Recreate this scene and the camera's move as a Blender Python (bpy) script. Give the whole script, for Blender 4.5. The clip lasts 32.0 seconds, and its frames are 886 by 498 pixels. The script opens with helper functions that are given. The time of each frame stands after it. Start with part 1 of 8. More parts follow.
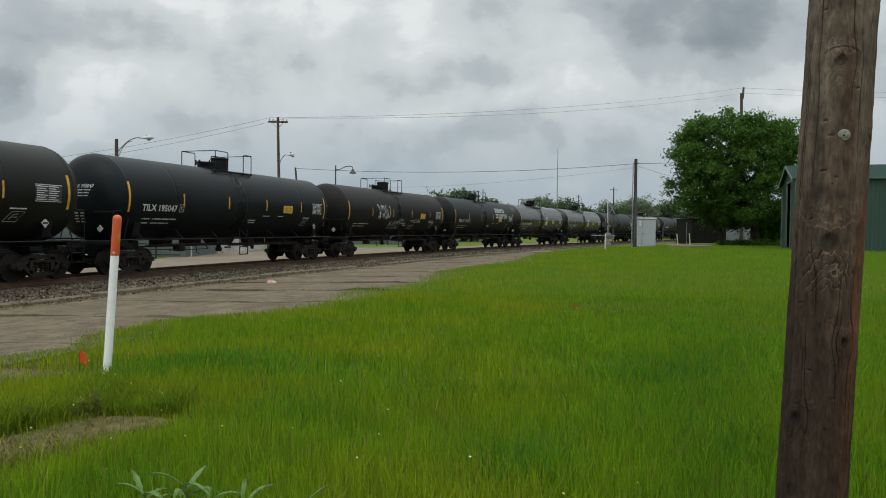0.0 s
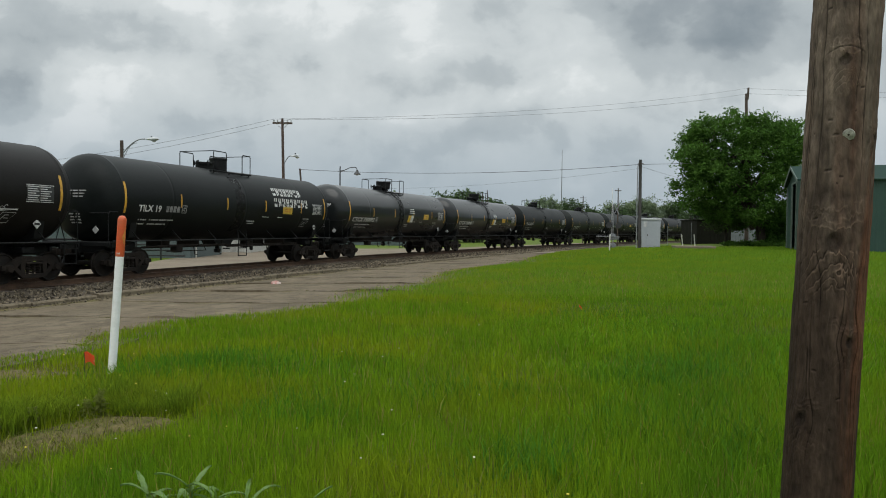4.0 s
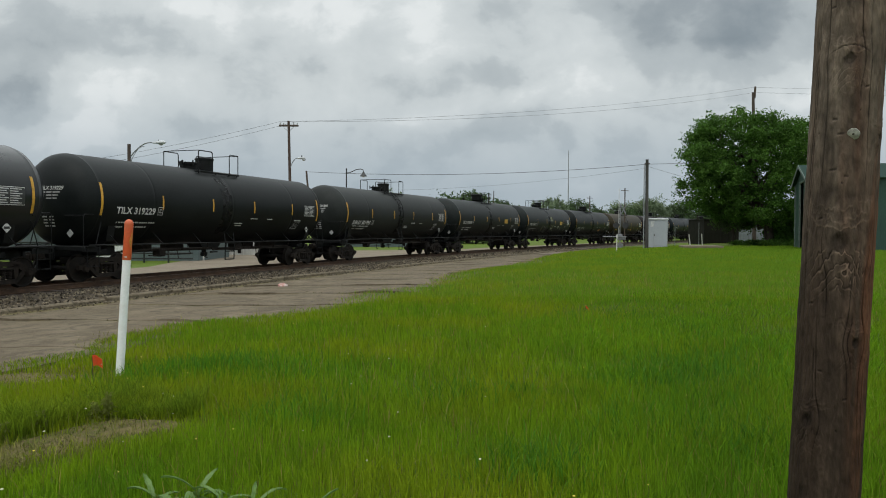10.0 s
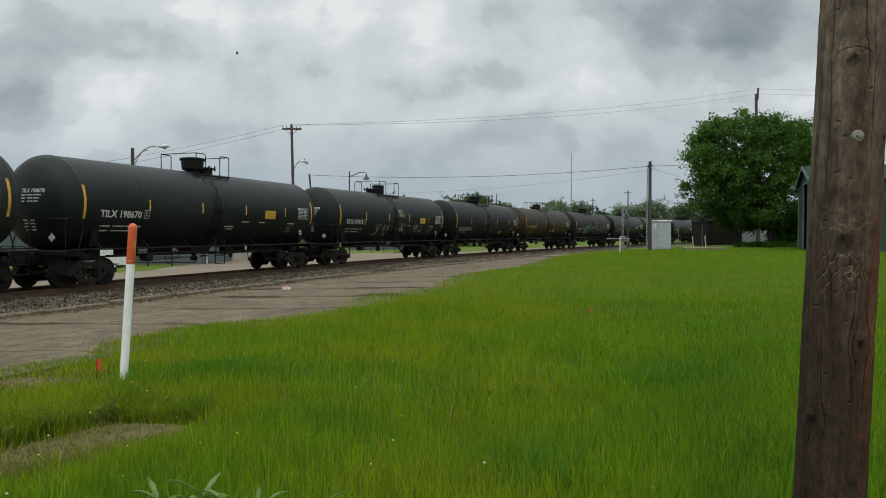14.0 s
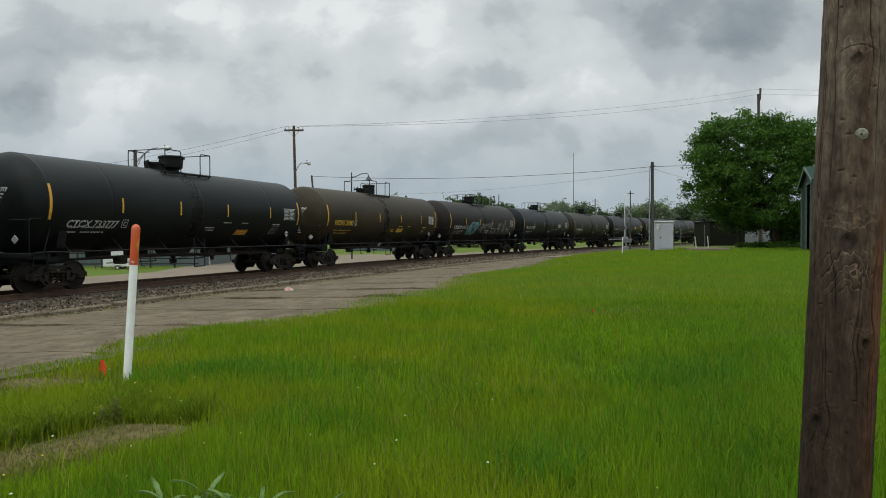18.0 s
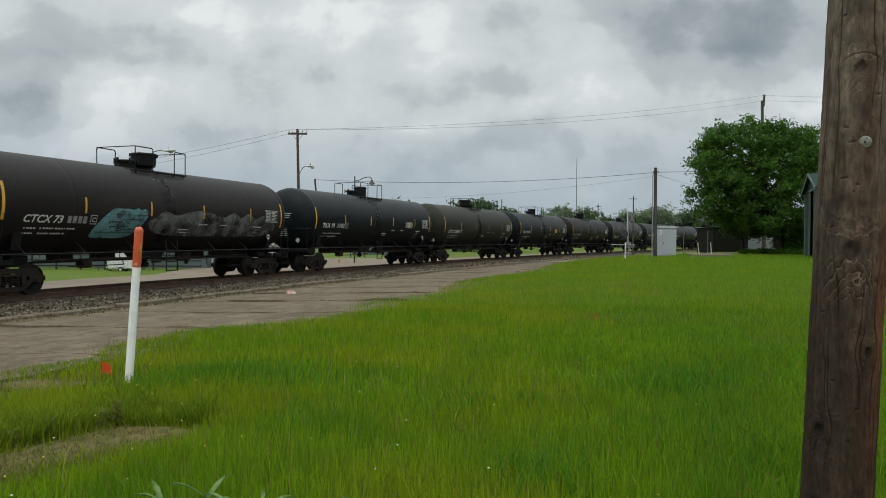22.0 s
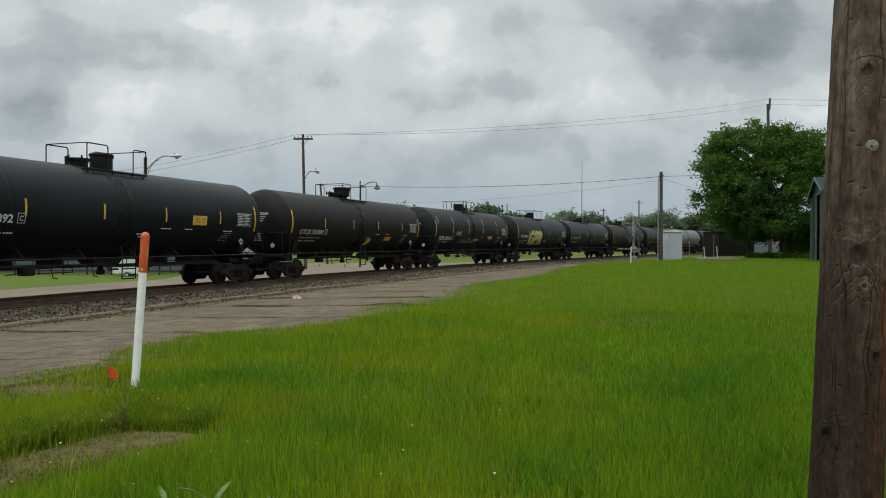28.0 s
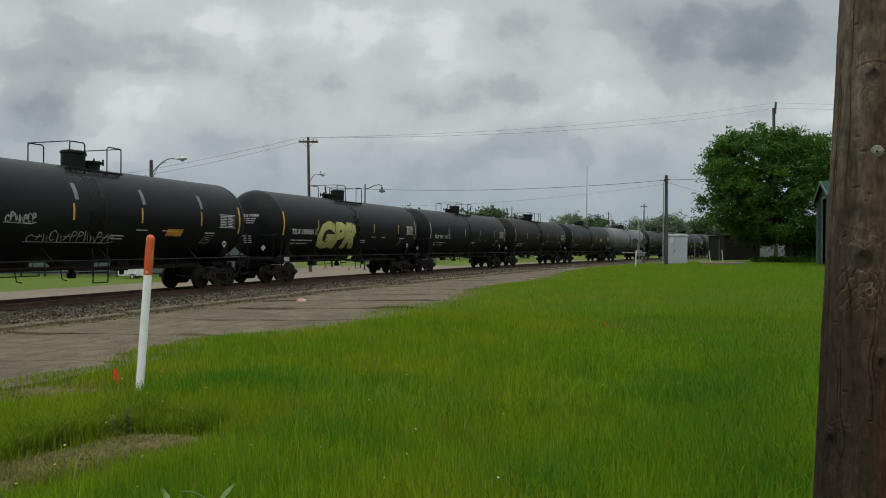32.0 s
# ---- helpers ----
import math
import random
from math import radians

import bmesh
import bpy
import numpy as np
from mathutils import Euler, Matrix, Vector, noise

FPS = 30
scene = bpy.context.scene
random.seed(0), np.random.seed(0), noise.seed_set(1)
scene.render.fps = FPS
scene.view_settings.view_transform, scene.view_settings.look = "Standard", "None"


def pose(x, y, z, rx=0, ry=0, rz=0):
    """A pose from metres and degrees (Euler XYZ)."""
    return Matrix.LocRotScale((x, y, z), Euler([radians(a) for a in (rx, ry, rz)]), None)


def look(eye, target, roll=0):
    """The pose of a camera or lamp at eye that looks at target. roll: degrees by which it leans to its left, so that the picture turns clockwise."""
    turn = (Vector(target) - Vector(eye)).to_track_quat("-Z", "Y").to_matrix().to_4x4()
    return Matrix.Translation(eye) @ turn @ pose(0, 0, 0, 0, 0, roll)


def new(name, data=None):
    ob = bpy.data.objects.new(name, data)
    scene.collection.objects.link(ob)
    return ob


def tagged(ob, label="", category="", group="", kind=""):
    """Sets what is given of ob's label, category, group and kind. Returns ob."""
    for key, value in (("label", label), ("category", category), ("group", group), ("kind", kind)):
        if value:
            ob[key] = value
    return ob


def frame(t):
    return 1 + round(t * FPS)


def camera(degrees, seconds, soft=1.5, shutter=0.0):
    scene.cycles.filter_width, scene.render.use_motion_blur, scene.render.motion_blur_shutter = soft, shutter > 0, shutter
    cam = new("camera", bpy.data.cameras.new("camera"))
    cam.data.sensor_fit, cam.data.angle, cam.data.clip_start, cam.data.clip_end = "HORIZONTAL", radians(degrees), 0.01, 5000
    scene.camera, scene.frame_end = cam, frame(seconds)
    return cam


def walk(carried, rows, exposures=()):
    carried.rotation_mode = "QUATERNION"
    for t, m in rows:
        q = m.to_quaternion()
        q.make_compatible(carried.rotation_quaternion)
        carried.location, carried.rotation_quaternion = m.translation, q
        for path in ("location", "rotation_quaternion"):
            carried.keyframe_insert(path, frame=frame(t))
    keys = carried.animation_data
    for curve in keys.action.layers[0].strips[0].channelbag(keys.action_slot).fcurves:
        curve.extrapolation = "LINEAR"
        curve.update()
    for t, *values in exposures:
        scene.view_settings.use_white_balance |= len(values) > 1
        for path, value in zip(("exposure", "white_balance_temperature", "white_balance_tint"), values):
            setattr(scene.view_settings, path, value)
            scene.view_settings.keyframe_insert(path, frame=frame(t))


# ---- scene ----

# ---- camera: held in the hand on one spot, drifting slowly ----
LENS = 62.18
EYE = 1.55
# seconds, turn to the left, tilt, lean in degrees, sway across and up in metres
PATH = [
    (0, -1.095, -1.624, 0.65, -0.0216, -0.0040), (0.5, -1.052, -1.628, 0.62, -0.0176, -0.0068),
    (1, -0.993, -1.637, 0.61, -0.0178, -0.0077), (1.5, -0.931, -1.622, 0.62, -0.0195, -0.0078),
    (2, -0.881, -1.601, 0.62, -0.0193, -0.0058), (2.5, -0.857, -1.572, 0.61, -0.0173, -0.0046),
    (3, -0.830, -1.576, 0.61, -0.0176, -0.0057), (3.5, -0.798, -1.563, 0.62, -0.0187, -0.0076),
    (5.5, -0.629, -1.514, 0.54, -0.0165, -0.0043), (6, -0.627, -1.497, 0.50, -0.0134, -0.0031),
    (6.5, -0.575, -1.503, 0.48, -0.0123, -0.0035), (7, -0.499, -1.491, 0.44, -0.0097, -0.0036),
    (7.5, -0.430, -1.484, 0.41, -0.0078, -0.0024), (8, -0.378, -1.476, 0.38, -0.0062, -0.0001),
    (8.5, -0.356, -1.463, 0.35, -0.0022, 0.0001), (9, -0.332, -1.459, 0.32, -0.0028, -0.0017),
    (9.5, -0.283, -1.458, 0.29, -0.0086, -0.0033), (10, -0.222, -1.460, 0.25, -0.0063, -0.0029),
    (10.5, -0.167, -1.470, 0.18, -0.0031, -0.0028), (11, -0.142, -1.453, 0.08, -0.0011, -0.0029),
    (11.5, -0.102, -1.441, 0.03, -0.0012, -0.0044), (12, -0.048, -1.423, 0.01, -0.0011, -0.0050),
    (12.5, 0.001, -1.372, 0.02, -0.0011, -0.0035), (13, 0.013, -1.314, 0.03, -0.0012, -0.0012),
    (13.5, 0.012, -1.266, 0.04, -0.0031, 0.0002), (14, 0.017, -1.254, 0.06, -0.0087, 0.0006),
    (14.5, 0.040, -1.256, 0.09, -0.0099, -0.0024), (16.5, 0.219, -1.244, 0.01, -0.0148, -0.0042),
    (17, 0.190, -1.230, -0.01, -0.0160, -0.0055), (17.5, 0.177, -1.202, -0.04, -0.0151, -0.0059),
    (18, 0.194, -1.171, -0.06, -0.0138, -0.0071), (18.5, 0.204, -1.139, -0.05, -0.0125, -0.0082),
    (19, 0.223, -1.097, -0.05, -0.0099, -0.0064), (19.5, 0.265, -1.052, 0.04, -0.0090, -0.0034),
    (20, 0.300, -1.030, 0.12, -0.0082, -0.0022), (20.5, 0.313, -1.000, 0.21, -0.0106, -0.0030),
    (21, 0.344, -0.944, 0.29, -0.0123, -0.0036), (21.5, 0.370, -0.880, 0.34, -0.0129, -0.0042),
    (22, 0.398, -0.845, 0.35, -0.0123, -0.0039), (22.5, 0.428, -0.802, 0.38, -0.0130, -0.0038),
    (23, 0.465, -0.769, 0.38, -0.0141, -0.0050), (23.5, 0.507, -0.759, 0.35, -0.0153, -0.0078),
    (24, 0.531, -0.720, 0.33, -0.0151, -0.0091), (24.5, 0.565, -0.675, 0.29, -0.0137, -0.0085),
    (25, 0.603, -0.626, 0.29, -0.0132, -0.0075), (25.5, 0.649, -0.580, 0.30, -0.0170, -0.0048),
    (27.5, 0.795, -0.539, 0.25, -0.0150, -0.0035), (28, 0.818, -0.490, 0.23, -0.0125, -0.0023),
    (28.5, 0.871, -0.460, 0.20, -0.0122, -0.0020), (29, 0.933, -0.445, 0.21, -0.0128, -0.0021),
    (29.5, 1.002, -0.417, 0.24, -0.0105, -0.0016), (30, 1.071, -0.372, 0.25, -0.0077, -0.0002),
    (30.5, 1.094, -0.314, 0.30, -0.0076, 0.0011), (31, 1.108, -0.294, 0.35, -0.0095, 0.0014),
    (31.5, 1.116, -0.273, 0.39, -0.0090, 0.0008), (32, 1.186, -0.257, 0.40, -0.0092, 0.0025),
]


def held(turn, tilt, lean, across, up):
    """The pose of the held camera from its turn, tilt and lean in degrees."""
    a, b = radians(turn), radians(tilt)
    way = Vector((-math.sin(a) * math.cos(b), math.cos(a) * math.cos(b), math.sin(b)))
    eye = Vector((across, 0, EYE + up))
    return look(eye, eye + way * 10, lean)


cam = camera(LENS, 32.0, soft=1.0)
walk(cam, [(t, held(*v)) for t, *v in PATH], exposures=((0, -0.12), (27.6, -0.12), (29.0, -0.27), (30.0, -0.33), (32, -0.33)))

# ---- sky and light: a grey, closed sky of layered clouds ----
SUN_UP, SUN_TURN = 58.0, 200.0


def sky():
    world = bpy.data.worlds.new("sky")
    scene.world = world
    world.use_nodes = True
    nt = world.node_tree
    N, Lk = nt.nodes, nt.links
    N.clear()

    def node(kind, **kw):
        n = N.new(kind)
        for k, v in kw.items():
            n.inputs[k].default_value = v
        return n

    def maths(op, a, b=None, c=None):
        n = N.new("ShaderNodeMath")
        n.operation = op
        for i, v in enumerate((a, b, c)):
            if v is None:
                continue
            if isinstance(v, (int, float)):
                n.inputs[i].default_value = v
            else:
                Lk.new(v, n.inputs[i])
        return n.outputs[0]

    co = N.new("ShaderNodeTexCoord").outputs["Generated"]
    sep = N.new("ShaderNodeSeparateXYZ")
    Lk.new(co, sep.inputs[0])
    z = maths("MAXIMUM", sep.outputs["Z"], 0.0)

    def bent(vec, by, amount):
        """Shifts a place by the colour of a noise, so that edges curl."""
        c = N.new("ShaderNodeVectorMath")
        c.operation = "MULTIPLY_ADD"
        Lk.new(by, c.inputs[0])
        c.inputs[1].default_value = (amount, amount, amount)
        Lk.new(vec, c.inputs[2])
        return c.outputs[0]

    # clouds are a little wider than tall
    deep = maths("MAXIMUM", maths("ABSOLUTE", sep.outputs["Y"]), 0.35)
    squash = N.new("ShaderNodeCombineXYZ")
    Lk.new(maths("DIVIDE", sep.outputs["X"], deep), squash.inputs[0])
    Lk.new(maths("MULTIPLY", maths("DIVIDE", z, deep), 1.3), squash.inputs[1])
    Lk.new(maths("SIGN", sep.outputs["Y"]), squash.inputs[2])
    base = squash.outputs[0]
    curl = node("ShaderNodeTexNoise", Scale=7.0, Detail=5.0, Roughness=0.5)
    Lk.new(base, curl.inputs["Vector"])
    torn = bent(base, curl.outputs["Color"], 0.06)
    big = node("ShaderNodeTexNoise", Scale=5.2, Detail=8.0, Roughness=0.52)
    Lk.new(torn, big.inputs["Vector"])
    fine = node("ShaderNodeTexNoise", Scale=13.0, Detail=8.0, Roughness=0.55)
    Lk.new(torn, fine.inputs["Vector"])
    puffs = N.new("ShaderNodeTexVoronoi")
    puffs.feature = "SMOOTH_F1"
    puffs.inputs["Scale"].default_value, puffs.inputs["Smoothness"].default_value = 9.0, 0.25
    Lk.new(torn, puffs.inputs["Vector"])
    heads = maths("MULTIPLY_ADD", puffs.outputs["Distance"], -0.12, 0.05)
    shade = maths("ADD", maths("MULTIPLY_ADD", big.outputs["Fac"], 0.50, 0.325), maths("MULTIPLY_ADD", fine.outputs["Fac"], 0.21, -0.112))
    shade = maths("ADD", shade, heads)
    # heavier and thinner banks of cloud: way to each, breadth and height, depth of tone; their edges are torn by the same noises
    front = maths("GREATER_THAN", sep.outputs["Y"], 0.05)
    ahead = maths("MAXIMUM", sep.outputs["Y"], 0.05)
    sway = N.new("ShaderNodeSeparateXYZ")
    Lk.new(bent(curl.outputs["Color"], big.outputs["Color"], 0.8), sway.inputs[0])
    u = maths("ADD", maths("DIVIDE", sep.outputs["X"], ahead), maths("MULTIPLY_ADD", sway.outputs["X"], 0.12, -0.108))
    w = maths("ADD", maths("DIVIDE", sep.outputs["Z"], ahead), maths("MULTIPLY_ADD", sway.outputs["Y"], 0.075, -0.0675))
    for dx, dz, wide, high, tone in CLOUD_BANKS:
        a = maths("DIVIDE", maths("SUBTRACT", u, dx), wide)
        b = maths("DIVIDE", maths("SUBTRACT", w, dz), high)
        r2 = maths("ADD", maths("MULTIPLY", a, a), maths("MULTIPLY", b, b))
        g = maths("DIVIDE", 1.0, maths("ADD", 1.0, maths("MULTIPLY", r2, r2)))
        shade = maths("ADD", shade, maths("MULTIPLY", maths("MULTIPLY", g, front), tone))
    ramp = N.new("ShaderNodeValToRGB")
    Lk.new(shade, ramp.inputs[0])
    # grey bodies with torn edges against thinner, whiter cloud
    stops = [(0.14, (0.185, 0.225, 0.250)), (0.29, (0.255, 0.300, 0.330)), (0.37, (0.335, 0.380, 0.405)), (0.41, (0.420, 0.468, 0.488)), (0.485, (0.480, 0.528, 0.545)),
             (0.525, (0.585, 0.632, 0.642)), (0.60, (0.655, 0.700, 0.706)), (0.64, (0.775, 0.812, 0.813)), (0.78, (0.86, 0.888, 0.886))]
    el = ramp.color_ramp.elements
    el[0].position, el[1].position = stops[0][0], stops[-1][0]
    el[0].color, el[1].color = (*stops[0][1], 1), (*stops[-1][1], 1)
    for p, c in stops[1:-1]:
        el.new(p).color = (*c, 1)
    # low down the air is bluer and even
    low = N.new("ShaderNodeMapRange")
    low.interpolation_type = "SMOOTHSTEP"
    low.inputs["From Min"].default_value, low.inputs["From Max"].default_value = 0.03, 0.20
    low.inputs["To Min"].default_value, low.inputs["To Max"].default_value = 0.78, 0.0
    Lk.new(z, low.inputs[0])
    hazy = N.new("ShaderNodeMix")
    hazy.data_type = "RGBA"
    Lk.new(low.outputs[0], hazy.inputs["Factor"])
    Lk.new(ramp.outputs["Color"], hazy.inputs["A"])
    hazy.inputs["B"].default_value = (0.335, 0.410, 0.475, 1)
    # a closed sky is about three times as bright overhead as at the horizon
    over = N.new("ShaderNodeMapRange")
    over.interpolation_type = "SMOOTHSTEP"
    over.inputs["From Min"].default_value, over.inputs["From Max"].default_value = 0.30, 0.95
    over.inputs["To Min"].default_value, over.inputs["To Max"].default_value = 1.0, 2.6
    Lk.new(z, over.inputs[0])
    lit = N.new("ShaderNodeVectorMath")
    lit.operation = "SCALE"
    Lk.new(hazy.outputs["Result"], lit.inputs[0])
    Lk.new(over.outputs[0], lit.inputs["Scale"])
    clouds = N.new("ShaderNodeBackground")
    Lk.new(lit.outputs[0], clouds.inputs["Color"])
    clouds.inputs["Strength"].default_value = CLOUD_LIGHT
    air = N.new("ShaderNodeTexSky")
    air.sky_type, air.sun_disc = "NISHITA", False
    air.sun_elevation, air.sun_rotation = radians(SUN_UP), radians(SUN_TURN)
    clear = N.new("ShaderNodeBackground")
    Lk.new(air.outputs[0], clear.inputs["Color"])
    clear.inputs["Strength"].default_value = 0.05
    mix = N.new("ShaderNodeMixShader")
    mix.inputs[0].default_value = 0.93
    out = N.new("ShaderNodeOutputWorld")
    Lk.new(clear.outputs[0], mix.inputs[1])
    Lk.new(clouds.outputs[0], mix.inputs[2])
    Lk.new(mix.outputs[0], out.inputs[0])


CLOUD_LIGHT = 1.12
CLOUD_BANKS = [
    (0.375, 0.290, 0.150, 0.055, -0.19), (0.47, 0.245, 0.11, 0.030, -0.06), (0.045, 0.205, 0.095, 0.024, -0.11), (0.10, 0.136, 0.12, 0.026, -0.11),
    (-0.60, 0.17, 0.060, 0.030, -0.10), (-0.55, 0.25, 0.09, 0.026, -0.07), (-0.19, 0.16, 0.08, 0.045, -0.06), (-0.13, 0.225, 0.08, 0.03, -0.05),
    (-0.38, 0.255, 0.09, 0.035, -0.05), (0.33, 0.105, 0.13, 0.025, -0.05),
    (-0.07, 0.305, 0.085, 0.030, 0.10), (0.17, 0.235, 0.055, 0.045, 0.10), (-0.30, 0.295, 0.07, 0.025, 0.07), (-0.48, 0.13, 0.10, 0.024, 0.09),
    (0.215, 0.15, 0.06, 0.03, 0.05), (-0.42, 0.20, 0.06, 0.025, 0.06), (0.28, 0.19, 0.12, 0.018, 0.05), (-0.02, 0.165, 0.05, 0.012, 0.06),
]
sky()
sun = new("sun", bpy.data.lights.new("sun", "SUN"))
sun.data.energy, sun.data.angle, sun.data.color = 0.9, radians(40), (1.0, 0.97, 0.92)
sun.rotation_euler = Euler((radians(90 - SUN_UP), 0, radians(180 - SUN_TURN)))

# ---- the track's line in plan ----
P0, HEAD, BEND = Vector((-10.541, 31.428)), 1.20889, -0.001846
RAIL = EYE - 1.7755          # top of the rails
GAUGE = 0.755


def ease(s):
    """How far the near end of the track curls in from its even curve, in metres."""
    return 0.0007 * np.maximum(0.0, 18.0 - s) ** 2


def along(s, d=0.0, z=0.0):
    """The place s metres along the track and d metres from its middle towards the camera's side."""
    h = HEAD + BEND * s
    d = d + float(ease(max(s, -40.0)))
    x = P0.x + (math.sin(h) - math.sin(HEAD)) / BEND + d * math.sin(h)
    y = P0.y - (math.cos(h) - math.cos(HEAD)) / BEND - d * math.cos(h)
    return Vector((x, y, z))


CENTRE = (P0.x - math.sin(HEAD) / BEND, P0.y + math.cos(HEAD) / BEND)


def off(x, y):
    """How far (x, y) lies from the track's middle, towards the camera's side, and how far along (arrays)."""
    rx, ry = np.asarray(x) - CENTRE[0], np.asarray(y) - CENTRE[1]
    r = np.hypot(rx, ry)
    s = (HEAD + math.pi / 2 - np.arctan2(ry, rx) + math.pi) % (2 * math.pi) - math.pi
    s = s / abs(BEND)
    return 1 / abs(BEND) - r - ease(np.maximum(s, -40.0)), s


def smooth(a, b, x):
    t = np.clip((np.asarray(x, float) - a) / (b - a), 0, 1)
    return t * t * (3 - 2 * t)


def ground_z(x, y):
    """Height of the ground: the field, falling to the old platform and the track bed, and flat beyond."""
    d, s = off(x, y)
    z = -0.16 * (1 - smooth(12.2, 15.0, d))
    z = z - 0.30 * (1 - smooth(4.4, 12.2, d))
    z = z - 0.20 * (1 - smooth(4.2, 4.5, d)) + 0.08 * (1 - smooth(-5.0, -4.0, d))
    return z


# ---- meshes ----
class Shape:
    """Collects corners and faces for one mesh."""

    def __init__(self):
        self.v, self.f = [], []

    def add(self, verts, faces):
        n = len(self.v)
        self.v += [tuple(p) for p in verts]
        self.f += [tuple(i + n for i in q) for q in faces]
        return self

    def box(self, c, size, m=None, bevel=0.0):
        hx, hy, hz = (a / 2 for a in size)
        c = Vector(c)
        if bevel <= 0:
            vs = [Vector((x, y, z)) for x in (-hx, hx) for y in (-hy, hy) for z in (-hz, hz)]
            fs = [(0, 1, 3, 2), (4, 6, 7, 5), (0, 4, 5, 1), (2, 3, 7, 6), (0, 2, 6, 4), (1, 5, 7, 3)]
        else:
            b = min(bevel, hx * 0.9, hy * 0.9, hz * 0.9)
            vs, ix, fs = [], {}, []
            for sx in (-1, 1):
                for sy in (-1, 1):
                    for sz in (-1, 1):
                        for ax in range(3):
                            p = [sx * (hx - b), sy * (hy - b), sz * (hz - b)]
                            p[ax] = (sx * hx, sy * hy, sz * hz)[ax]
                            ix[sx, sy, sz, ax] = len(vs)
                            vs.append(Vector(p))
            for ax in range(3):
                o = [i for i in range(3) if i != ax]
                for s in (-1, 1):
                    q = []
                    for a, e in ((-1, -1), (1, -1), (1, 1), (-1, 1)):
                        k = [0, 0, 0]
                        k[ax], k[o[0]], k[o[1]] = s, a, e
                        q.append(ix[(*k, ax)])
                    fs.append(tuple(q))
                for a in (-1, 1):
                    for e in (-1, 1):
                        k, j = [0, 0, 0], [0, 0, 0]
                        k[ax], k[o[0]], k[o[1]] = -1, a, e
                        j[ax], j[o[0]], j[o[1]] = 1, a, e
                        fs.append((ix[(*k, o[0])], ix[(*k, o[1])], ix[(*j, o[1])], ix[(*j, o[0])]))
            for sx in (-1, 1):
                for sy in (-1, 1):
                    for sz in (-1, 1):
                        fs.append(tuple(ix[sx, sy, sz, a] for a in range(3)))
        if m is not None:
            vs = [m @ p for p in vs]
        return self.add([p + c for p in vs], fs)

    def tube(self, pts, r, seg=8, caps=True):
        """A round bar along points; r one radius or one for each point."""
        pts = [Vector(p) for p in pts]
        rs = r if isinstance(r, (list, tuple)) else [r] * len(pts)
        vs, fs = [], []
        ref = None
        for i, p in enumerate(pts):
            t = (pts[min(i + 1, len(pts) - 1)] - pts[max(i - 1, 0)]).normalized()
            if ref is None:
                ref = t.orthogonal().normalized()
            a = (ref - t * ref.dot(t)).normalized()
            ref = a
            b = t.cross(a)
            for k in range(seg):
                w = 2 * math.pi * k / seg
                vs.append(p + (a * math.cos(w) + b * math.sin(w)) * rs[i])
        for i in range(len(pts) - 1):
            for k in range(seg):
                j = (k + 1) % seg
                fs.append((i * seg + k, i * seg + j, (i + 1) * seg + j, (i + 1) * seg + k))
        if caps:
            fs.append(tuple(range(seg))[::-1])
            fs.append(tuple((len(pts) - 1) * seg + k for k in range(seg)))
        return self.add(vs, fs)

    def lathe(self, profile, seg=32, axis="X", c=(0, 0, 0)):
        """Turns (place on the axis, radius) pairs about the axis."""
        vs, fs = [], []
        for h, r in profile:
            for k in range(seg):
                w = 2 * math.pi * k / seg
                p, q = r * math.cos(w), r * math.sin(w)
                vs.append({"X": (h, p, q), "Y": (q, h, p), "Z": (p, q, h)}[axis])
        for i in range(len(profile) - 1):
            for k in range(seg):
                j = (k + 1) % seg
                fs.append((i * seg + k, i * seg + j, (i + 1) * seg + j, (i + 1) * seg + k))
        if profile[0][1] > 1e-4:
            fs.append(tuple(range(seg))[::-1])
        if profile[-1][1] > 1e-4:
            fs.append(tuple((len(profile) - 1) * seg + k for k in range(seg)))
        return self.add([Vector(p) + Vector(c) for p in vs], fs)

    def prism(self, outline, y0, y1, plane="XZ"):
        """A flat outline drawn out from y0 to y1."""
        n = len(outline)
        put = {"XZ": lambda a, b, h: (a, h, b), "XY": lambda a, b, h: (a, b, h), "YZ": lambda a, b, h: (h, a, b)}[plane]
        vs = [put(a, b, y0) for a, b in outline] + [put(a, b, y1) for a, b in outline]
        fs = [tuple(range(n)), tuple(range(2 * n - 1, n - 1, -1))]
        fs += [(i, i + n, (i + 1) % n + n, (i + 1) % n) for i in range(n)]
        return self.add(vs, fs)

    def mesh(self, name, mat=None, angle=40):
        me = bpy.data.meshes.new(name)
        me.from_pydata(self.v, [], self.f)
        bm = bmesh.new()
        bm.from_mesh(me)
        bmesh.ops.recalc_face_normals(bm, faces=bm.faces)
        bm.to_mesh(me)
        bm.free()
        if angle:
            me.polygons.foreach_set("use_smooth", [True] * len(me.polygons))
            me.set_sharp_from_angle(angle=radians(angle))
        if mat:
            me.materials.append(mat)
        return me


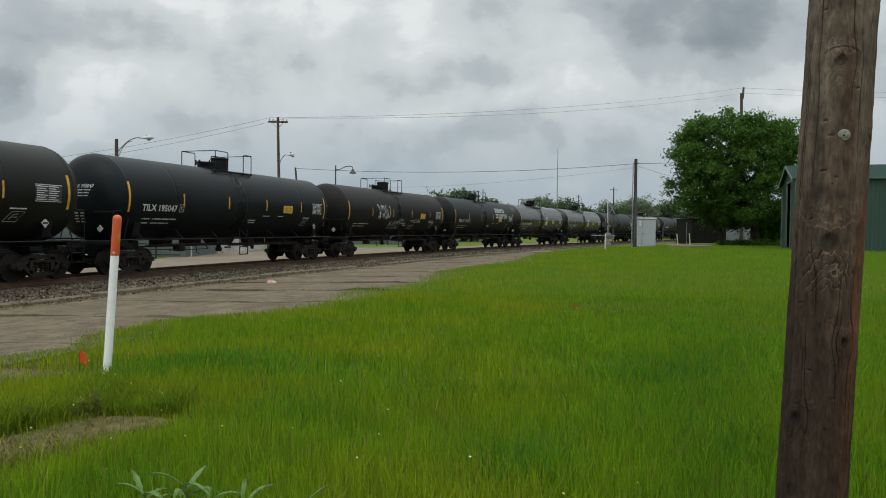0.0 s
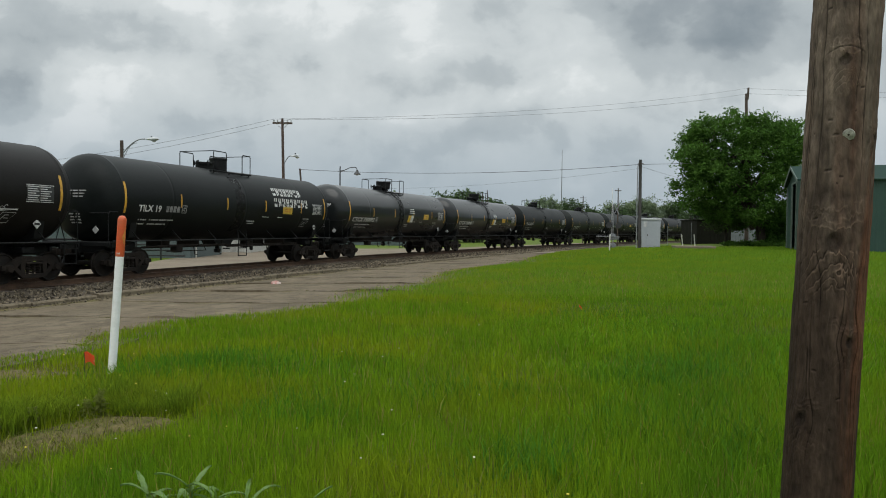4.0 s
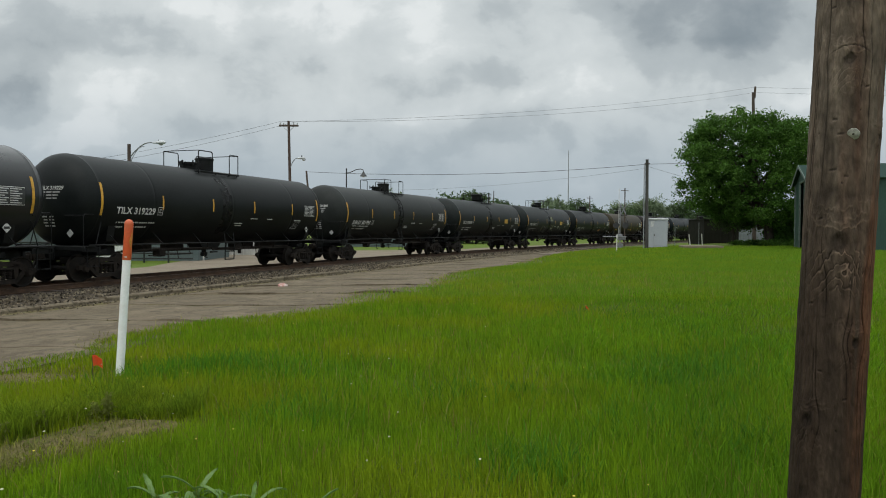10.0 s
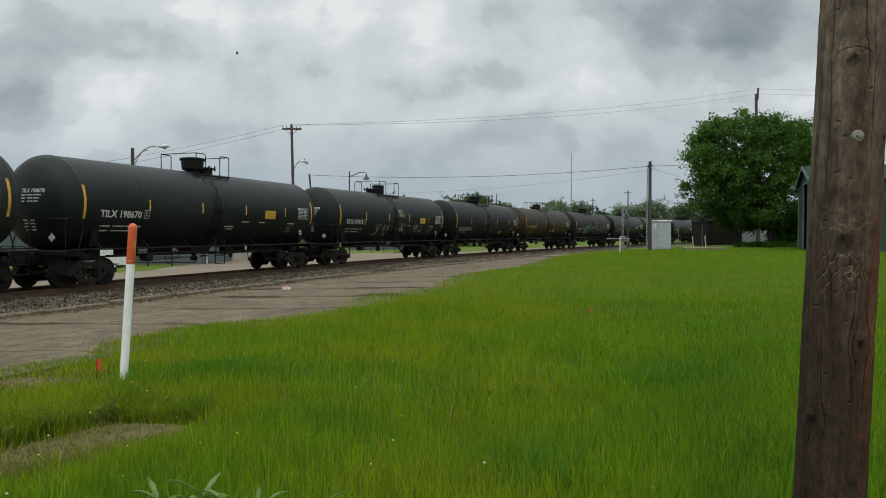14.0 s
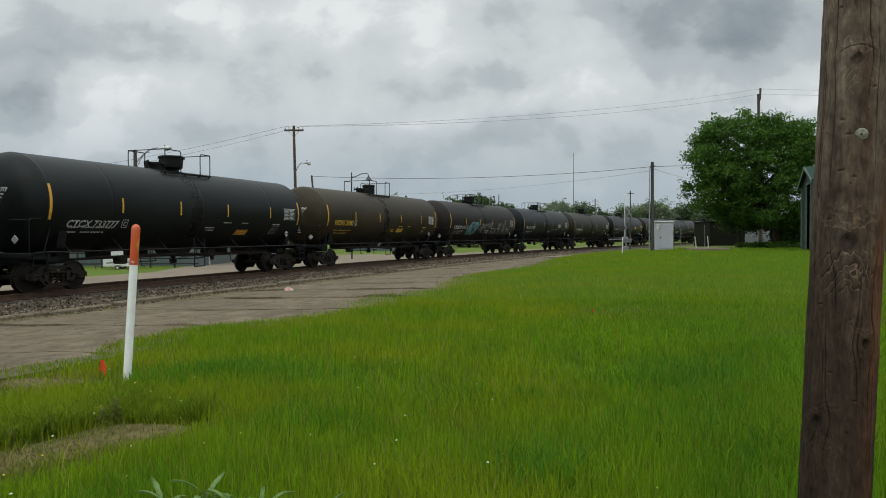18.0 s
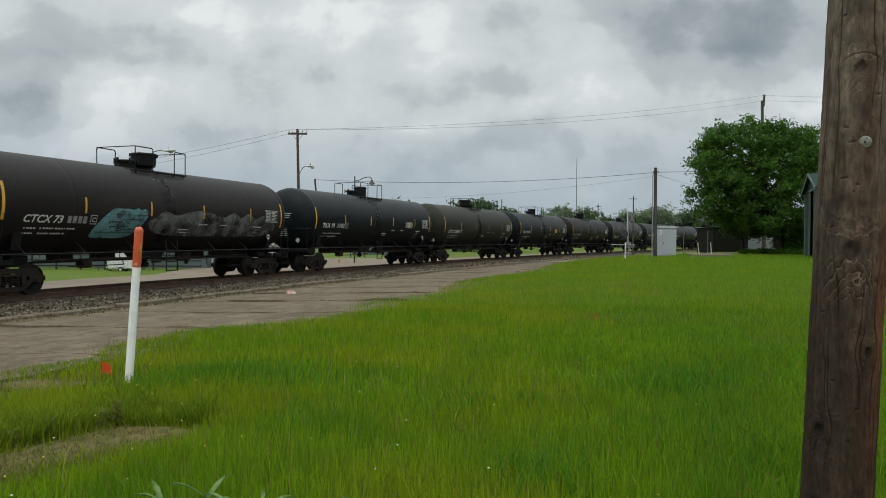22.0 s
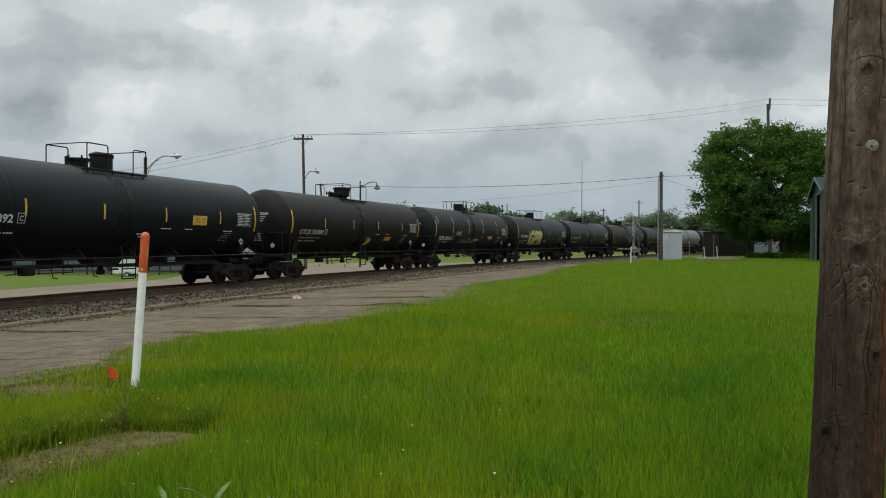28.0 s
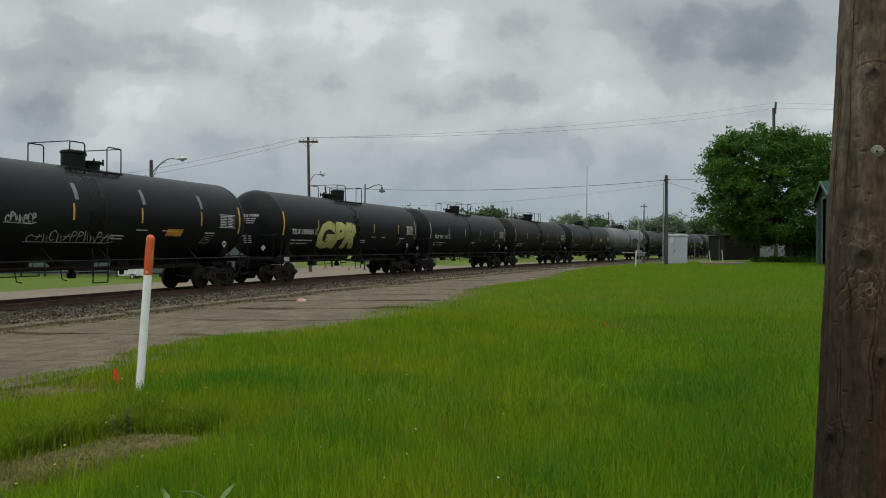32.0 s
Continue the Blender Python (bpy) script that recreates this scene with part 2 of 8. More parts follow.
def quick_mesh(name, verts, loops, sizes, mat, smooth_faces=False):
    """A large mesh from arrays: corners, corner numbers face by face, and the faces' sizes."""
    me = bpy.data.meshes.new(name)
    me.vertices.add(len(verts))
    me.vertices.foreach_set("co", np.asarray(verts, np.float32).ravel())
    me.loops.add(len(loops))
    me.loops.foreach_set("vertex_index", np.asarray(loops, np.int32))
    sizes = np.asarray(sizes, np.int32)
    me.polygons.add(len(sizes))
    me.polygons.foreach_set("loop_start", np.concatenate([[0], np.cumsum(sizes)[:-1]]).astype(np.int32))
    me.polygons.foreach_set("use_smooth", np.full(len(sizes), smooth_faces))
    me.update(calc_edges=True)
    if mat:
        me.materials.append(mat)
    return me


def part(name, shape, mat, parent, label="", at=None, angle=40):
    """One mesh object under a thing or a part. shape: a Shape or a finished mesh."""
    me = shape if isinstance(shape, bpy.types.Mesh) else shape.mesh(name, mat, angle)
    ob = new(name, me)
    ob.parent = parent
    if at is not None:
        ob.matrix_basis = at
    if label:
        ob["label"] = label
    return ob


def thing(name, label, category, at=None, group="", kind=""):
    ob = new(name)
    ob.empty_display_size = 0.2
    if at is not None:
        ob.matrix_basis = at
    return tagged(ob, label, category, group, kind)


def single(name, shape, mat, label, category="", kind="", at=None, group="", angle=40):
    me = shape if isinstance(shape, bpy.types.Mesh) else shape.mesh(name, mat, angle)
    ob = new(name, me)
    if at is not None:
        ob.matrix_basis = at
    return tagged(ob, label, category, group, kind)


# ---- materials ----
def surface(name, col, rough=0.7, metal=0.0, vary=0.25, scale=3.0, fine=40.0, bump=0.15, tint=None, spots=0.0,
            stretch=(1, 1, 1), island=0.0, each=0.0, coat=0.0, translucent=0.0, spec=0.5):
    """A surface with stains at one scale and grain at another. tint: the colour of the stains."""
    m = bpy.data.materials.new(name)
    m.use_nodes = True
    nt = m.node_tree
    N, Lk = nt.nodes, nt.links
    b = N["Principled BSDF"]
    b.inputs["Roughness"].default_value, b.inputs["Metallic"].default_value = rough, metal
    b.inputs["Specular IOR Level"].default_value = spec
    if coat:
        b.inputs["Coat Weight"].default_value, b.inputs["Coat Roughness"].default_value = coat, 0.12
    co = N.new("ShaderNodeTexCoord")
    mp = N.new("ShaderNodeMapping")
    mp.inputs["Scale"].default_value = stretch
    Lk.new(co.outputs["Object"], mp.inputs["Vector"])
    n1 = N.new("ShaderNodeTexNoise")
    n1.inputs["Scale"].default_value, n1.inputs["Detail"].default_value, n1.inputs["Roughness"].default_value = scale, 5, 0.6
    n2 = N.new("ShaderNodeTexNoise")
    n2.inputs["Scale"].default_value, n2.inputs["Detail"].default_value = fine, 3
    Lk.new(mp.outputs[0], n1.inputs["Vector"])
    Lk.new(mp.outputs[0], n2.inputs["Vector"])
    tint = tint or tuple(c * (1 - vary) * 0.7 for c in col)
    mr = N.new("ShaderNodeMapRange")
    mr.inputs["From Min"].default_value, mr.inputs["From Max"].default_value = 0.42 - 0.1 * spots, 0.68
    Lk.new(n1.outputs["Fac"], mr.inputs[0])
    mx = N.new("ShaderNodeMix")
    mx.data_type = "RGBA"
    Lk.new(mr.outputs[0], mx.inputs["Factor"])
    mx.inputs["A"].default_value, mx.inputs["B"].default_value = (*col, 1), (*tint, 1)
    hs = N.new("ShaderNodeHueSaturation")
    Lk.new(mx.outputs["Result"], hs.inputs["Color"])
    gr = N.new("ShaderNodeMapRange")
    gr.inputs["From Min"].default_value, gr.inputs["From Max"].default_value = 0.25, 0.75
    gr.inputs["To Min"].default_value, gr.inputs["To Max"].default_value = 1 - vary, 1 + vary
    Lk.new(n2.outputs["Fac"], gr.inputs[0])
    val = gr.outputs[0]
    if island or each:
        src = N.new("ShaderNodeNewGeometry").outputs["Random Per Island"] if island else N.new("ShaderNodeObjectInfo").outputs["Random"]
        ir = N.new("ShaderNodeMapRange")
        amount = island or each
        ir.inputs["To Min"].default_value, ir.inputs["To Max"].default_value = 1 - amount, 1 + amount
        Lk.new(src, ir.inputs[0])
        mu = N.new("ShaderNodeMath")
        mu.operation = "MULTIPLY"
        Lk.new(val, mu.inputs[0])
        Lk.new(ir.outputs[0], mu.inputs[1])
        val = mu.outputs[0]
    Lk.new(val, hs.inputs["Value"])
    Lk.new(hs.outputs[0], b.inputs["Base Color"])
    rr = N.new("ShaderNodeMapRange")
    rr.inputs["To Min"].default_value, rr.inputs["To Max"].default_value = max(rough - 0.12, 0.03), min(rough + 0.12, 1)
    Lk.new(n1.outputs["Fac"], rr.inputs[0])
    Lk.new(rr.outputs[0], b.inputs["Roughness"])
    if bump:
        bp = N.new("ShaderNodeBump")
        bp.inputs["Strength"].default_value, bp.inputs["Distance"].default_value = bump, 0.02
        Lk.new(n2.outputs["Fac"], bp.inputs["Height"])
        Lk.new(bp.outputs[0], b.inputs["Normal"])
    if translucent:
        tr = N.new("ShaderNodeBsdfTranslucent")
        Lk.new(hs.outputs[0], tr.inputs["Color"])
        ms = N.new("ShaderNodeMixShader")
        ms.inputs[0].default_value = translucent
        Lk.new(b.outputs[0], ms.inputs[1])
        Lk.new(tr.outputs[0], ms.inputs[2])
        Lk.new(ms.outputs[0], N["Material Output"].inputs[0])
    return m


def field_material(name, rows, base, rough=0.9, bump=0.3, fine=18.0):
    """Earth and turf: rows of (noise scale, threshold, softness, colour) laid over the base colour."""
    m = bpy.data.materials.new(name)
    m.use_nodes = True
    nt = m.node_tree
    N, Lk = nt.nodes, nt.links
    b = N["Principled BSDF"]
    b.inputs["Roughness"].default_value = rough
    b.inputs["Specular IOR Level"].default_value = 0.2
    co = N.new("ShaderNodeTexCoord").outputs["Object"]
    last = None
    for sc, at, soft, col in rows:
        n = N.new("ShaderNodeTexNoise")
        n.inputs["Scale"].default_value, n.inputs["Detail"].default_value, n.inputs["Roughness"].default_value = sc, 6, 0.62
        Lk.new(co, n.inputs["Vector"])
        mr = N.new("ShaderNodeMapRange")
        mr.interpolation_type = "SMOOTHSTEP"
        mr.inputs["From Min"].default_value, mr.inputs["From Max"].default_value = at - soft, at + soft
        Lk.new(n.outputs["Fac"], mr.inputs[0])
        mx = N.new("ShaderNodeMix")
        mx.data_type = "RGBA"
        Lk.new(mr.outputs[0], mx.inputs["Factor"])
        if last is None:
            mx.inputs["A"].default_value = (*base, 1)
        else:
            Lk.new(last, mx.inputs["A"])
        mx.inputs["B"].default_value = (*col, 1)
        last = mx.outputs["Result"]
    Lk.new(last, b.inputs["Base Color"])
    n = N.new("ShaderNodeTexNoise")
    n.inputs["Scale"].default_value, n.inputs["Detail"].default_value = fine, 6
    Lk.new(co, n.inputs["Vector"])
    bp = N.new("ShaderNodeBump")
    bp.inputs["Strength"].default_value, bp.inputs["Distance"].default_value = bump, 0.04
    Lk.new(n.outputs["Fac"], bp.inputs["Height"])
    Lk.new(bp.outputs[0], b.inputs["Normal"])
    return m


def plain(name, col, rough=0.6, metal=0.0):
    return surface(name, col, rough, metal, vary=0.10, scale=6, fine=60, bump=0.04)


STEEL = surface("brown_steel", (0.045, 0.036, 0.030), 0.75, 0.2, 0.35, 6, 60, 0.25, tint=(0.09, 0.055, 0.035))
TRUCK = surface("dusty_cast_iron", (0.013, 0.0105, 0.0088), 0.85, 0.0, 0.35, 5, 50, 0.3, tint=(0.028, 0.021, 0.016), spec=0.2)
WHEEL = surface("greasy_wheel_iron", (0.009, 0.0075, 0.0065), 0.72, 0.0, 0.3, 8, 60, 0.2, tint=(0.020, 0.015, 0.011), spec=0.22)
RAILTOP = surface("rail_steel", (0.088, 0.050, 0.030), 0.62, 0.0, 0.3, 3, 40, 0.2, tint=(0.052, 0.031, 0.020), spec=0.3)
BLACK = surface("black_paint", (0.0075, 0.0082, 0.0085), 0.55, 0, 0.25, 4, 50, 0.1, spec=0.2)
WHITE = plain("white_lettering", (0.62, 0.62, 0.60), 0.6)
DIMWHITE = plain("dusty_white_lettering", (0.42, 0.42, 0.41), 0.7)
YELLOW = surface("yellow_reflector", (0.62, 0.33, 0.03), 0.45, 0, 0.15, 6, 60, 0.05)
SIGN_YELLOW = surface("yellow_label", (0.62, 0.40, 0.04), 0.5, 0, 0.15, 6, 60, 0.05)
ORANGE = surface("orange_label", (0.55, 0.22, 0.03), 0.5, 0, 0.15, 6, 60, 0.05)
GREYTAPE = plain("grey_tape", (0.16, 0.16, 0.17), 0.5)
DATABLACK = plain("black_data_panel", (0.028, 0.030, 0.031), 0.5)
DARKTEXT = plain("dark_lettering", (0.02, 0.02, 0.02), 0.6)

# ---- ground ----
def spaced(lo, hi, step, far):
    """Even steps from lo to hi, then ever wider ones out to far on both sides."""
    mid = list(np.arange(lo, hi + 1e-6, step))
    out, g = [], step
    x = hi
    while x < far:
        g *= 1.35
        x += g
        out.append(x)
    low, g, x = [], step, lo
    while x > -far:
        g *= 1.35
        x -= g
        low.append(x)
    return np.array(low[::-1] + mid + out)


TURF = field_material("turf", [(0.35, 0.52, 0.2, (0.070, 0.112, 0.008)), (2.2, 0.60, 0.1, (0.090, 0.104, 0.012)), (9.0, 0.66, 0.06, (0.095, 0.085, 0.024))],
                      (0.084, 0.132, 0.008))
EARTH = field_material("bare_earth", [(2.0, 0.52, 0.12, (0.112, 0.088, 0.036)), (6.0, 0.58, 0.08, (0.072, 0.072, 0.018)), (14.0, 0.58, 0.08, (0.052, 0.042, 0.015)), (40, 0.62, 0.05, (0.180, 0.148, 0.066))],
                       (0.128, 0.104, 0.042), fine=45)
CONCRETE = field_material("old_concrete", [(0.35, 0.52, 0.10, (0.100, 0.080, 0.052)), (0.8, 0.55, 0.10, (0.164, 0.132, 0.090)), (2.6, 0.57, 0.10, (0.082, 0.065, 0.042)), (0.9, 0.64, 0.06, (0.200, 0.160, 0.108)), (7.0, 0.64, 0.05, (0.058, 0.046, 0.030)), (26, 0.60, 0.09, (0.162, 0.130, 0.088))],
                          (0.136, 0.107, 0.071), fine=60)
ROAD = field_material("pale_road", [(0.25, 0.55, 0.12, (0.1634, 0.133, 0.0968)), (3.0, 0.6, 0.1, (0.1511, 0.1226, 0.0896))], (0.2001, 0.1637, 0.1199), fine=40)
KERB = field_material("worn_kerb_concrete", [(1.2, 0.55, 0.1, (0.128, 0.103, 0.070)), (5.0, 0.56, 0.06, (0.070, 0.058, 0.038)), (9.0, 0.58, 0.08, (0.105, 0.084, 0.055))], (0.170, 0.138, 0.095), fine=40)
GRAVEL = field_material("gravel", [(3.0, 0.52, 0.1, (0.051, 0.04, 0.0277)), (22.0, 0.55, 0.06, (0.1275, 0.108, 0.0825)), (45.0, 0.58, 0.05, (0.0298, 0.024, 0.0172))],
                        (0.0808, 0.0656, 0.0475), bump=0.8, fine=30)


def build_ground():
    xs, ys = spaced(-45, 60, 0.8, 2600), spaced(-6, 110, 0.8, 2600)
    X, Y = np.meshgrid(xs, ys)
    Z = ground_z(X, Y)
    near = np.exp(-((X / 40) ** 2 + ((Y - 15) / 40) ** 2))
    d, s = off(X, Y)
    rough = np.array([[noise.noise(Vector((a * 0.35, b * 0.35, 0))) for a in xs] for b in ys])
    Z = Z - 0.07 * smooth(4.2, 4.8, d) * (1 - smooth(12.4, 13.6, d)) * (s < 64) * (s > -64)
    Z = Z + 0.035 * rough * near * smooth(13, 16, d)
    n, k = X.shape
    idx = np.arange(n * k).reshape(n, k)
    quads = np.stack([idx[:-1, :-1], idx[:-1, 1:], idx[1:, 1:], idx[1:, :-1]], -1).reshape(-1, 4)
    me = quick_mesh("ground", np.stack([X, Y, Z], -1).reshape(-1, 3), quads.ravel(), np.full(len(quads), 4), TURF, True)
    single("ground", me, None, "green turf and earth of a mown flat field", "ground", "structure")


build_ground()


def strip(name, s0, s1, step, rows, mat, label, category="", kind="structure", wob=0.0, seed=1):
    """A strip along the track through rows of (offset, height); wob: how ragged its outer edges are."""
    ss = np.arange(s0, s1 + 1e-6, step)
    sh = Shape()
    m = len(rows)
    for i, s in enumerate(ss):
        for j, (d, z) in enumerate(rows):
            w = wob * noise.noise(Vector((s * 0.4, j * 7.0, seed))) if j in (0, m - 1) else 0
            sh.v.append(tuple(along(s, d + w, z)))
    for i in range(len(ss) - 1):
        for j in range(m - 1):
            a = i * m + j
            sh.f.append((a, a + 1, a + m + 1, a + m))
    return single(name, sh, mat, label, category, kind, angle=60)


BED = -0.46
strip("track_bed", -330, 420, 3.0, [(-4.2, -0.60), (-2.9, -0.55), (-1.9, BED), (-1.35, BED + 0.03), (1.35, BED + 0.03), (1.7, BED - 0.02), (3.0, -0.60), (4.25, -0.66)], GRAVEL,
      "grey crushed-stone bed under the railway track", "track bed", wob=0.15)
strip("road", -330, 420, 4.0, [(-8.6, -0.555), (-4.4, -0.545)], ROAD, "pale concrete road beside the railway", "road", wob=0.25, seed=4)
lot = Shape()
for i in range(9):
    for j in range(5):
        p, q = along(6 + 5 * i, -8.4 - 0.6 * j), 0
        w = Vector((-17.0 - 3.5 * math.sin(i * 0.9) * (j / 4), 58 + 2.0 * i))
        e = p.xy.lerp(w if i < 8 else p.xy, j / 4)
        lot.v.append((e.x, e.y, float(ground_z(e.x, e.y)) + 0.02))
for i in range(8):
    for j in range(4):
        a = i * 5 + j
        lot.f.append((a, a + 1, a + 6, a + 5))
single("gravel_lot", lot, ROAD, "pale gravel lot beside the road", "lot", "structure", angle=60)
strip("pavement", -60, 62, 1.5, [(4.75, -0.440), (8.5, -0.288), (12.3, -0.150), (13.9, -0.10)], EARTH, "dusty earth under the broken concrete platform", "pavement", wob=0.5, seed=9)


# ---- rails, sleepers and stones ----
def build_rails():
    prof = [(-0.07, -0.17), (0.07, -0.17), (0.07, -0.155), (0.012, -0.135), (0.012, -0.04), (0.036, -0.03), (0.036, -0.004), (0.028, 0.0),
            (-0.028, 0.0), (-0.036, -0.004), (-0.036, -0.03), (-0.012, -0.04), (-0.012, -0.135), (-0.07, -0.155)]
    for side in (1, -1):
        sh = Shape()
        ss = list(np.arange(-330, 421, 3.0))
        n = len(prof)
        for s in ss:
            for a, b in prof:
                sh.v.append(tuple(along(s, side * GAUGE + a, RAIL + b)))
        for i in range(len(ss) - 1):
            for k in range(n):
                j = (k + 1) % n
                sh.f.append((i * n + k, i * n + j, (i + 1) * n + j, (i + 1) * n + k))
        single("rail", sh, RAILTOP, "rust-brown steel rail on wooden sleepers", "rail", "structure", angle=30)
    wood = surface("sleeper_wood", (0.075, 0.055, 0.042), 0.9, 0, 0.35, 3, 30, 0.4, each=0.3, stretch=(1, 6, 6))
    base = Shape().box((0, 0, 0), (2.6, 0.23, 0.17), bevel=0.02).mesh("sleeper", wood)
    bed = thing("sleepers", "dark creosoted wooden sleepers bedded in gravel", "sleepers", kind="structure")
    for i in range(170):
        s = -28 + i * 0.53
        p = along(s, 0.02 * math.sin(i * 7.3), RAIL - 0.17 - 0.088)
        h = HEAD + BEND * s
        part("sleeper", base, None, bed, at=pose(p.x, p.y, p.z, 0, 0, math.degrees(h) - 90 + 0.6 * math.sin(i * 3.1)))


build_rails()


def build_stones():
    """Loose stones on the shoulder of the track bed."""
    rng = np.random.default_rng(5)
    n = 36000
    s = rng.uniform(-26, 60, n)
    d = np.where(rng.random(n) < 0.85, rng.uniform(0.9, 4.35, n), rng.uniform(-0.6, 0.6, n))
    size = rng.uniform(0.020, 0.056, n) * (1 + 0.5 * (s > 20))
    z = np.interp(d, [0, 1.35, 1.7, 3.0, 4.25, 4.4], [BED + 0.02, BED + 0.02, BED - 0.02, -0.60, -0.655, -0.65]) + size * 0.2
    h = HEAD + BEND * s
    # some have spilt over the kerb
    k = n - 4200
    d[k:], size[k:] = 4.72 + np.abs(rng.normal(0, 0.38, n - k)), rng.uniform(0.010, 0.034, n - k)
    z[k:] = np.interp(d[k:], [4.7, 5.3, 6.9, 8.5], [-0.445, -0.405, -0.345, -0.28]) + size[k:] * 0.15
    x = P0.x + (np.sin(h) - math.sin(HEAD)) / BEND + (d + ease(s)) * np.sin(h)
    y = P0.y - (np.cos(h) - math.cos(HEAD)) / BEND - (d + ease(s)) * np.cos(h)
    unit = np.array([[1, 0, 0], [-1, 0, 0], [0, 1, 0], [0, -1, 0], [0, 0, 1], [0, 0, -1]], float)
    faces = np.array([[0, 2, 4], [2, 1, 4], [1, 3, 4], [3, 0, 4], [2, 0, 5], [1, 2, 5], [3, 1, 5], [0, 3, 5]])
    v = unit[None] * (size[:, None, None] * rng.uniform(0.55, 1.3, (n, 6, 1)))
    w = rng.uniform(0, 6.28, n)
    c, q = np.cos(w)[:, None], np.sin(w)[:, None]
    t = rng.uniform(-0.7, 0.7, n)
    v2 = np.stack([v[..., 0] * c - v[..., 1] * q, v[..., 0] * q + v[..., 1] * c, v[..., 2] + v[..., 0] * t[:, None]], -1)
    v2 += np.stack([x, y, z], -1)[:, None]
    f = faces[None] + (np.arange(n) * 6)[:, None, None]
    mat = surface("ballast_stone", (0.152, 0.126, 0.090), 0.9, 0, 0.3, 3, 60, 0.3, tint=(0.036, 0.028, 0.018), island=0.95, spec=0.15)
    me = quick_mesh("ballast_stones", v2.reshape(-1, 3), f.ravel(), np.full(n * 8, 3), mat)
    single("ballast_stones", me, None, "loose grey crushed stones along the rails", "ballast", "stuff")


build_stones()


# ---- the old concrete platform beside the track: broken slabs and a kerb ----
def joint_at(row, s):
    """Where the long joints of the platform run, metres from the track's middle: they wander."""
    base = (5.30, 6.9, 9.3, 13.3)[row]
    return base + (0.16 * math.sin(s * 0.21 + 2 * row) + 0.07 * math.sin(s * 0.83 + row) + 0.035 * math.sin(s * 2.9 + 3 * row)) * (row in (1, 2))


def cross_joint(k, d):
    """Where the joint across the platform before the slabs of number k runs at d, metres along the track."""
    return -14.7 + 3.33 * k + 0.16 * math.sin(d * 0.9 + 2.3 * k) + 0.09 * math.sin(d * 2.6 + k) - 0.05 * (d - 8)


# how far the slabs are heaved over those before them, by number
STEPS = {-2: 0.0, -1: 0.0, 0: 0.050, 1: 0.018, 2: 0.058, 3: 0.036, 4: 0.020}


def gape(row, s):
    """How far a long joint stands open, 0 to 1: dirt has closed most of its length."""
    w = math.sin(s * 0.31 + 1.9 * row) + 0.7 * math.sin(s * 0.77 + 0.8 * row) + 0.5 * math.sin(s * 1.9 + row)
    return min(max(0.85 * w + (0.45 if row == 2 else 0.25), 0.0), 1.0)


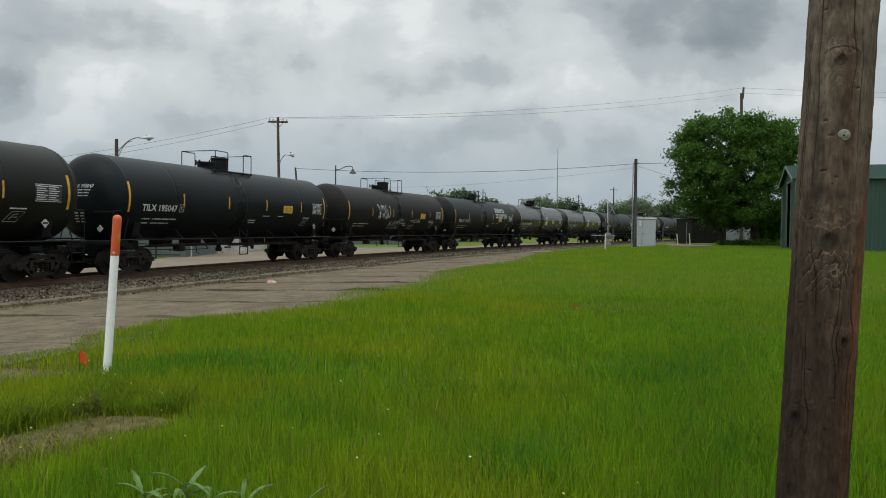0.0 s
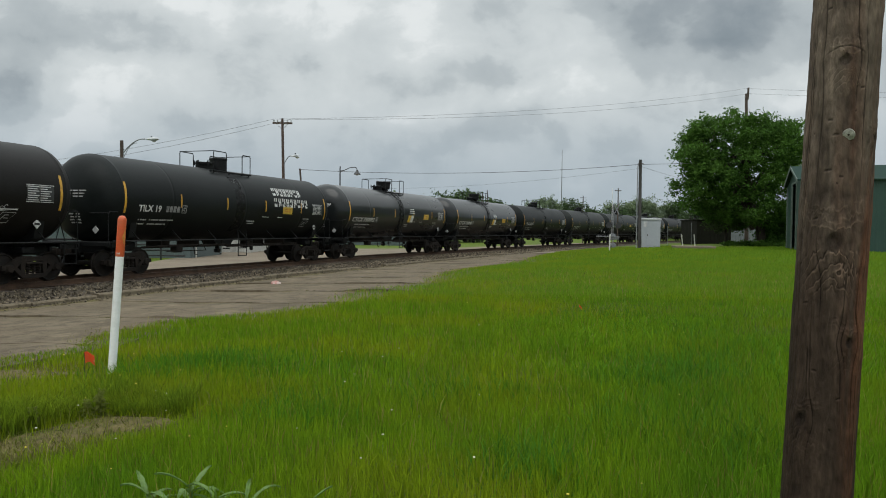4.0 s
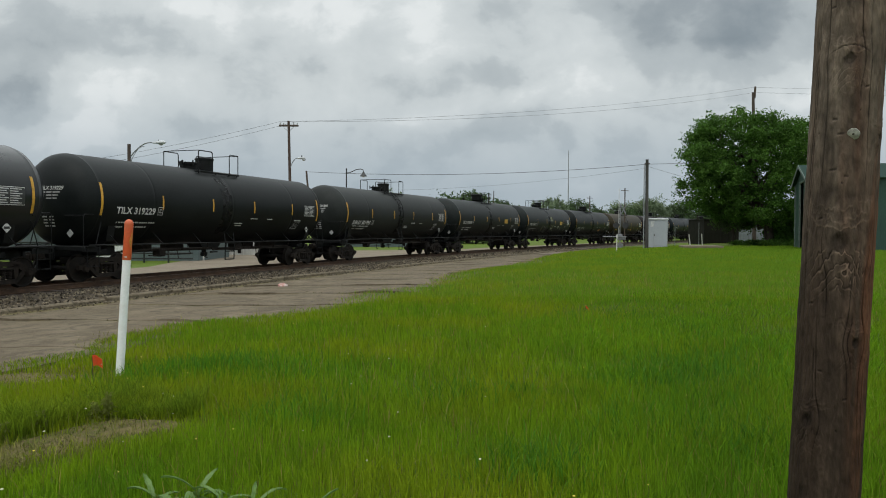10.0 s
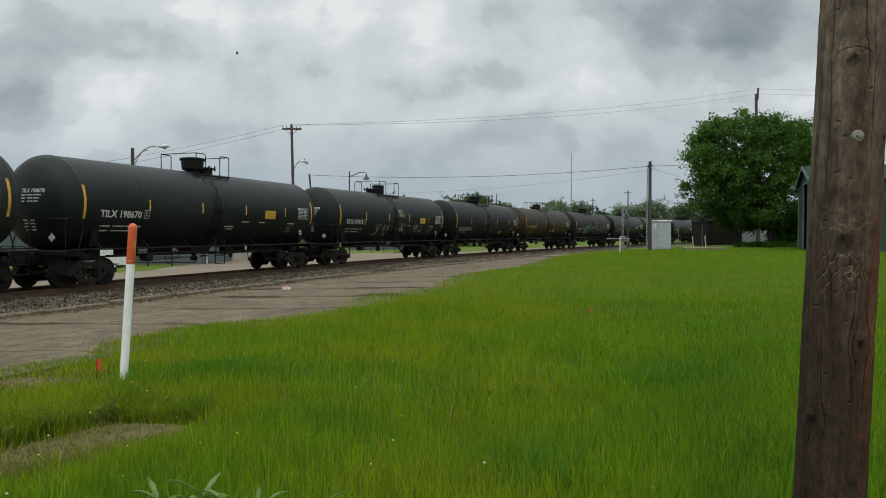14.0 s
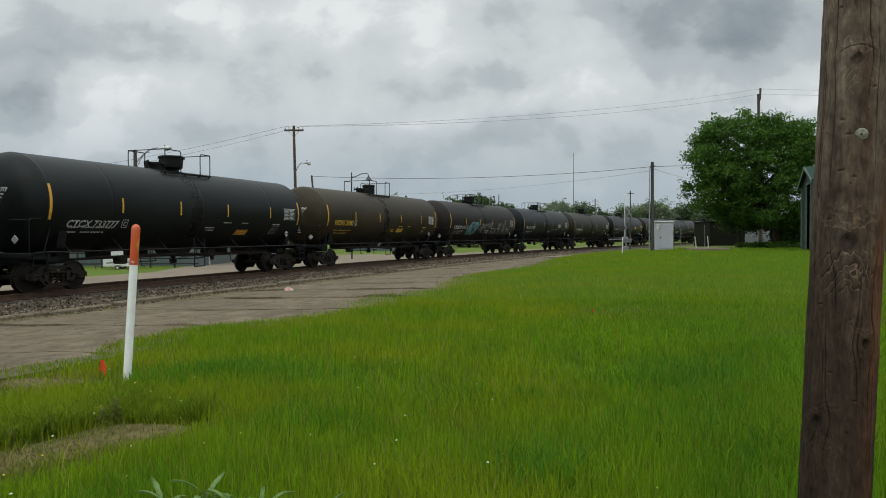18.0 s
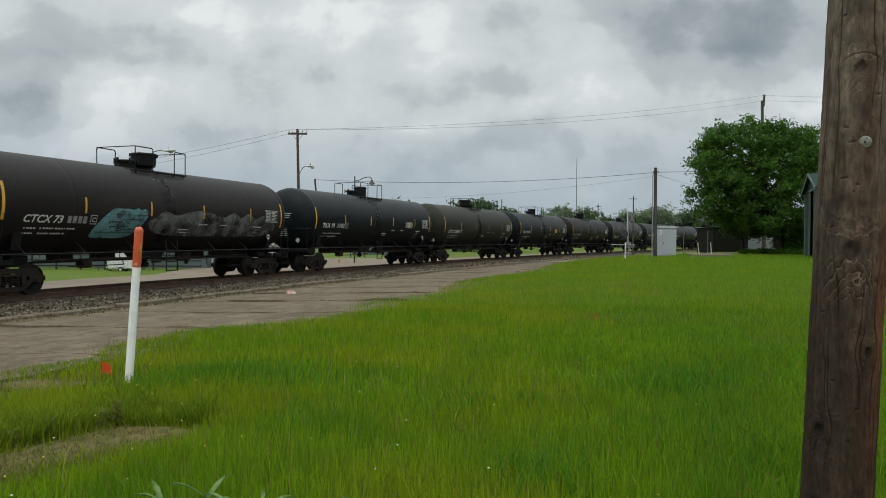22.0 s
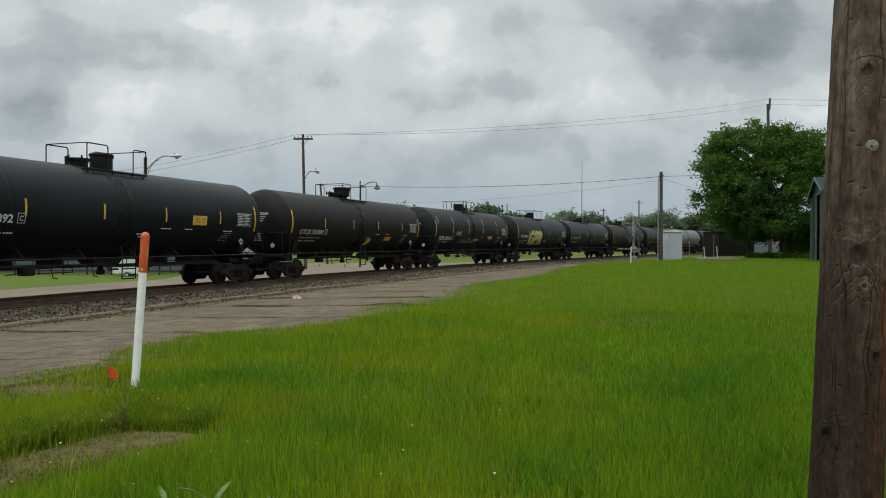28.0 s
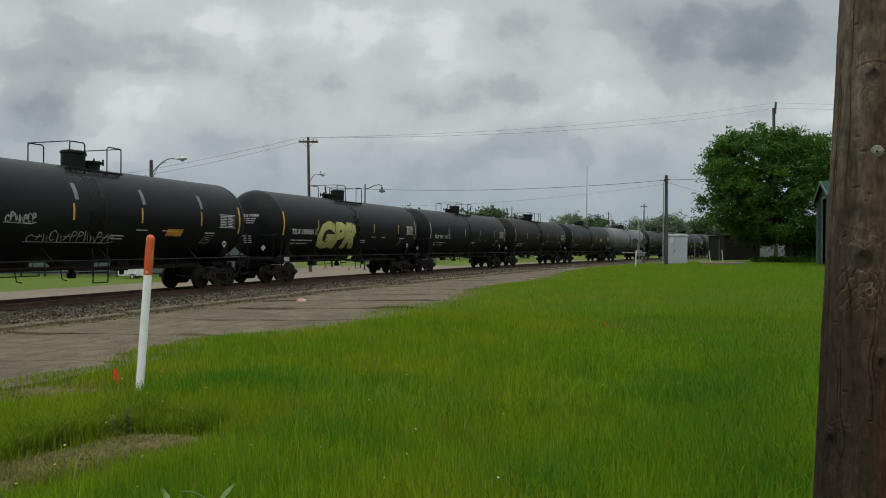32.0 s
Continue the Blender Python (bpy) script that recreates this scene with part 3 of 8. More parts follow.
def build_platform():
    rng = random.Random(11)
    pav = bpy.data.objects["pavement"]
    rise = lambda d: float(np.interp(d, (5.30, 6.9, 9.3, 12.35, 13.6), (-0.412, -0.355, -0.255, -0.124, -0.105)))
    rows = ((5.30, 6.9), (6.9, 9.3), (9.3, 13.3))
    for k in range(-13, 22):
        drop = STEPS.get(k, rng.uniform(0.004, 0.024))
        sag = rng.uniform(-0.004, 0.004)
        for row, (d0, d1) in enumerate(rows):
            n, m = 8, 7
            # by the marker post the concrete has broken away along its edge
            broken = row == 2 and -4 <= k <= -1
            d1 = 11.85 if broken else d1
            lift = drop * rng.uniform(0.75, 1.15)
            sh = Shape()
            for top in (1, 0):
                for i in range(n + 1):
                    for j in range(m + 1):
                        u = i / n
                        near, far = cross_joint(k, d0 + (d1 - d0) * j / m), cross_joint(k + 1, d0 + (d1 - d0) * j / m)
                        a = near + 0.022 + (far - near - 0.044) * u
                        if i in (0, n):
                            a += (1 - 2 * (i == n)) * (0.05 * rng.random() ** 3 + (rng.uniform(0.05, 0.16) if rng.random() < 0.22 else 0.0)) * top
                        d = d0 + (d1 - d0) * j / m
                        if j in (0, m) and not (row == 2 and j == m):
                            e = joint_at(row + (j == m), a)
                            d = e + (1 if j == 0 else -1) * (0.002 + 0.03 * gape(row + (j == m), a) * rng.random() ** 2)
                        if broken and j == m:
                            d += 0.12 * math.sin(a * 1.3) + 0.06 * math.sin(a * 4.1)
                        if row == 0 and j == 0:
                            d += 0.10 + 0.30 * rng.random() ** 2
                        up = lift * min(max(0.45 + 0.8 * math.sin(d * 1.3 + 2.1 * k) + 0.35 * math.sin(d * 3.7 + k), 0.08), 1.0)
                        z = rise(d) + 0.012 + sag + up * (1 - u) ** 1.4 - 0.006 * (i in (0, n))
                        sh.v.append(tuple(along(a, d, z if top else rise(d) - 0.10)))
            w, q = m + 1, (n + 1) * (m + 1)
            for i in range(n):
                for j in range(m):
                    b = i * w + j
                    sh.f.append((b, b + w, b + w + 1, b + 1))
            for i in range(n):
                for j in (0, m):
                    b = i * w + j
                    sh.f.append((b, b + w, b + w + q, b + q))
            for j in range(m):
                for i in (0, n):
                    b = i * w + j
                    sh.f.append((b, b + 1, b + 1 + q, b + q))
            part("slab", sh, CONCRETE, pav, angle=30)
    kerb = thing("kerb", "low worn concrete kerb along the track bed", "kerb", kind="structure")
    s = -58.0
    while s < 58:
        ln = rng.uniform(2.2, 3.2)
        if not (6.0 < s < 8.0):
            sh = Shape()
            lift, lean = rng.uniform(-0.045, 0.01), rng.uniform(-0.05, 0.05)
            for u in (s + 0.02, s + ln * 0.5, s + ln - 0.02):
                k = lean * (u - s - ln / 2) * 0.4
                for d, z in ((4.34, -0.72), (4.35, -0.375), (4.38, -0.335), (4.62, -0.325), (4.66, -0.36), (4.68, -0.66)):
                    sh.v.append(tuple(along(u, d + k, z + lift)))
            for i in range(2):
                for j in range(6):
                    q = (j + 1) % 6
                    sh.f.append((i * 6 + j, i * 6 + q, i * 6 + 6 + q, i * 6 + 6 + j))
            sh.f += [tuple(range(6)), tuple(range(12, 18))]
            part("kerbstone", sh, KERB, kerb, angle=30)
        s += ln


build_platform()


# ---- grass ----
def grass_material(name, fresh, olive, deep, straw=0.05, spread=0.30):
    """Blades whose green shifts from patch to patch: fresh, olive and deep green, and a few straw-coloured ones."""
    m = surface(name, fresh, 0.75, 0, 0.10, 1.7, 6, 0, tint=deep, island=spread, translucent=0.34, spec=0.06)
    nt = m.node_tree
    N, Lk = nt.nodes, nt.links
    hs = next(x for x in N if x.bl_idname == "ShaderNodeHueSaturation")
    last = hs.inputs["Color"].links[0].from_socket
    co = N.new("ShaderNodeTexCoord").outputs["Object"]
    for scale, at, soft, col, most in ((0.42, 0.52, 0.09, olive, 0.85), (0.85, 0.60, 0.06, deep, 0.8)):
        n = N.new("ShaderNodeTexNoise")
        n.inputs["Scale"].default_value, n.inputs["Detail"].default_value = scale, 4
        Lk.new(co, n.inputs["Vector"])
        r = N.new("ShaderNodeMapRange")
        r.interpolation_type = "SMOOTHSTEP"
        r.inputs["From Min"].default_value, r.inputs["From Max"].default_value, r.inputs["To Max"].default_value = at - soft, at + soft, most
        Lk.new(n.outputs["Fac"], r.inputs[0])
        mx = N.new("ShaderNodeMix")
        mx.data_type = "RGBA"
        Lk.new(r.outputs[0], mx.inputs["Factor"])
        Lk.new(last, mx.inputs["A"])
        mx.inputs["B"].default_value = (*col, 1)
        last = mx.outputs["Result"]
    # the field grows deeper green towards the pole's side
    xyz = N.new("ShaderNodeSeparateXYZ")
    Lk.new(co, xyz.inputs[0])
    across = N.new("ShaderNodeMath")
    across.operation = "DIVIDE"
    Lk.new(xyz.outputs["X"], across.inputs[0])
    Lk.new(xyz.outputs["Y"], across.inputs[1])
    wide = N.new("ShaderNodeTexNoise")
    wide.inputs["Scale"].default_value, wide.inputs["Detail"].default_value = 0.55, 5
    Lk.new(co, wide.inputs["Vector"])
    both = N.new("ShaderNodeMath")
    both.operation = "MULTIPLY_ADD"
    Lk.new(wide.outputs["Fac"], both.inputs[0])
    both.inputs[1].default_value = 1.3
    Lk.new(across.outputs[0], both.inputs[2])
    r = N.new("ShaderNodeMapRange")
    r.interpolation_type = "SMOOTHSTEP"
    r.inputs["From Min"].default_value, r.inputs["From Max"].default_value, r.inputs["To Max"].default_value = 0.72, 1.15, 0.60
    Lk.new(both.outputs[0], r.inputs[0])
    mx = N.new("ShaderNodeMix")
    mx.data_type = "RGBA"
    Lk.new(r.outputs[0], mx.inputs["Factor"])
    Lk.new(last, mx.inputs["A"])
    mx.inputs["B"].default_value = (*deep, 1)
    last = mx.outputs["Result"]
    # a few dead blades
    w = N.new("ShaderNodeTexWhiteNoise")
    w.noise_dimensions = "1D"
    Lk.new(N.new("ShaderNodeNewGeometry").outputs["Random Per Island"], w.inputs["W"])
    lt = N.new("ShaderNodeMath")
    lt.operation = "LESS_THAN"
    lt.inputs[1].default_value = straw
    Lk.new(w.outputs["Value"], lt.inputs[0])
    mx = N.new("ShaderNodeMix")
    mx.data_type = "RGBA"
    Lk.new(lt.outputs[0], mx.inputs["Factor"])
    Lk.new(last, mx.inputs["A"])
    mx.inputs["B"].default_value = (0.23, 0.21, 0.045, 1)
    Lk.new(mx.outputs["Result"], hs.inputs["Color"])
    return m


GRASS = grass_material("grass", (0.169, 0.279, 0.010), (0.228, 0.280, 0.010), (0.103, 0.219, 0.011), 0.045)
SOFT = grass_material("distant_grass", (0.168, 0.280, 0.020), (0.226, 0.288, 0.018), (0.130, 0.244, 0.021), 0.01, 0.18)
DRY = surface("dry_grass", (0.25, 0.24, 0.060), 0.8, 0, 0.2, 1.5, 9, 0, tint=(0.18, 0.19, 0.04), island=0.35, translucent=0.25, spec=0.15)


FRINGE = surface("straw_fringe", (0.265, 0.230, 0.100), 0.8, 0, 0.2, 1.5, 9, 0, tint=(0.120, 0.130, 0.035), island=0.4, translucent=0.2, spec=0.1)
WEEDY = surface("dull_joint_weeds", (0.105, 0.098, 0.040), 0.8, 0, 0.2, 1.5, 9, 0, tint=(0.075, 0.085, 0.025), island=0.4, translucent=0.2, spec=0.15)
LUSH = surface("lush_grass", (0.138, 0.268, 0.009), 0.7, 0, 0.12, 0.6, 5, 0, tint=(0.098, 0.215, 0.008), island=0.4, translucent=0.34, spec=0.08)
THIN = surface("thin_low_grass", (0.165, 0.165, 0.045), 0.8, 0, 0.2, 1.5, 9, 0, tint=(0.12, 0.16, 0.025), island=0.4, translucent=0.25, spec=0.15)
SHAGGY = surface("shaggy_grass", (0.160, 0.225, 0.014), 0.75, 0, 0.15, 2, 9, 0, tint=(0.120, 0.200, 0.014), island=0.5, translucent=0.28, spec=0.06)


DEEP = surface("deep_green_grass", (0.078, 0.205, 0.012), 0.65, 0, 0.12, 0.6, 5, 0, tint=(0.056, 0.155, 0.012), island=0.35, translucent=0.34, spec=0.12)
# dark clumps: middle, breadth and depth in metres, number of blades
LUSH_CLUMPS = [(2.4, 7.2, 0.9, 1.4, 1500), (3.0, 8.0, 0.9, 1.0, 900), (0.66, 4.5, 0.45, 0.5, 500), (-1.6, 7.7, 0.6, 0.9, 500), (-2.75, 7.7, 0.75, 0.7, 900), (-2.35, 8.1, 0.5, 0.5, 400), (3.7, 10.5, 1.3, 1.6, 900),
               (4.1, 9.2, 0.9, 1.0, 600), (-1.1, 5.9, 0.5, 0.6, 350), (1.5, 5.4, 0.5, 0.7, 350), (2.05, 5.2, 0.5, 0.8, 600), (0.3, 6.6, 0.6, 0.7, 300), (2.9, 12.5, 1.2, 0.8, 400), (5.2, 14.5, 1.6, 1.0, 500)]


def edge_of_field(s):
    """Where the grass ends towards the platform, metres from the track's middle."""
    lie = np.interp(s, (-40, -18.3, -17.2, -15.5, -14.7, -12.1, -8, -6.2, -1.4, 2.1, 12, 20, 37, 48, 60), (12.8, 12.45, 12.0, 11.8, 12.5, 12.9, 12.15, 12.6, 12.1, 11.2, 11.5, 10.2, 7.2, 6.9, 8.5))
    return lie - ease(np.maximum(s, -40.0)) + 0.12 * np.sin(s * 0.93) + 0.10 * np.sin(s * 2.7 + 0.6)


def patch_frame(x, y):
    """Distances along and across the bare band by the marker post."""
    return 0.55 * (x + 2.95) + 0.835 * (y - 4.95), 0.835 * (x + 2.95) - 0.55 * (y - 4.95)


def bare(x, y):
    """How bare the ground is, 0 to 1: two trodden patches by the marker post and the platform."""
    u, v = patch_frame(x, y)
    v = v + 0.11 * np.sin(u * 5.3 + 0.7) * np.sin(u * 2.1 + v * 4) + 0.05 * np.sin(u * 13 + v * 9)
    a = np.exp(-((u / 1.30) ** 2 + (v / 0.40) ** 2) ** 1.5)
    b = np.exp(-(((x + 4.5) / 0.8) ** 2 + ((y - 8.3 + 0.2 * (x + 4.5)) / 0.42) ** 2) ** 1.5)
    c = np.exp(-(((x + 3.45) / 0.35) ** 2 + ((y - 7.72) / 0.40) ** 2) ** 1.5)
    e = np.exp(-(((x + 2.36) / 0.48) ** 2 + ((y - 5.70 + 0.04 * np.sin(x * 11)) / 0.17) ** 2) ** 1.5)
    return np.clip(np.maximum(np.maximum(np.maximum(a, 0.95 * e), 0.55 * b), 0.75 * c), 0, 1)


def worn(x, y):
    """How far the grass is trodden down round the bare patch, most on its open side."""
    u, v = patch_frame(x, y)
    far = 0.9 * np.exp(-(((x + 4.35) / 0.95) ** 2 + ((y - 7.9) / 0.60) ** 2) ** 2)
    far = np.maximum(far, 1.2 * np.exp(-(((x + 2.40) / 0.50) ** 2 + ((y - 5.42) / 0.40) ** 2) ** 2))
    return np.maximum(far, np.exp(-((u / 1.45) ** 2 + ((v - 0.22) / 0.55) ** 2) ** 2))


def blades(name, x, y, height, width, bend, mat, label, rng, bladed=3):
    """Blades of grass rooted at (x, y), each a bent, tapering leaf."""
    n = len(x)
    z = ground_z(x, y) - 0.01
    w = rng.uniform(0, 2 * np.pi, n)
    side = np.stack([np.cos(w), np.sin(w), np.zeros(n)], -1) * (width / 2)[:, None]
    lw = rng.uniform(0, 2 * np.pi, n)
    lean = np.stack([np.cos(lw), np.sin(lw), np.zeros(n)], -1) * (bend * height)[:, None]
    root = np.stack([x, y, z], -1)
    up = np.zeros((n, 3))
    up[:, 2] = height
    mid = root + up * 0.55 + lean * 0.30
    tip = root + up * (1 - 0.35 * bend[:, None]) + lean
    v = np.stack([root - side, root + side, mid + side * 0.8, mid - side * 0.8, tip], 1).reshape(-1, 3)
    base = (np.arange(n) * 5)[:, None]
    loops = (base + np.array([0, 1, 2, 3, 3, 2, 4])[None]).ravel()
    me = quick_mesh(name, v, loops, np.tile([4, 3], n), mat, True)
    return single(name, me, None, label, "grass", "stuff")


def clumpy(x, y, k):
    """A slow, cheap unevenness over the field."""
    return np.sin(x * k + 1.3 * np.sin(y * k * 0.7)) * np.sin(y * k * 1.1 + 1.7 * np.sin(x * k * 0.6 + 0.5))


def build_grass():
    rng = np.random.default_rng(3)

    def scatter(y0, y1, per, keep_bare=True):
        area = (y1 - y0) * (y1 + y0) * 0.5 * 1.36
        n = int(area * per)
        y = np.sqrt(rng.uniform(y0 * y0, y1 * y1, n))
        x = rng.uniform(-0.70, 0.66, n) * y
        d, s = off(x, y)
        e = edge_of_field(s)
        ok = d > e + rng.normal(0, 0.13, n)
        if keep_bare:
            ok &= rng.random(n) > 0.93 * bare(x, y) + 0.02
        return x[ok], y[ok], d[ok], e[ok]

    for name, y0, y1, per, hgt, wid in (("grass_near", 2.2, 7.0, 2600, 0.19, 0.0065), ("grass_middle", 7.0, 16.0, 800, 0.20, 0.0105),
                                        ("grass_beyond", 16.0, 36.0, 260, 0.20, 0.017), ("grass_far", 36.0, 74.0, 55, 0.20, 0.042)):
        x, y, d, e = scatter(y0, y1, per)
        n = len(x)
        c = clumpy(x, y, 1.1) * 0.5 + clumpy(x + 3, y - 5, 3.1) * 0.5
        h = hgt * (1 + 0.28 * c) * rng.uniform(0.55, 1.25, n)
        h *= 0.55 + 0.45 * smooth(0.0, 1.6, d - e)
        h *= 1 - 0.60 * worn(x, y)
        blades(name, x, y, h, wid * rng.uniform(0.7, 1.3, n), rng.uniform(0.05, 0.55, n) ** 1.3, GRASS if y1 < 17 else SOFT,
               "fresh green uncut meadow grass", rng)
    x, y, d, e = scatter(2.4, 26.0, 22, False)
    n = len(x)
    blades("dry_grass", x, y, rng.uniform(0.10, 0.30, n), np.interp(y, [2, 26], [0.004, 0.018]), rng.uniform(0.1, 0.6, n), DRY,
           "pale seeding stalks among the green grass", rng)
    # thin growth on the bare patches and along the platform's edge
    x, y = rng.uniform(-5.4, -1.6, 52000), rng.uniform(3.6, 9.2, 52000)
    ok = (bare(x, y) > 0.12) & (rng.random(52000) < 0.40 + 0.35 * (y > 6.6) + 0.5 * clumpy(x, y, 4.0)) & (off(x, y)[0] > 11.9)
    x, y = x[ok], y[ok]
    n = len(x)
    blades("thin_grass", x, y, rng.uniform(0.02, 0.11, n), np.full(n, 0.006), rng.uniform(0.2, 0.9, n), THIN, "thin low grass on trodden earth", rng)
    s = np.concatenate([rng.uniform(-30, 50, 15000), rng.uniform(-22, 8, 15000)])
    dd = edge_of_field(s) + 0.15 - np.abs(rng.normal(0, 0.34, 30000))
    pts = np.array([along(a, b)[:2] for a, b in zip(s, dd)])
    n = len(pts)
    blades("edge_grass", pts[:, 0], pts[:, 1], rng.uniform(0.012, 0.060, n), np.interp(pts[:, 1], [6, 60], [0.009, 0.04]), rng.uniform(0.4, 1.0, n), FRINGE,
           "short straw-coloured grass creeping over the concrete edge", rng)
    # darker short growth along the broken edge by the marker post
    s = rng.uniform(-23, -17.2, 2600)
    pts = np.array([along(a, b)[:2] for a, b in zip(s, edge_of_field(s) - 0.16 + rng.normal(0, 0.07, 2600))])
    blades("edge_tufts", pts[:, 0], pts[:, 1], rng.uniform(0.02, 0.075, 2600), np.full(2600, 0.008), rng.uniform(0.2, 0.8, 2600), SHAGGY, "dark short grass along the broken concrete edge", rng)
    # tufts in the joints of the slabs
    k = rng.integers(-4, 19, 9000)
    dd = rng.uniform(5.3, 12.2, 9000)
    s = np.array([cross_joint(int(a), b) for a, b in zip(k, dd)]) + rng.normal(-0.02, 0.035, 9000)
    edge = rng.random(9000) < 0.25
    dd = np.where(edge, 5.3 + rng.uniform(-0.55, 0.25, 9000), dd)
    s = np.where(edge, rng.uniform(-28, 50, 9000), s)
    ok = (np.sin(dd * 1.7 + k) + np.sin(dd * 4.3 + 1.7 * k) + np.sin(s * 5.1) * edge > 0.35) & (edge | (k >= 0))
    pts = np.array([along(a, b)[:2] for a, b in zip(s[ok], dd[ok])])
    n = len(pts)
    blades("joint_grass", pts[:, 0], pts[:, 1], rng.uniform(0.02, 0.08, n), np.interp(pts[:, 1], [6, 60], [0.008, 0.03]), rng.uniform(0.2, 0.9, n), WEEDY,
           "weeds in the joints of the concrete", rng)
    # lusher, deeper green stretches
    n = 90000
    y = np.sqrt(rng.uniform(4.2 ** 2, 17.0 ** 2, n))
    x = rng.uniform(0.10, 0.60, n) * y
    lush = smooth(0.0, 0.75, 0.6 * clumpy(x + 2, y, 0.55) + 0.5 * clumpy(x, y + 4, 1.5) + 1.5 * (x / y - 0.30))
    ok = rng.random(n) < 0.60 * lush * (1 - 0.6 * smooth(8.0, 13.0, y))
    x, y = x[ok], y[ok]
    n = len(x)
    blades("lush_grass", x, y, rng.uniform(0.13, 0.30, n), np.interp(y, [4, 17], [0.0075, 0.015]), rng.uniform(0.2, 0.85, n), LUSH, "lush deep green grass in thick patches", rng)
    px, py = [], []
    for cx, cy, rx, ry, n in LUSH_CLUMPS:
        px.append(rng.normal(cx, rx * 0.5, n))
        py.append(rng.normal(cy, ry * 0.5, n))
    x, y = np.concatenate(px), np.concatenate(py)
    n = len(x)
    blades("lush_clumps", x, y, rng.uniform(0.12, 0.31, n), np.interp(y, [4, 17], [0.0075, 0.015]), rng.uniform(0.1, 0.7, n), DEEP, "dark green clumps of thick grass in the field", rng)
    # rough growth all round the place where the camera stands, out of its sight
    n = 150000
    r, a = 9.0 * rng.uniform(0.0, 1.0, n) ** 0.62, rng.uniform(0, 2 * np.pi, n)
    x, y = r * np.cos(a), r * np.sin(a)
    ok = ((y < 2.2) | (x < -0.70 * y) | (x > 0.66 * y)) & (off(x, y)[0] > edge_of_field(off(x, y)[1]))
    x, y = x[ok], y[ok]
    n = len(x)
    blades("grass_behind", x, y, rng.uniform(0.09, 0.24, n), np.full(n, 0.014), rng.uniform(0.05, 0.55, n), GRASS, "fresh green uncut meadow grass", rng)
    n = 15000
    u, v = rng.uniform(-1.5, 1.5, n), rng.uniform(-0.50, 0.55, n)
    ok = rng.random(n) < 0.35 + 0.65 * smooth(-0.2, 0.6, clumpy(u, v, 6.0) + 1.2 * np.abs(v))
    x, y = (-2.95 + 0.55 * u + 0.835 * v)[ok], (4.95 + 0.835 * u - 0.55 * v)[ok]
    n = len(x)
    blades("creeping_grass", x, y, rng.uniform(0.02, 0.095, n) * (0.6 + 0.4 * rng.random(n)), np.full(n, 0.006), rng.uniform(0.3, 1.0, n), THIN, "short creeping grass on the bare patch", rng)
    # a shaggy bank of taller growth behind the bare patch
    n = 11000
    u, v = rng.uniform(-1.6, 1.55, n), -0.27 - np.abs(rng.normal(0, 0.30, n)) - 0.05 * rng.random(n)
    x, y = -2.95 + 0.55 * u + 0.835 * v, 4.95 + 0.835 * u - 0.55 * v
    m = 3600
    x, y = np.append(x, rng.uniform(-2.85, -1.98, m)), np.append(y, 5.86 + np.abs(rng.normal(0, 0.20, m)))
    n += m
    blades("shaggy_grass", x, y, rng.uniform(0.12, 0.36, n) * (0.78 + 0.3 * clumpy(x, y, 3.0)), np.full(n, 0.0065), rng.uniform(0.1, 0.7, n), SHAGGY, "taller shaggy grass beside the bare patch", rng)
    # bare earth showing through
    for cx, cy, ax, ay, tilt in ((-2.98, 4.95, 0.82, 0.66, 1.45), (-2.36, 5.68, 0.50, 0.22, 0.05), (-4.5, 8.2, 0.8, 0.34, -0.2)):
        sh = Shape()
        for ring in range(4):
            for k in range(28):
                a = 2 * math.pi * k / 28
                r = ring / 3 * (1 + 0.22 * noise.noise(Vector((math.cos(a) * 2, math.sin(a) * 2, cx))))
                px = cx + ax * r * math.cos(a)
                py = cy + ay * r * math.sin(a) + tilt * (px - cx)
                sh.v.append((px, py, float(ground_z(px, py)) + 0.022 - 0.045 * (ring == 3) + 0.035 * noise.noise(Vector((px * 0.35, py * 0.35, 0)))))
        for ring in range(3):
            for k in range(28):
                j = (k + 1) % 28
                sh.f.append((ring * 28 + k, ring * 28 + j, ring * 28 + 28 + j, ring * 28 + 28 + k))
        single("bare_patch", sh, EARTH, "trodden patch of dry bare earth in the grass", "earth", "structure", angle=60)


build_grass()

# ---- tank cars ----
R, AXIS, LONG, SHELL = 1.548, 2.738, 17.2, 7.38    # tank radius, its height over the rails, car length, half the shell
TRUCKS = 6.6
WHEEL_R = 0.457
SHARED = {}


def shared(key, make):
    if key not in SHARED:
        SHARED[key] = make()
    return SHARED[key]


def on_tank(x, z, lift=0.006):
    """A place on the near side of the tank at x along it and z metres above its axis, measured round the shell."""
    a = z / R
    return (x, -(R + lift) * math.cos(a), AXIS + (R + lift) * math.sin(a))


def patch(shape, x0, x1, z0, z1, slant=0.0, nx=1, nz=None, lift=0.006):
    """A plate or decal that lies on the shell."""
    nz = nz or max(2, int(abs(z1 - z0) / 0.14) + 1)
    n = len(shape.v)
    for j in range(nz + 1):
        for i in range(nx + 1):
            z = z0 + (z1 - z0) * j / nz
            shape.v.append(on_tank(x0 + (x1 - x0) * i / nx + slant * (z - z0), z, lift))
    for j in range(nz):
        for i in range(nx):
            a = n + j * (nx + 1) + i
            shape.f.append((a, a + 1, a + nx + 2, a + nx + 1))
    return shape


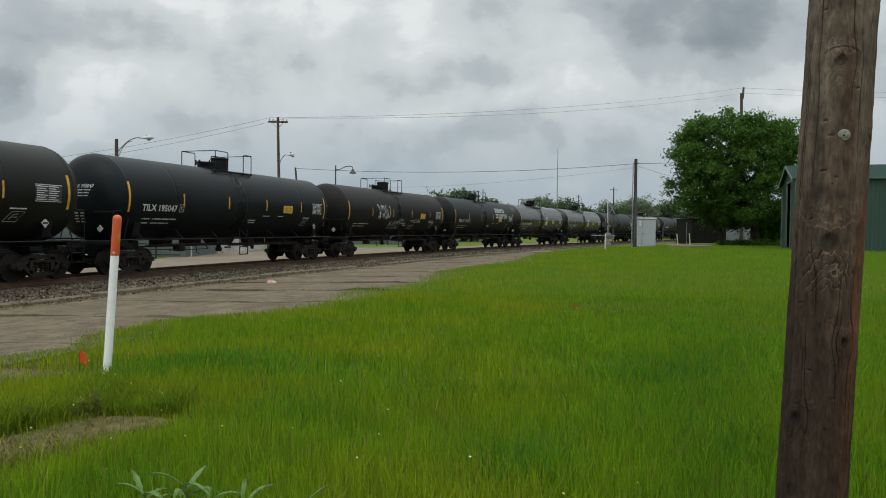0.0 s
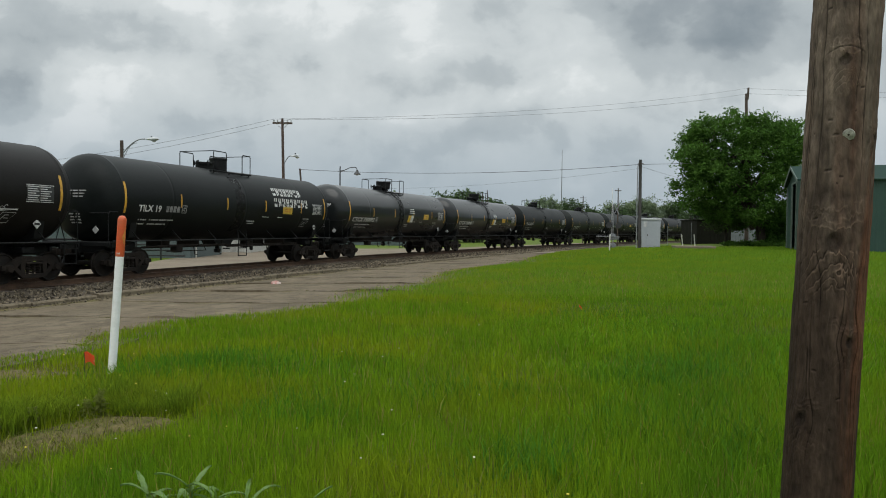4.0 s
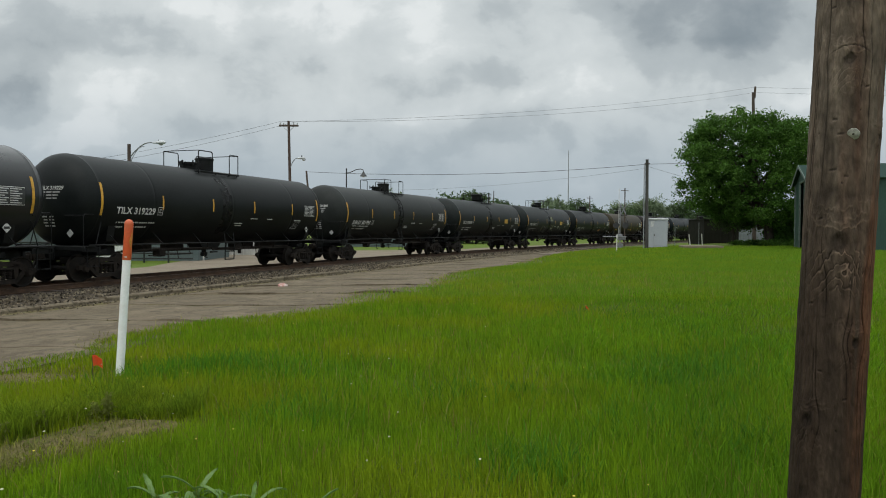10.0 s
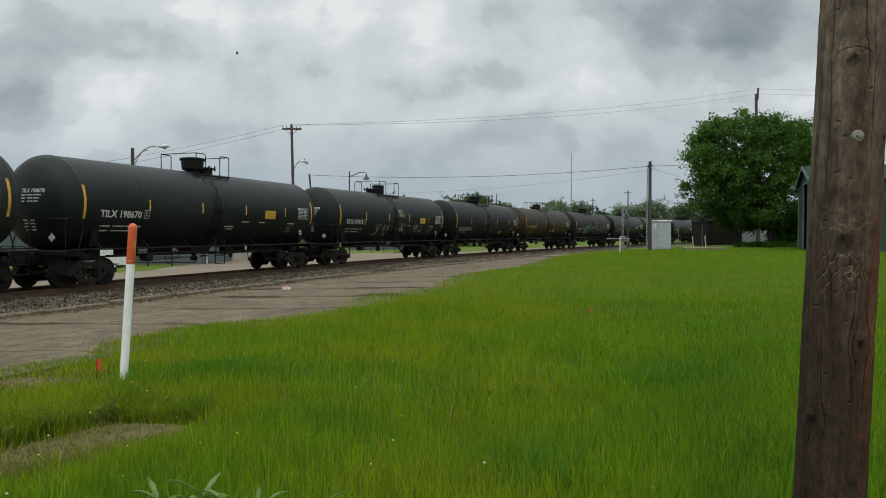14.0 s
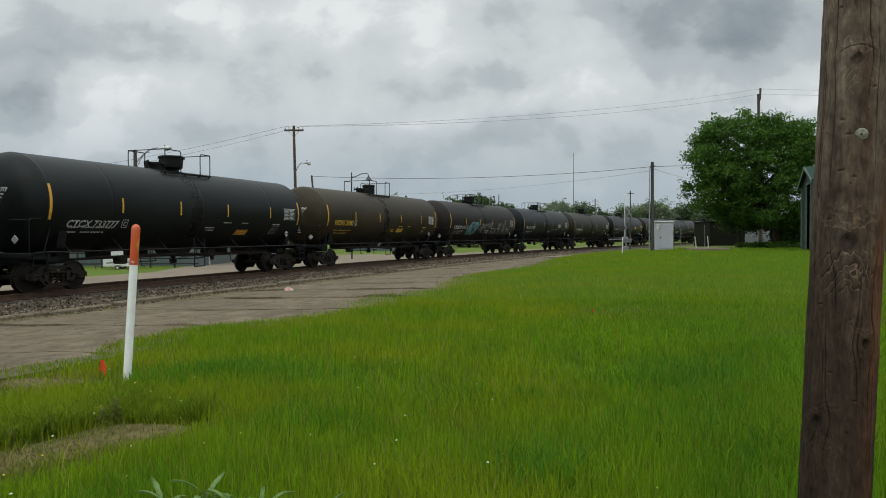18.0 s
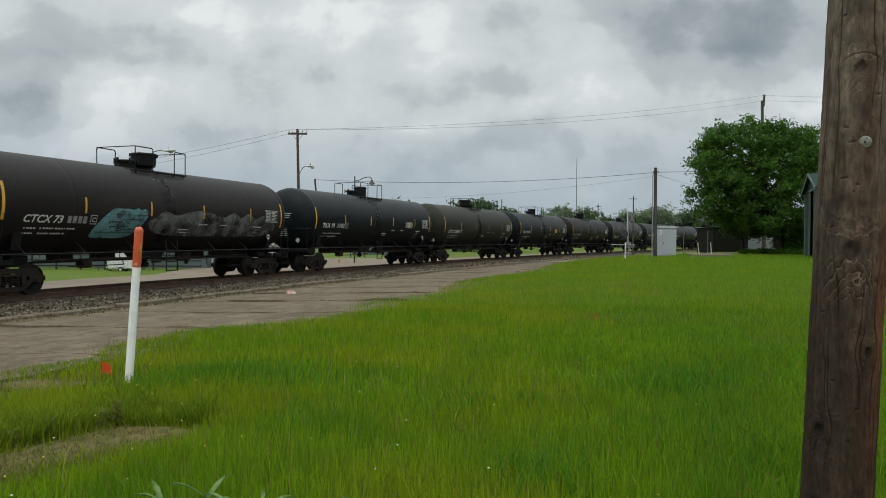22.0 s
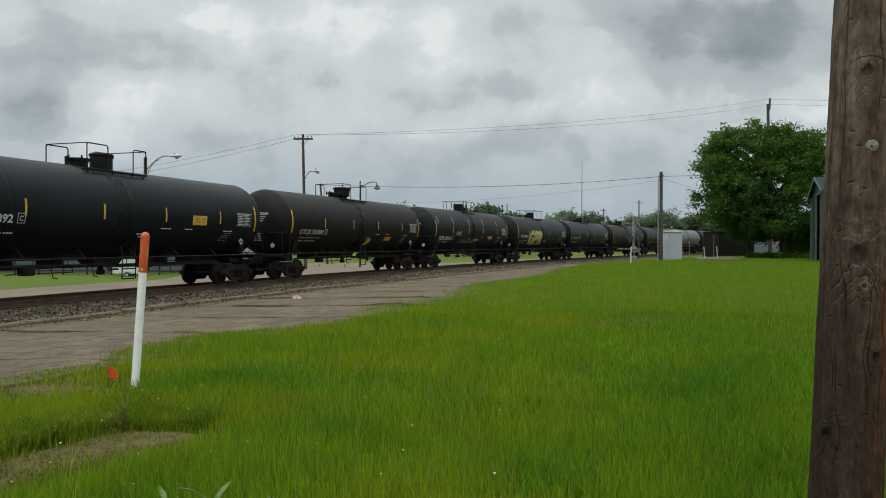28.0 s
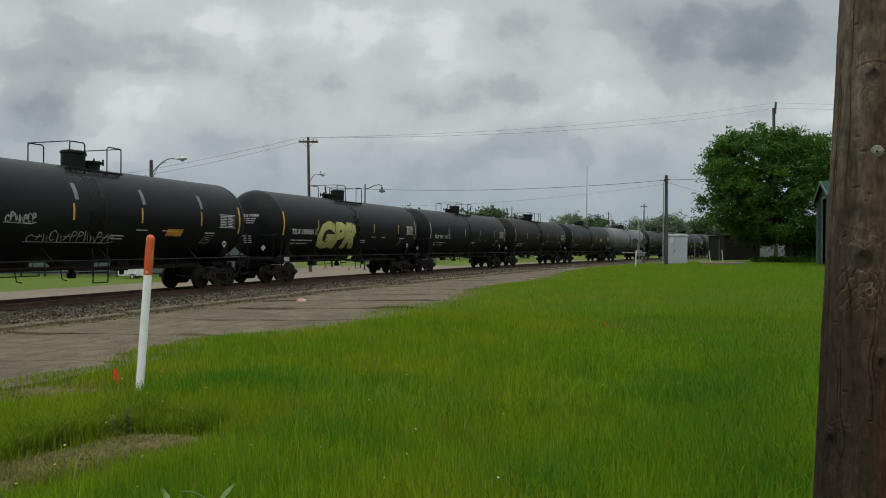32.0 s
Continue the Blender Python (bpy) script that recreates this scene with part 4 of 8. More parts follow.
def lettering(text, size, slant=0.0, bold=0.0, cut=0.12):
    """Flat letters from the built-in font as a mesh, cut into bands so that they bend round the tank."""
    cu = bpy.data.curves.new("lettering", "FONT")
    cu.body, cu.size, cu.resolution_u, cu.offset, cu.shear = text, size, 2, bold, slant
    ob = bpy.data.objects.new("lettering", cu)
    scene.collection.objects.link(ob)
    dg = bpy.context.evaluated_depsgraph_get()
    me = bpy.data.meshes.new_from_object(ob.evaluated_get(dg))
    bpy.data.objects.remove(ob)
    bpy.data.curves.remove(cu)
    bm = bmesh.new()
    bm.from_mesh(me)
    bpy.data.meshes.remove(me)
    top = max((v.co.y for v in bm.verts), default=0)
    k = cut
    while k < top:
        bmesh.ops.bisect_plane(bm, geom=bm.verts[:] + bm.edges[:] + bm.faces[:], plane_co=(0, k, 0), plane_no=(0, 1, 0))
        k += cut
    return bm


def tank_text(name, text, x, z, size, mat, parent, squeeze=1.0, slant=0.0, bold=0.0, lift=0.009):
    def make():
        bm = lettering(text, size, slant, bold)
        for v in bm.verts:
            v.co = on_tank(x + v.co.x * squeeze, z + v.co.y, lift)
        me = bpy.data.meshes.new(name)
        bm.to_mesh(me)
        bm.free()
        me.materials.append(mat)
        return me
    return part(name, shared((name, text, x, z, mat.name), make), None, parent)


def scribble(rng, x0, x1, z0, z1, strokes, width, lift=0.012):
    """Loops and strokes of spray paint on the shell."""
    sh = Shape()
    for k in range(strokes):
        cx = x0 + (x1 - x0) * (k + 0.5) / strokes
        w = (x1 - x0) / strokes * rng.uniform(0.45, 0.8)
        a0, turns = rng.uniform(0, 6.28), rng.uniform(0.6, 1.4)
        kx, kz = rng.uniform(0.6, 1.3), rng.uniform(0.7, 1.0)
        pts = []
        n = 16
        for i in range(n + 1):
            a = a0 + turns * 6.28 * i / n
            pts.append((cx + w * math.cos(a * kx) * (0.6 + 0.4 * i / n), (z0 + z1) / 2 + (z1 - z0) / 2 * kz * math.sin(a)))
        base = len(sh.v)
        for i, (px, pz) in enumerate(pts):
            q = pts[min(i + 1, n)], pts[max(i - 1, 0)]
            dx, dz = q[0][0] - q[1][0], q[0][1] - q[1][1]
            m = math.hypot(dx, dz) or 1
            ox, oz = -dz / m * width / 2, dx / m * width / 2
            sh.v += [on_tank(px + ox, pz + oz, lift), on_tank(px - ox, pz - oz, lift)]
        for i in range(n):
            b = base + 2 * i
            sh.f.append((b, b + 1, b + 3, b + 2))
    return sh


def ribbon(sh, pts, width, lift):
    """A painted stroke through points (x, z) on the shell."""
    n, base = len(pts) - 1, len(sh.v)
    for i, (px, pz) in enumerate(pts):
        q = pts[min(i + 1, n)], pts[max(i - 1, 0)]
        dx, dz = q[0][0] - q[1][0], q[0][1] - q[1][1]
        m = math.hypot(dx, dz) or 1
        w = width * (0.75 + 0.25 * math.sin(i * 1.7))
        sh.v += [on_tank(px - dz / m * w / 2, pz + dx / m * w / 2, lift), on_tank(px + dz / m * w / 2, pz - dx / m * w / 2, lift)]
    sh.f += [(base + 2 * i, base + 2 * i + 1, base + 2 * i + 3, base + 2 * i + 2) for i in range(n)]


def tag_writing(rng, x0, x1, z0, z1, count, width, lift=0.012):
    """A row of unreadable quick marks: leaning stems, hooks and bows, with one stroke under them."""
    sh = Shape()
    step, tall = (x1 - x0) / count, z1 - z0
    for i in range(count):
        x, form = x0 + step * (i + 0.5), rng.randrange(4)
        h, b = tall * rng.uniform(0.55, 1.0), z0 + tall * rng.uniform(0.0, 0.2)
        lean = rng.uniform(0.0, 0.35) * step
        if form == 0:
            ribbon(sh, [(x - lean, b), (x, b + h * 0.5), (x + lean, b + h)], width, lift)
            ribbon(sh, [(x - step * 0.5, b + h * 0.55), (x + step * 0.5, b + h * 0.65)], width * 0.8, lift)
        elif form == 1:
            ribbon(sh, [(x + step * 0.45 * math.cos(a), b + h * (0.5 + 0.5 * math.sin(a))) for a in np.linspace(0.6, 5.4, 10)], width, lift)
        elif form == 2:
            ribbon(sh, [(x - step * 0.4, b + h), (x - lean * 0.5, b), (x + lean, b + h * 0.8), (x + step * 0.5, b)], width, lift)
        else:
            ribbon(sh, [(x - step * 0.3, b), (x - step * 0.25, b + h)], width, lift)
            ribbon(sh, [(x - step * 0.25 + step * 0.6 * math.sin(a), b + h * (0.75 + 0.25 * math.cos(a))) for a in np.linspace(0, 3.1, 7)], width, lift)
    ribbon(sh, [(x0 - step * 0.3, z0 + 0.04 * tall), (x1 - step, z0 - 0.04 * tall), (x1 + step * 0.3, z0 + 0.12 * tall)], width * 0.7, lift)
    return sh


def block_marks(x0, x1, z0, z1, slant, width=0.05, lift=0.013):
    """Leaning blocky strokes inside a slanting frame."""
    sh = Shape()
    at = lambda u, v: (x0 + (x1 - x0) * u + slant * (z1 - z0) * v, z0 + (z1 - z0) * v)
    ribbon(sh, [at(0, 0), at(1, 0), at(1, 1), at(0, 1), at(0, 0)], width * 0.6, lift)
    for u, v0, v1 in ((0.12, 0, 0.6), (0.25, 0.2, 1), (0.38, 0, 0.7), (0.5, 0.3, 1), (0.62, 0, 0.8), (0.75, 0.2, 1), (0.88, 0, 0.7)):
        ribbon(sh, [at(u, v0), at(u, v1)], width, lift)
    for v, u0, u1 in ((0.6, 0.08, 0.4), (0.75, 0.45, 0.9), (0.35, 0.2, 0.7), (0.2, 0.6, 0.95)):
        ribbon(sh, [at(u0, v), at(u1, v)], width, lift)
    return sh


def wave_strokes(rng, x0, x1, z0, z1, count, lift=0.014):
    """Curled upright strokes that part the sprayed band."""
    sh = Shape()
    for i in range(count):
        x = x0 + (x1 - x0) * (i + rng.uniform(0.2, 0.8)) / count
        a, b, c = rng.uniform(-0.25, 0.25), rng.uniform(0.5, 0.95), rng.uniform(0.1, 0.3)
        ribbon(sh, [(x + a * u + c * math.sin(3.2 * u) * (1 if i % 2 else -1), z0 + (z1 - z0) * b * u) for u in np.linspace(0.05, 1, 9)], rng.uniform(0.03, 0.09), lift)
    return sh


def spray_cloud(x0, x1, z0, z1, lobes, ragged, slant=0.0, lift=0.007):
    """A sprayed field with a wavy upper edge and rounded ends."""
    sh, nx, nz = Shape(), 48, 6
    for i in range(nx + 1):
        u = i / nx
        end = (1 - (2 * u - 1) ** 6) ** 0.5
        top = z1 - ragged * (0.5 + 0.5 * math.sin(u * lobes * 6.28 + 2.2 * math.sin(u * 9)))
        mid = (z0 + z1) / 2
        for j in range(nz + 1):
            lo, hi = mid + (z0 - mid) * end, mid + (top - mid) * end
            z = lo + (hi - lo) * j / nz
            sh.v.append(on_tank(x0 + (x1 - x0) * u + slant * (z - z0), z, lift))
    for i in range(nx):
        for j in range(nz):
            a = i * (nz + 1) + j
            sh.f.append((a, a + 1, a + nz + 2, a + nz + 1))
    return sh


def paint(name, col, rough, coat=0.0, tint=None, vary=0.18, spec=0.17):
    col = tuple(c * 0.95 for c in col)
    return surface(name, col, rough, 0.0, vary, 0.7, 26, 0.04, tint=tint or tuple(c * 1.5 + 0.003 for c in col), coat=coat, stretch=(0.35, 1, 1), spec=spec)


def tank_shape():
    prof = []
    head = 0.72
    for i in range(9):
        a = math.pi / 2 * (1 - i / 8)
        prof.append((-SHELL - head * math.sin(a), max(R * math.cos(a), 0.0)))
    seams = [-4.77, 0.0, 4.77]
    prof += [(-SHELL + 0.015, R + 0.006), (-SHELL + 0.03, R), (-SHELL + 0.15, R)]
    for s in seams:
        prof += [(s - 0.12, R), (s - 0.03, R), (s - 0.012, R - 0.0035), (s + 0.012, R - 0.0035), (s + 0.03, R), (s + 0.12, R)]
    prof += [(SHELL - 0.15, R), (SHELL - 0.03, R), (SHELL - 0.015, R + 0.006)]
    for i in range(9):
        a = math.pi / 2 * i / 8
        prof.append((SHELL + head * math.sin(a), max(R * math.cos(a), 0.0)))
    return Shape().lathe(prof, 56, "X", (0, 0, AXIS))


def side_frame_shape():
    """A cast truck side: arched top chord, sagging bottom chord, two columns, journal boxes."""
    sh = Shape()
    y0, y1 = -0.07, 0.07
    top = [(-1.16, 0.56), (-1.16, 0.42), (-0.72, 0.44), (-0.42, 0.66), (0.42, 0.66), (0.72, 0.44), (1.16, 0.42), (1.16, 0.56), (0.84, 0.62), (0.52, 0.80), (-0.52, 0.80), (-0.84, 0.62)]
    sh.prism(top, y0, y1)
    low = [(-0.80, 0.50), (-0.66, 0.36), (-0.40, 0.15), (0.40, 0.15), (0.66, 0.36), (0.80, 0.50), (0.62, 0.50), (0.44, 0.33), (0.34, 0.28), (-0.34, 0.28), (-0.44, 0.33), (-0.62, 0.50)]
    sh.prism(low, y0, y1)
    for s in (-1, 1):
        sh.prism([(s * 0.36, 0.24), (s * 0.48, 0.24), (s * 0.50, 0.72), (s * 0.30, 0.72)], y0, y1)
        sh.box((s * 0.889, 0, 0.46), (0.30, 0.20, 0.26), bevel=0.05)
        sh.lathe([(-0.13, 0.10), (-0.11, 0.12), (0.11, 0.12), (0.13, 0.10)], 14, "Y", (s * 0.889, 0, 0.457))
    return sh


def spring_shape():
    sh = Shape()
    for x in (-0.21, 0, 0.21):
        pts = []
        for i in range(37):
            a = i * 0.9
            pts.append((x + 0.075 * math.cos(a), 0.075 * math.sin(a), 0.29 + 0.27 * i / 36))
        sh.tube(pts, 0.019, 5)
    sh.box((0, 0, 0.60), (0.62, 0.24, 0.07), bevel=0.015)
    return sh


def wheelset_shape():
    sh = Shape()
    half = [(-0.94, 0.06), (-0.81, 0.075), (-0.80, 0.12), (-0.79, 0.14), (-0.775, 0.40), (-0.80, 0.42), (-0.80, WHEEL_R - 0.006), (-0.70, WHEEL_R), (-0.69, WHEEL_R + 0.026),
            (-0.66, WHEEL_R + 0.022), (-0.66, 0.41), (-0.70, 0.39), (-0.71, 0.15), (-0.66, 0.12), (-0.63, 0.09), (-0.1, 0.082)]
    sh.lathe(half + [(-h, r) for h, r in half[::-1]], 30, "Y")
    for s in (-1, 1):
        for k in range(3):
            a = k * 2.094
            sh.lathe([(s * 0.94, 0.018), (s * 0.97, 0.018)], 6, "Y", (0.055 * math.cos(a), 0, 0.055 * math.sin(a)))
    return sh


def bolster_shape():
    sh = Shape().box((0, 0, 0.68), (0.36, 1.72, 0.26), bevel=0.04)
    sh.lathe([(0.80, 0.20), (0.90, 0.20)], 16, "Z")
    for s in (-1, 1):
        sh.box((s * 0.42, 0, 0.42), (0.09, 1.5, 0.11), bevel=0.02)
        sh.box((s * 0.42, 0.62, 0.45), (0.10, 0.10, 0.34), bevel=0.02).box((s * 0.42, -0.62, 0.45), (0.10, 0.10, 0.34), bevel=0.02)
    return sh


def bars(sh, pts, r=0.017, seg=6):
    return sh.tube(pts, r, seg)


def platform_rail_shape(side, x0, x1):
    """A hooped handrail on one side of the walkway on top."""
    sh, t = Shape(), AXIS + R
    y = side * 0.86
    bars(sh, [(x0, y, t - 0.16), (x0, y, t + 0.64), (x0 + 0.06, y, t + 0.70), (x1 - 0.06, y, t + 0.70), (x1, y, t + 0.64), (x1, y, t - 0.16)], 0.021)
    return sh


def end_rail_shape(x):
    """Handrails across the end of the walkway."""
    sh, t = Shape(), AXIS + R
    bars(sh, [(x, -0.86, t - 0.10), (x, -0.86, t + 0.70), (x, 0.86, t + 0.70), (x, 0.86, t - 0.10)], 0.018)
    return sh


def ladder_shape():
    """A ladder bent round the shell from the side rail up to the walkway."""
    sh = Shape()
    for x in (-0.78, -0.30):
        pts = [(x, -(R + 0.10) * math.cos(a), AXIS + (R + 0.10) * math.sin(a)) for a in np.linspace(-0.55, 1.2, 16)]
        bars(sh, pts, 0.016)
    for a in np.linspace(-0.5, 1.15, 11):
        p = (-(R + 0.10) * math.cos(a), AXIS + (R + 0.10) * math.sin(a))
        bars(sh, [(-0.78, *p), (-0.30, *p)], 0.011)
    return sh


def step_shape():
    """The hanging stirrup step under the side rail."""
    sh = Shape()
    for x in (-0.65, -0.03):
        bars(sh, [(x, -1.50, 1.62), (x, -1.56, 1.20), (x, -1.54, 0.52)], 0.022)
    for z in (0.53, 0.86, 1.2):
        bars(sh, [(-0.65, -1.545, z), (-0.03, -1.545, z)], 0.022)
    return sh


def ladder_step_shape():
    """The ladder that hangs below the side rail and meets the one on the shell."""
    sh = Shape()
    for x in (-0.78, -0.30):
        bars(sh, [(x, -1.40, 1.95), (x, -1.58, 1.25), (x, -1.55, 0.52)], 0.022)
    for z in (0.53, 0.74, 0.95, 1.16, 1.37, 1.58):
        y = float(np.interp(z, (0.52, 1.25, 1.95), (-1.55, -1.58, -1.40)))
        bars(sh, [(-0.78, y, z), (-0.30, y, z)], 0.016)
    return sh


def side_rail_shape(side):
    sh = Shape()
    y = side * 1.56
    bars(sh, [(-7.9, y, 1.235), (7.9, y, 1.235)], 0.026)
    for x in np.arange(-6.6, 6.7, 2.2):
        bars(sh, [(x, y, 1.235), (x, side * 1.12, 1.62)], 0.018)
    return sh


def end_frame_shape(s):
    """Draft sill, striker and end platform; s is -1 or 1 for the end."""
    sh = Shape()
    sh.box((s * 6.75, 0, 0.99), (2.9, 0.42, 0.34), bevel=0.03)
    sh.box((s * 8.06, 0, 0.98), (0.14, 0.56, 0.46), bevel=0.03)
    sh.box((s * 7.72, 0, 1.19), (0.50, 2.95, 0.05), bevel=0.01)
    sh.box((s * 7.95, 0, 1.13), (0.06, 2.95, 0.14), bevel=0.01)
    for y in (-1.40, 1.40):
        sh.box((s * 7.60, y, 1.10), (0.78, 0.07, 0.16), bevel=0.01)
    return sh


def saddle_shape(s):
    """The cradle between the tank and the truck."""
    sh = Shape()
    outline = [(-1.30, 1.95), (-1.18, 1.35), (-0.75, 1.06), (0.75, 1.06), (1.18, 1.35), (1.30, 1.95), (1.02, 1.62), (0.55, 1.30), (-0.55, 1.30), (-1.02, 1.62)]
    sh.prism(outline, s * TRUCKS - 0.16, s * TRUCKS + 0.16, "YZ")
    sh.box((s * TRUCKS, 0, 0.98), (0.5, 1.7, 0.2), bevel=0.03)
    return sh


def end_hoop_shape(s):
    """Handrail hoops and a side ladder at the end platform."""
    sh = Shape()
    for y in (-1.42, 1.42):
        bars(sh, [(s * 7.95, y, 1.2), (s * 7.95, y, 2.16), (s * 7.88, y, 2.24), (s * 7.30, y, 2.24), (s * 7.22, y * 1.02, 2.16)], 0.018)
        bars(sh, [(s * 7.45, y, 1.2), (s * 7.20, y * 0.99, 2.0)], 0.02)
        for z in (0.55, 0.85):
            bars(sh, [(s * 7.35, y * 1.03, z), (s * 7.85, y * 1.03, z)], 0.016)
        for x in (7.35, 7.85):
            bars(sh, [(s * x, y * 1.03, 0.53), (s * x, y * 1.03, 1.2)], 0.018)
    bars(sh, [(s * 7.97, -1.42, 2.2), (s * 7.97, 1.42, 2.2)], 0.018)
    return sh


def coupler_shape(s):
    sh = Shape()
    sh.box((s * 8.26, 0, 0.88), (0.42, 0.16, 0.18), bevel=0.03)
    sh.box((s * 8.50, 0.04 * s, 0.88), (0.20, 0.30, 0.30), bevel=0.06)
    sh.box((s * 8.58, -0.10 * s, 0.88), (0.14, 0.12, 0.26), bevel=0.04)
    return sh


def hose_shape(s):
    pts = [(s * 8.1, 0.28, 0.86)] + [(s * (8.1 + 0.5 * t), 0.28 - 0.12 * t, 0.86 - 0.45 * math.sin(t * 2.6)) for t in (0.2, 0.4, 0.6, 0.8, 1.0)]
    return Shape().tube(pts, 0.028, 7)


def outlet_shape():
    """Bottom outlet with its skid plates."""
    sh = Shape()
    sh.prism([(-0.85, 1.30), (-0.45, 0.92), (0.45, 0.92), (0.85, 1.30)], -0.34, 0.34)
    sh.lathe([(0.62, 0.11), (0.66, 0.15), (0.78, 0.15), (0.80, 0.10), (0.95, 0.10)], 14, "Z")
    sh.box((0.30, -0.28, 0.80), (0.50, 0.05, 0.06), bevel=0.01)
    return sh


def brake_gear_shape():
    sh = Shape()
    sh.lathe([(2.6, 0.03), (2.62, 0.13), (3.25, 0.13), (3.27, 0.03)], 14, "X", (0, 0.45, 0.98))
    sh.box((1.75, -0.35, 1.0), (0.55, 0.42, 0.34), bevel=0.05)
    for y in (-0.2, 0.25):
        bars(sh, [(-5.5, y, 0.92), (5.5, y, 0.92)], 0.022)
    bars(sh, [(-5.6, -0.75, 0.98), (5.6, -0.75, 0.98)], 0.030)
    for x in (-4.2, -2.4, 2.4, 4.2):
        sh.box((x, -0.3, 1.10), (0.06, 1.1, 0.30), bevel=0.01)
    # pipes and levers along the near side
    bars(sh, [(-5.2, -1.12, 1.03), (-1.0, -1.12, 1.03), (-0.9, -1.12, 0.92), (5.2, -1.12, 0.92)], 0.024)
    bars(sh, [(-4.6, -1.05, 0.80), (-2.2, -1.05, 0.80), (-2.0, -0.8, 0.95)], 0.018)
    for x in np.arange(-5.0, 5.1, 1.25):
        bars(sh, [(x, -1.12, 0.92 if x > -0.9 else 1.03), (x, -1.15, 1.24)], 0.014)
    for x in (-3.1, -1.5, 2.2, 3.6):
        bars(sh, [(x, -1.12, 0.98), (x + 0.05, -1.14, 0.66), (x + 0.22, -1.14, 0.62)], 0.018)
    sh.box((-3.6, -0.7, 0.88), (0.42, 0.34, 0.30), bevel=0.05)
    sh.box((1.15, -1.0, 0.84), (0.16, 0.12, 0.24), bevel=0.03)
    return sh


def broad_housing_shape():
    """A broad valve drum on a narrower neck."""
    t = AXIS + R
    sh = Shape().lathe([(t - 0.2, 0.30), (t + 0.06, 0.30), (t + 0.10, 0.40), (t + 0.13, 0.43), (t + 0.50, 0.46), (t + 0.52, 0.49), (t + 0.57, 0.49), (t + 0.60, 0.44), (t + 0.61, 0.0)], 28, "Z", (-0.05, 0, 0))
    for k in range(8):
        a = k * 0.785
        sh.box((-0.05 + 0.48 * math.cos(a), 0.48 * math.sin(a), t + 0.53), (0.05, 0.05, 0.12), bevel=0.01)
    return sh


def housing_shape():
    """The round valve housing with its hinged lid."""
    t = AXIS + R
    sh = Shape().lathe([(t - 0.25, 0.37), (t + 0.42, 0.37), (t + 0.44, 0.40), (t + 0.50, 0.40), (t + 0.54, 0.34), (t + 0.56, 0.0)], 24, "Z", (0.05, 0, 0))
    sh.box((0.45, 0, t + 0.44), (0.10, 0.30, 0.10), bevel=0.02)
    return sh


def manway_shape():
    t = AXIS + R
    sh = Shape().lathe([(t - 0.15, 0.30), (t + 0.17, 0.30), (t + 0.18, 0.37), (t + 0.25, 0.37), (t + 0.27, 0.28), (t + 0.27, 0.0)], 20, "Z")
    return sh


def walkway_shape(x0):
    """The grated walkway round the fittings, on brackets."""
    sh, t = Shape(), AXIS + R - 0.16
    for y in (-0.86, -0.68, 0.68, 0.86):
        sh.box(((x0 + 1.29) / 2, y, t), (1.33 - x0, 0.035, 0.06))
    for x in np.arange(x0, 1.3, 0.19):
        for y in (-0.77, 0.77):
            sh.box((x, y, t + 0.01), (0.05, 0.25, 0.03))
    for x in (x0 + 0.05, -0.3, 0.6, 1.2):
        for y in (-0.85, 0.85):
            bars(sh, [(x, y, t), (x, y * 0.9, t - 0.16)], 0.025)
    return sh


def stripe_shape(xs, half, z0, w=0.075):
    sh = Shape()
    for x in xs:
        patch(sh, x - w / 2, x + w / 2, z0 - half, z0 + half)
    return sh


def bars_shape(rows, lift=0.007):
    """Rows of unreadable small writing: (x, z, length, height)."""
    sh = Shape()
    for x, z, ln, h in rows:
        patch(sh, x, x + ln, z, z + h, nz=1, lift=lift)
    return sh


def stencil_shape():
    """A slanting painted frame with two short strokes in it."""
    sh = Shape()
    ribbon(sh, [(4.92, -0.98), (5.38, -0.98), (5.58, -0.64), (5.12, -0.64), (4.92, -0.98)], 0.028, 0.008)
    ribbon(sh, [(5.10, -0.90), (5.22, -0.72), (5.36, -0.72)], 0.028, 0.008)
    ribbon(sh, [(5.20, -0.82), (5.36, -0.82)], 0.028, 0.008)
    return sh


def placard_shape(x, z, r=0.17):
    sh = Shape()
    y = on_tank(x, z, 0.05)
    n = len(sh.v)
    for dx, dz in ((0, r), (r, 0), (0, -r), (-r, 0)):
        sh.v.append((x + dx, y[1] - 0.02, y[2] + dz))
    for dx, dz in ((0, r), (r, 0), (0, -r), (-r, 0)):
        sh.v.append((x + dx, y[1], y[2] + dz))
    sh.f += [(0, 1, 2, 3), (7, 6, 5, 4)] + [(i, (i + 1) % 4, (i + 1) % 4 + 4, i + 4) for i in range(4)]
    return sh


def on_head(y, z, lift=0.012):
    """A place on the domed end that leads, y across and z above the tank's axis."""
    r = min(math.hypot(y, z) / R, 0.985)
    return (-(SHELL + 0.72 * math.sqrt(1 - r * r) + lift), y, AXIS + z)


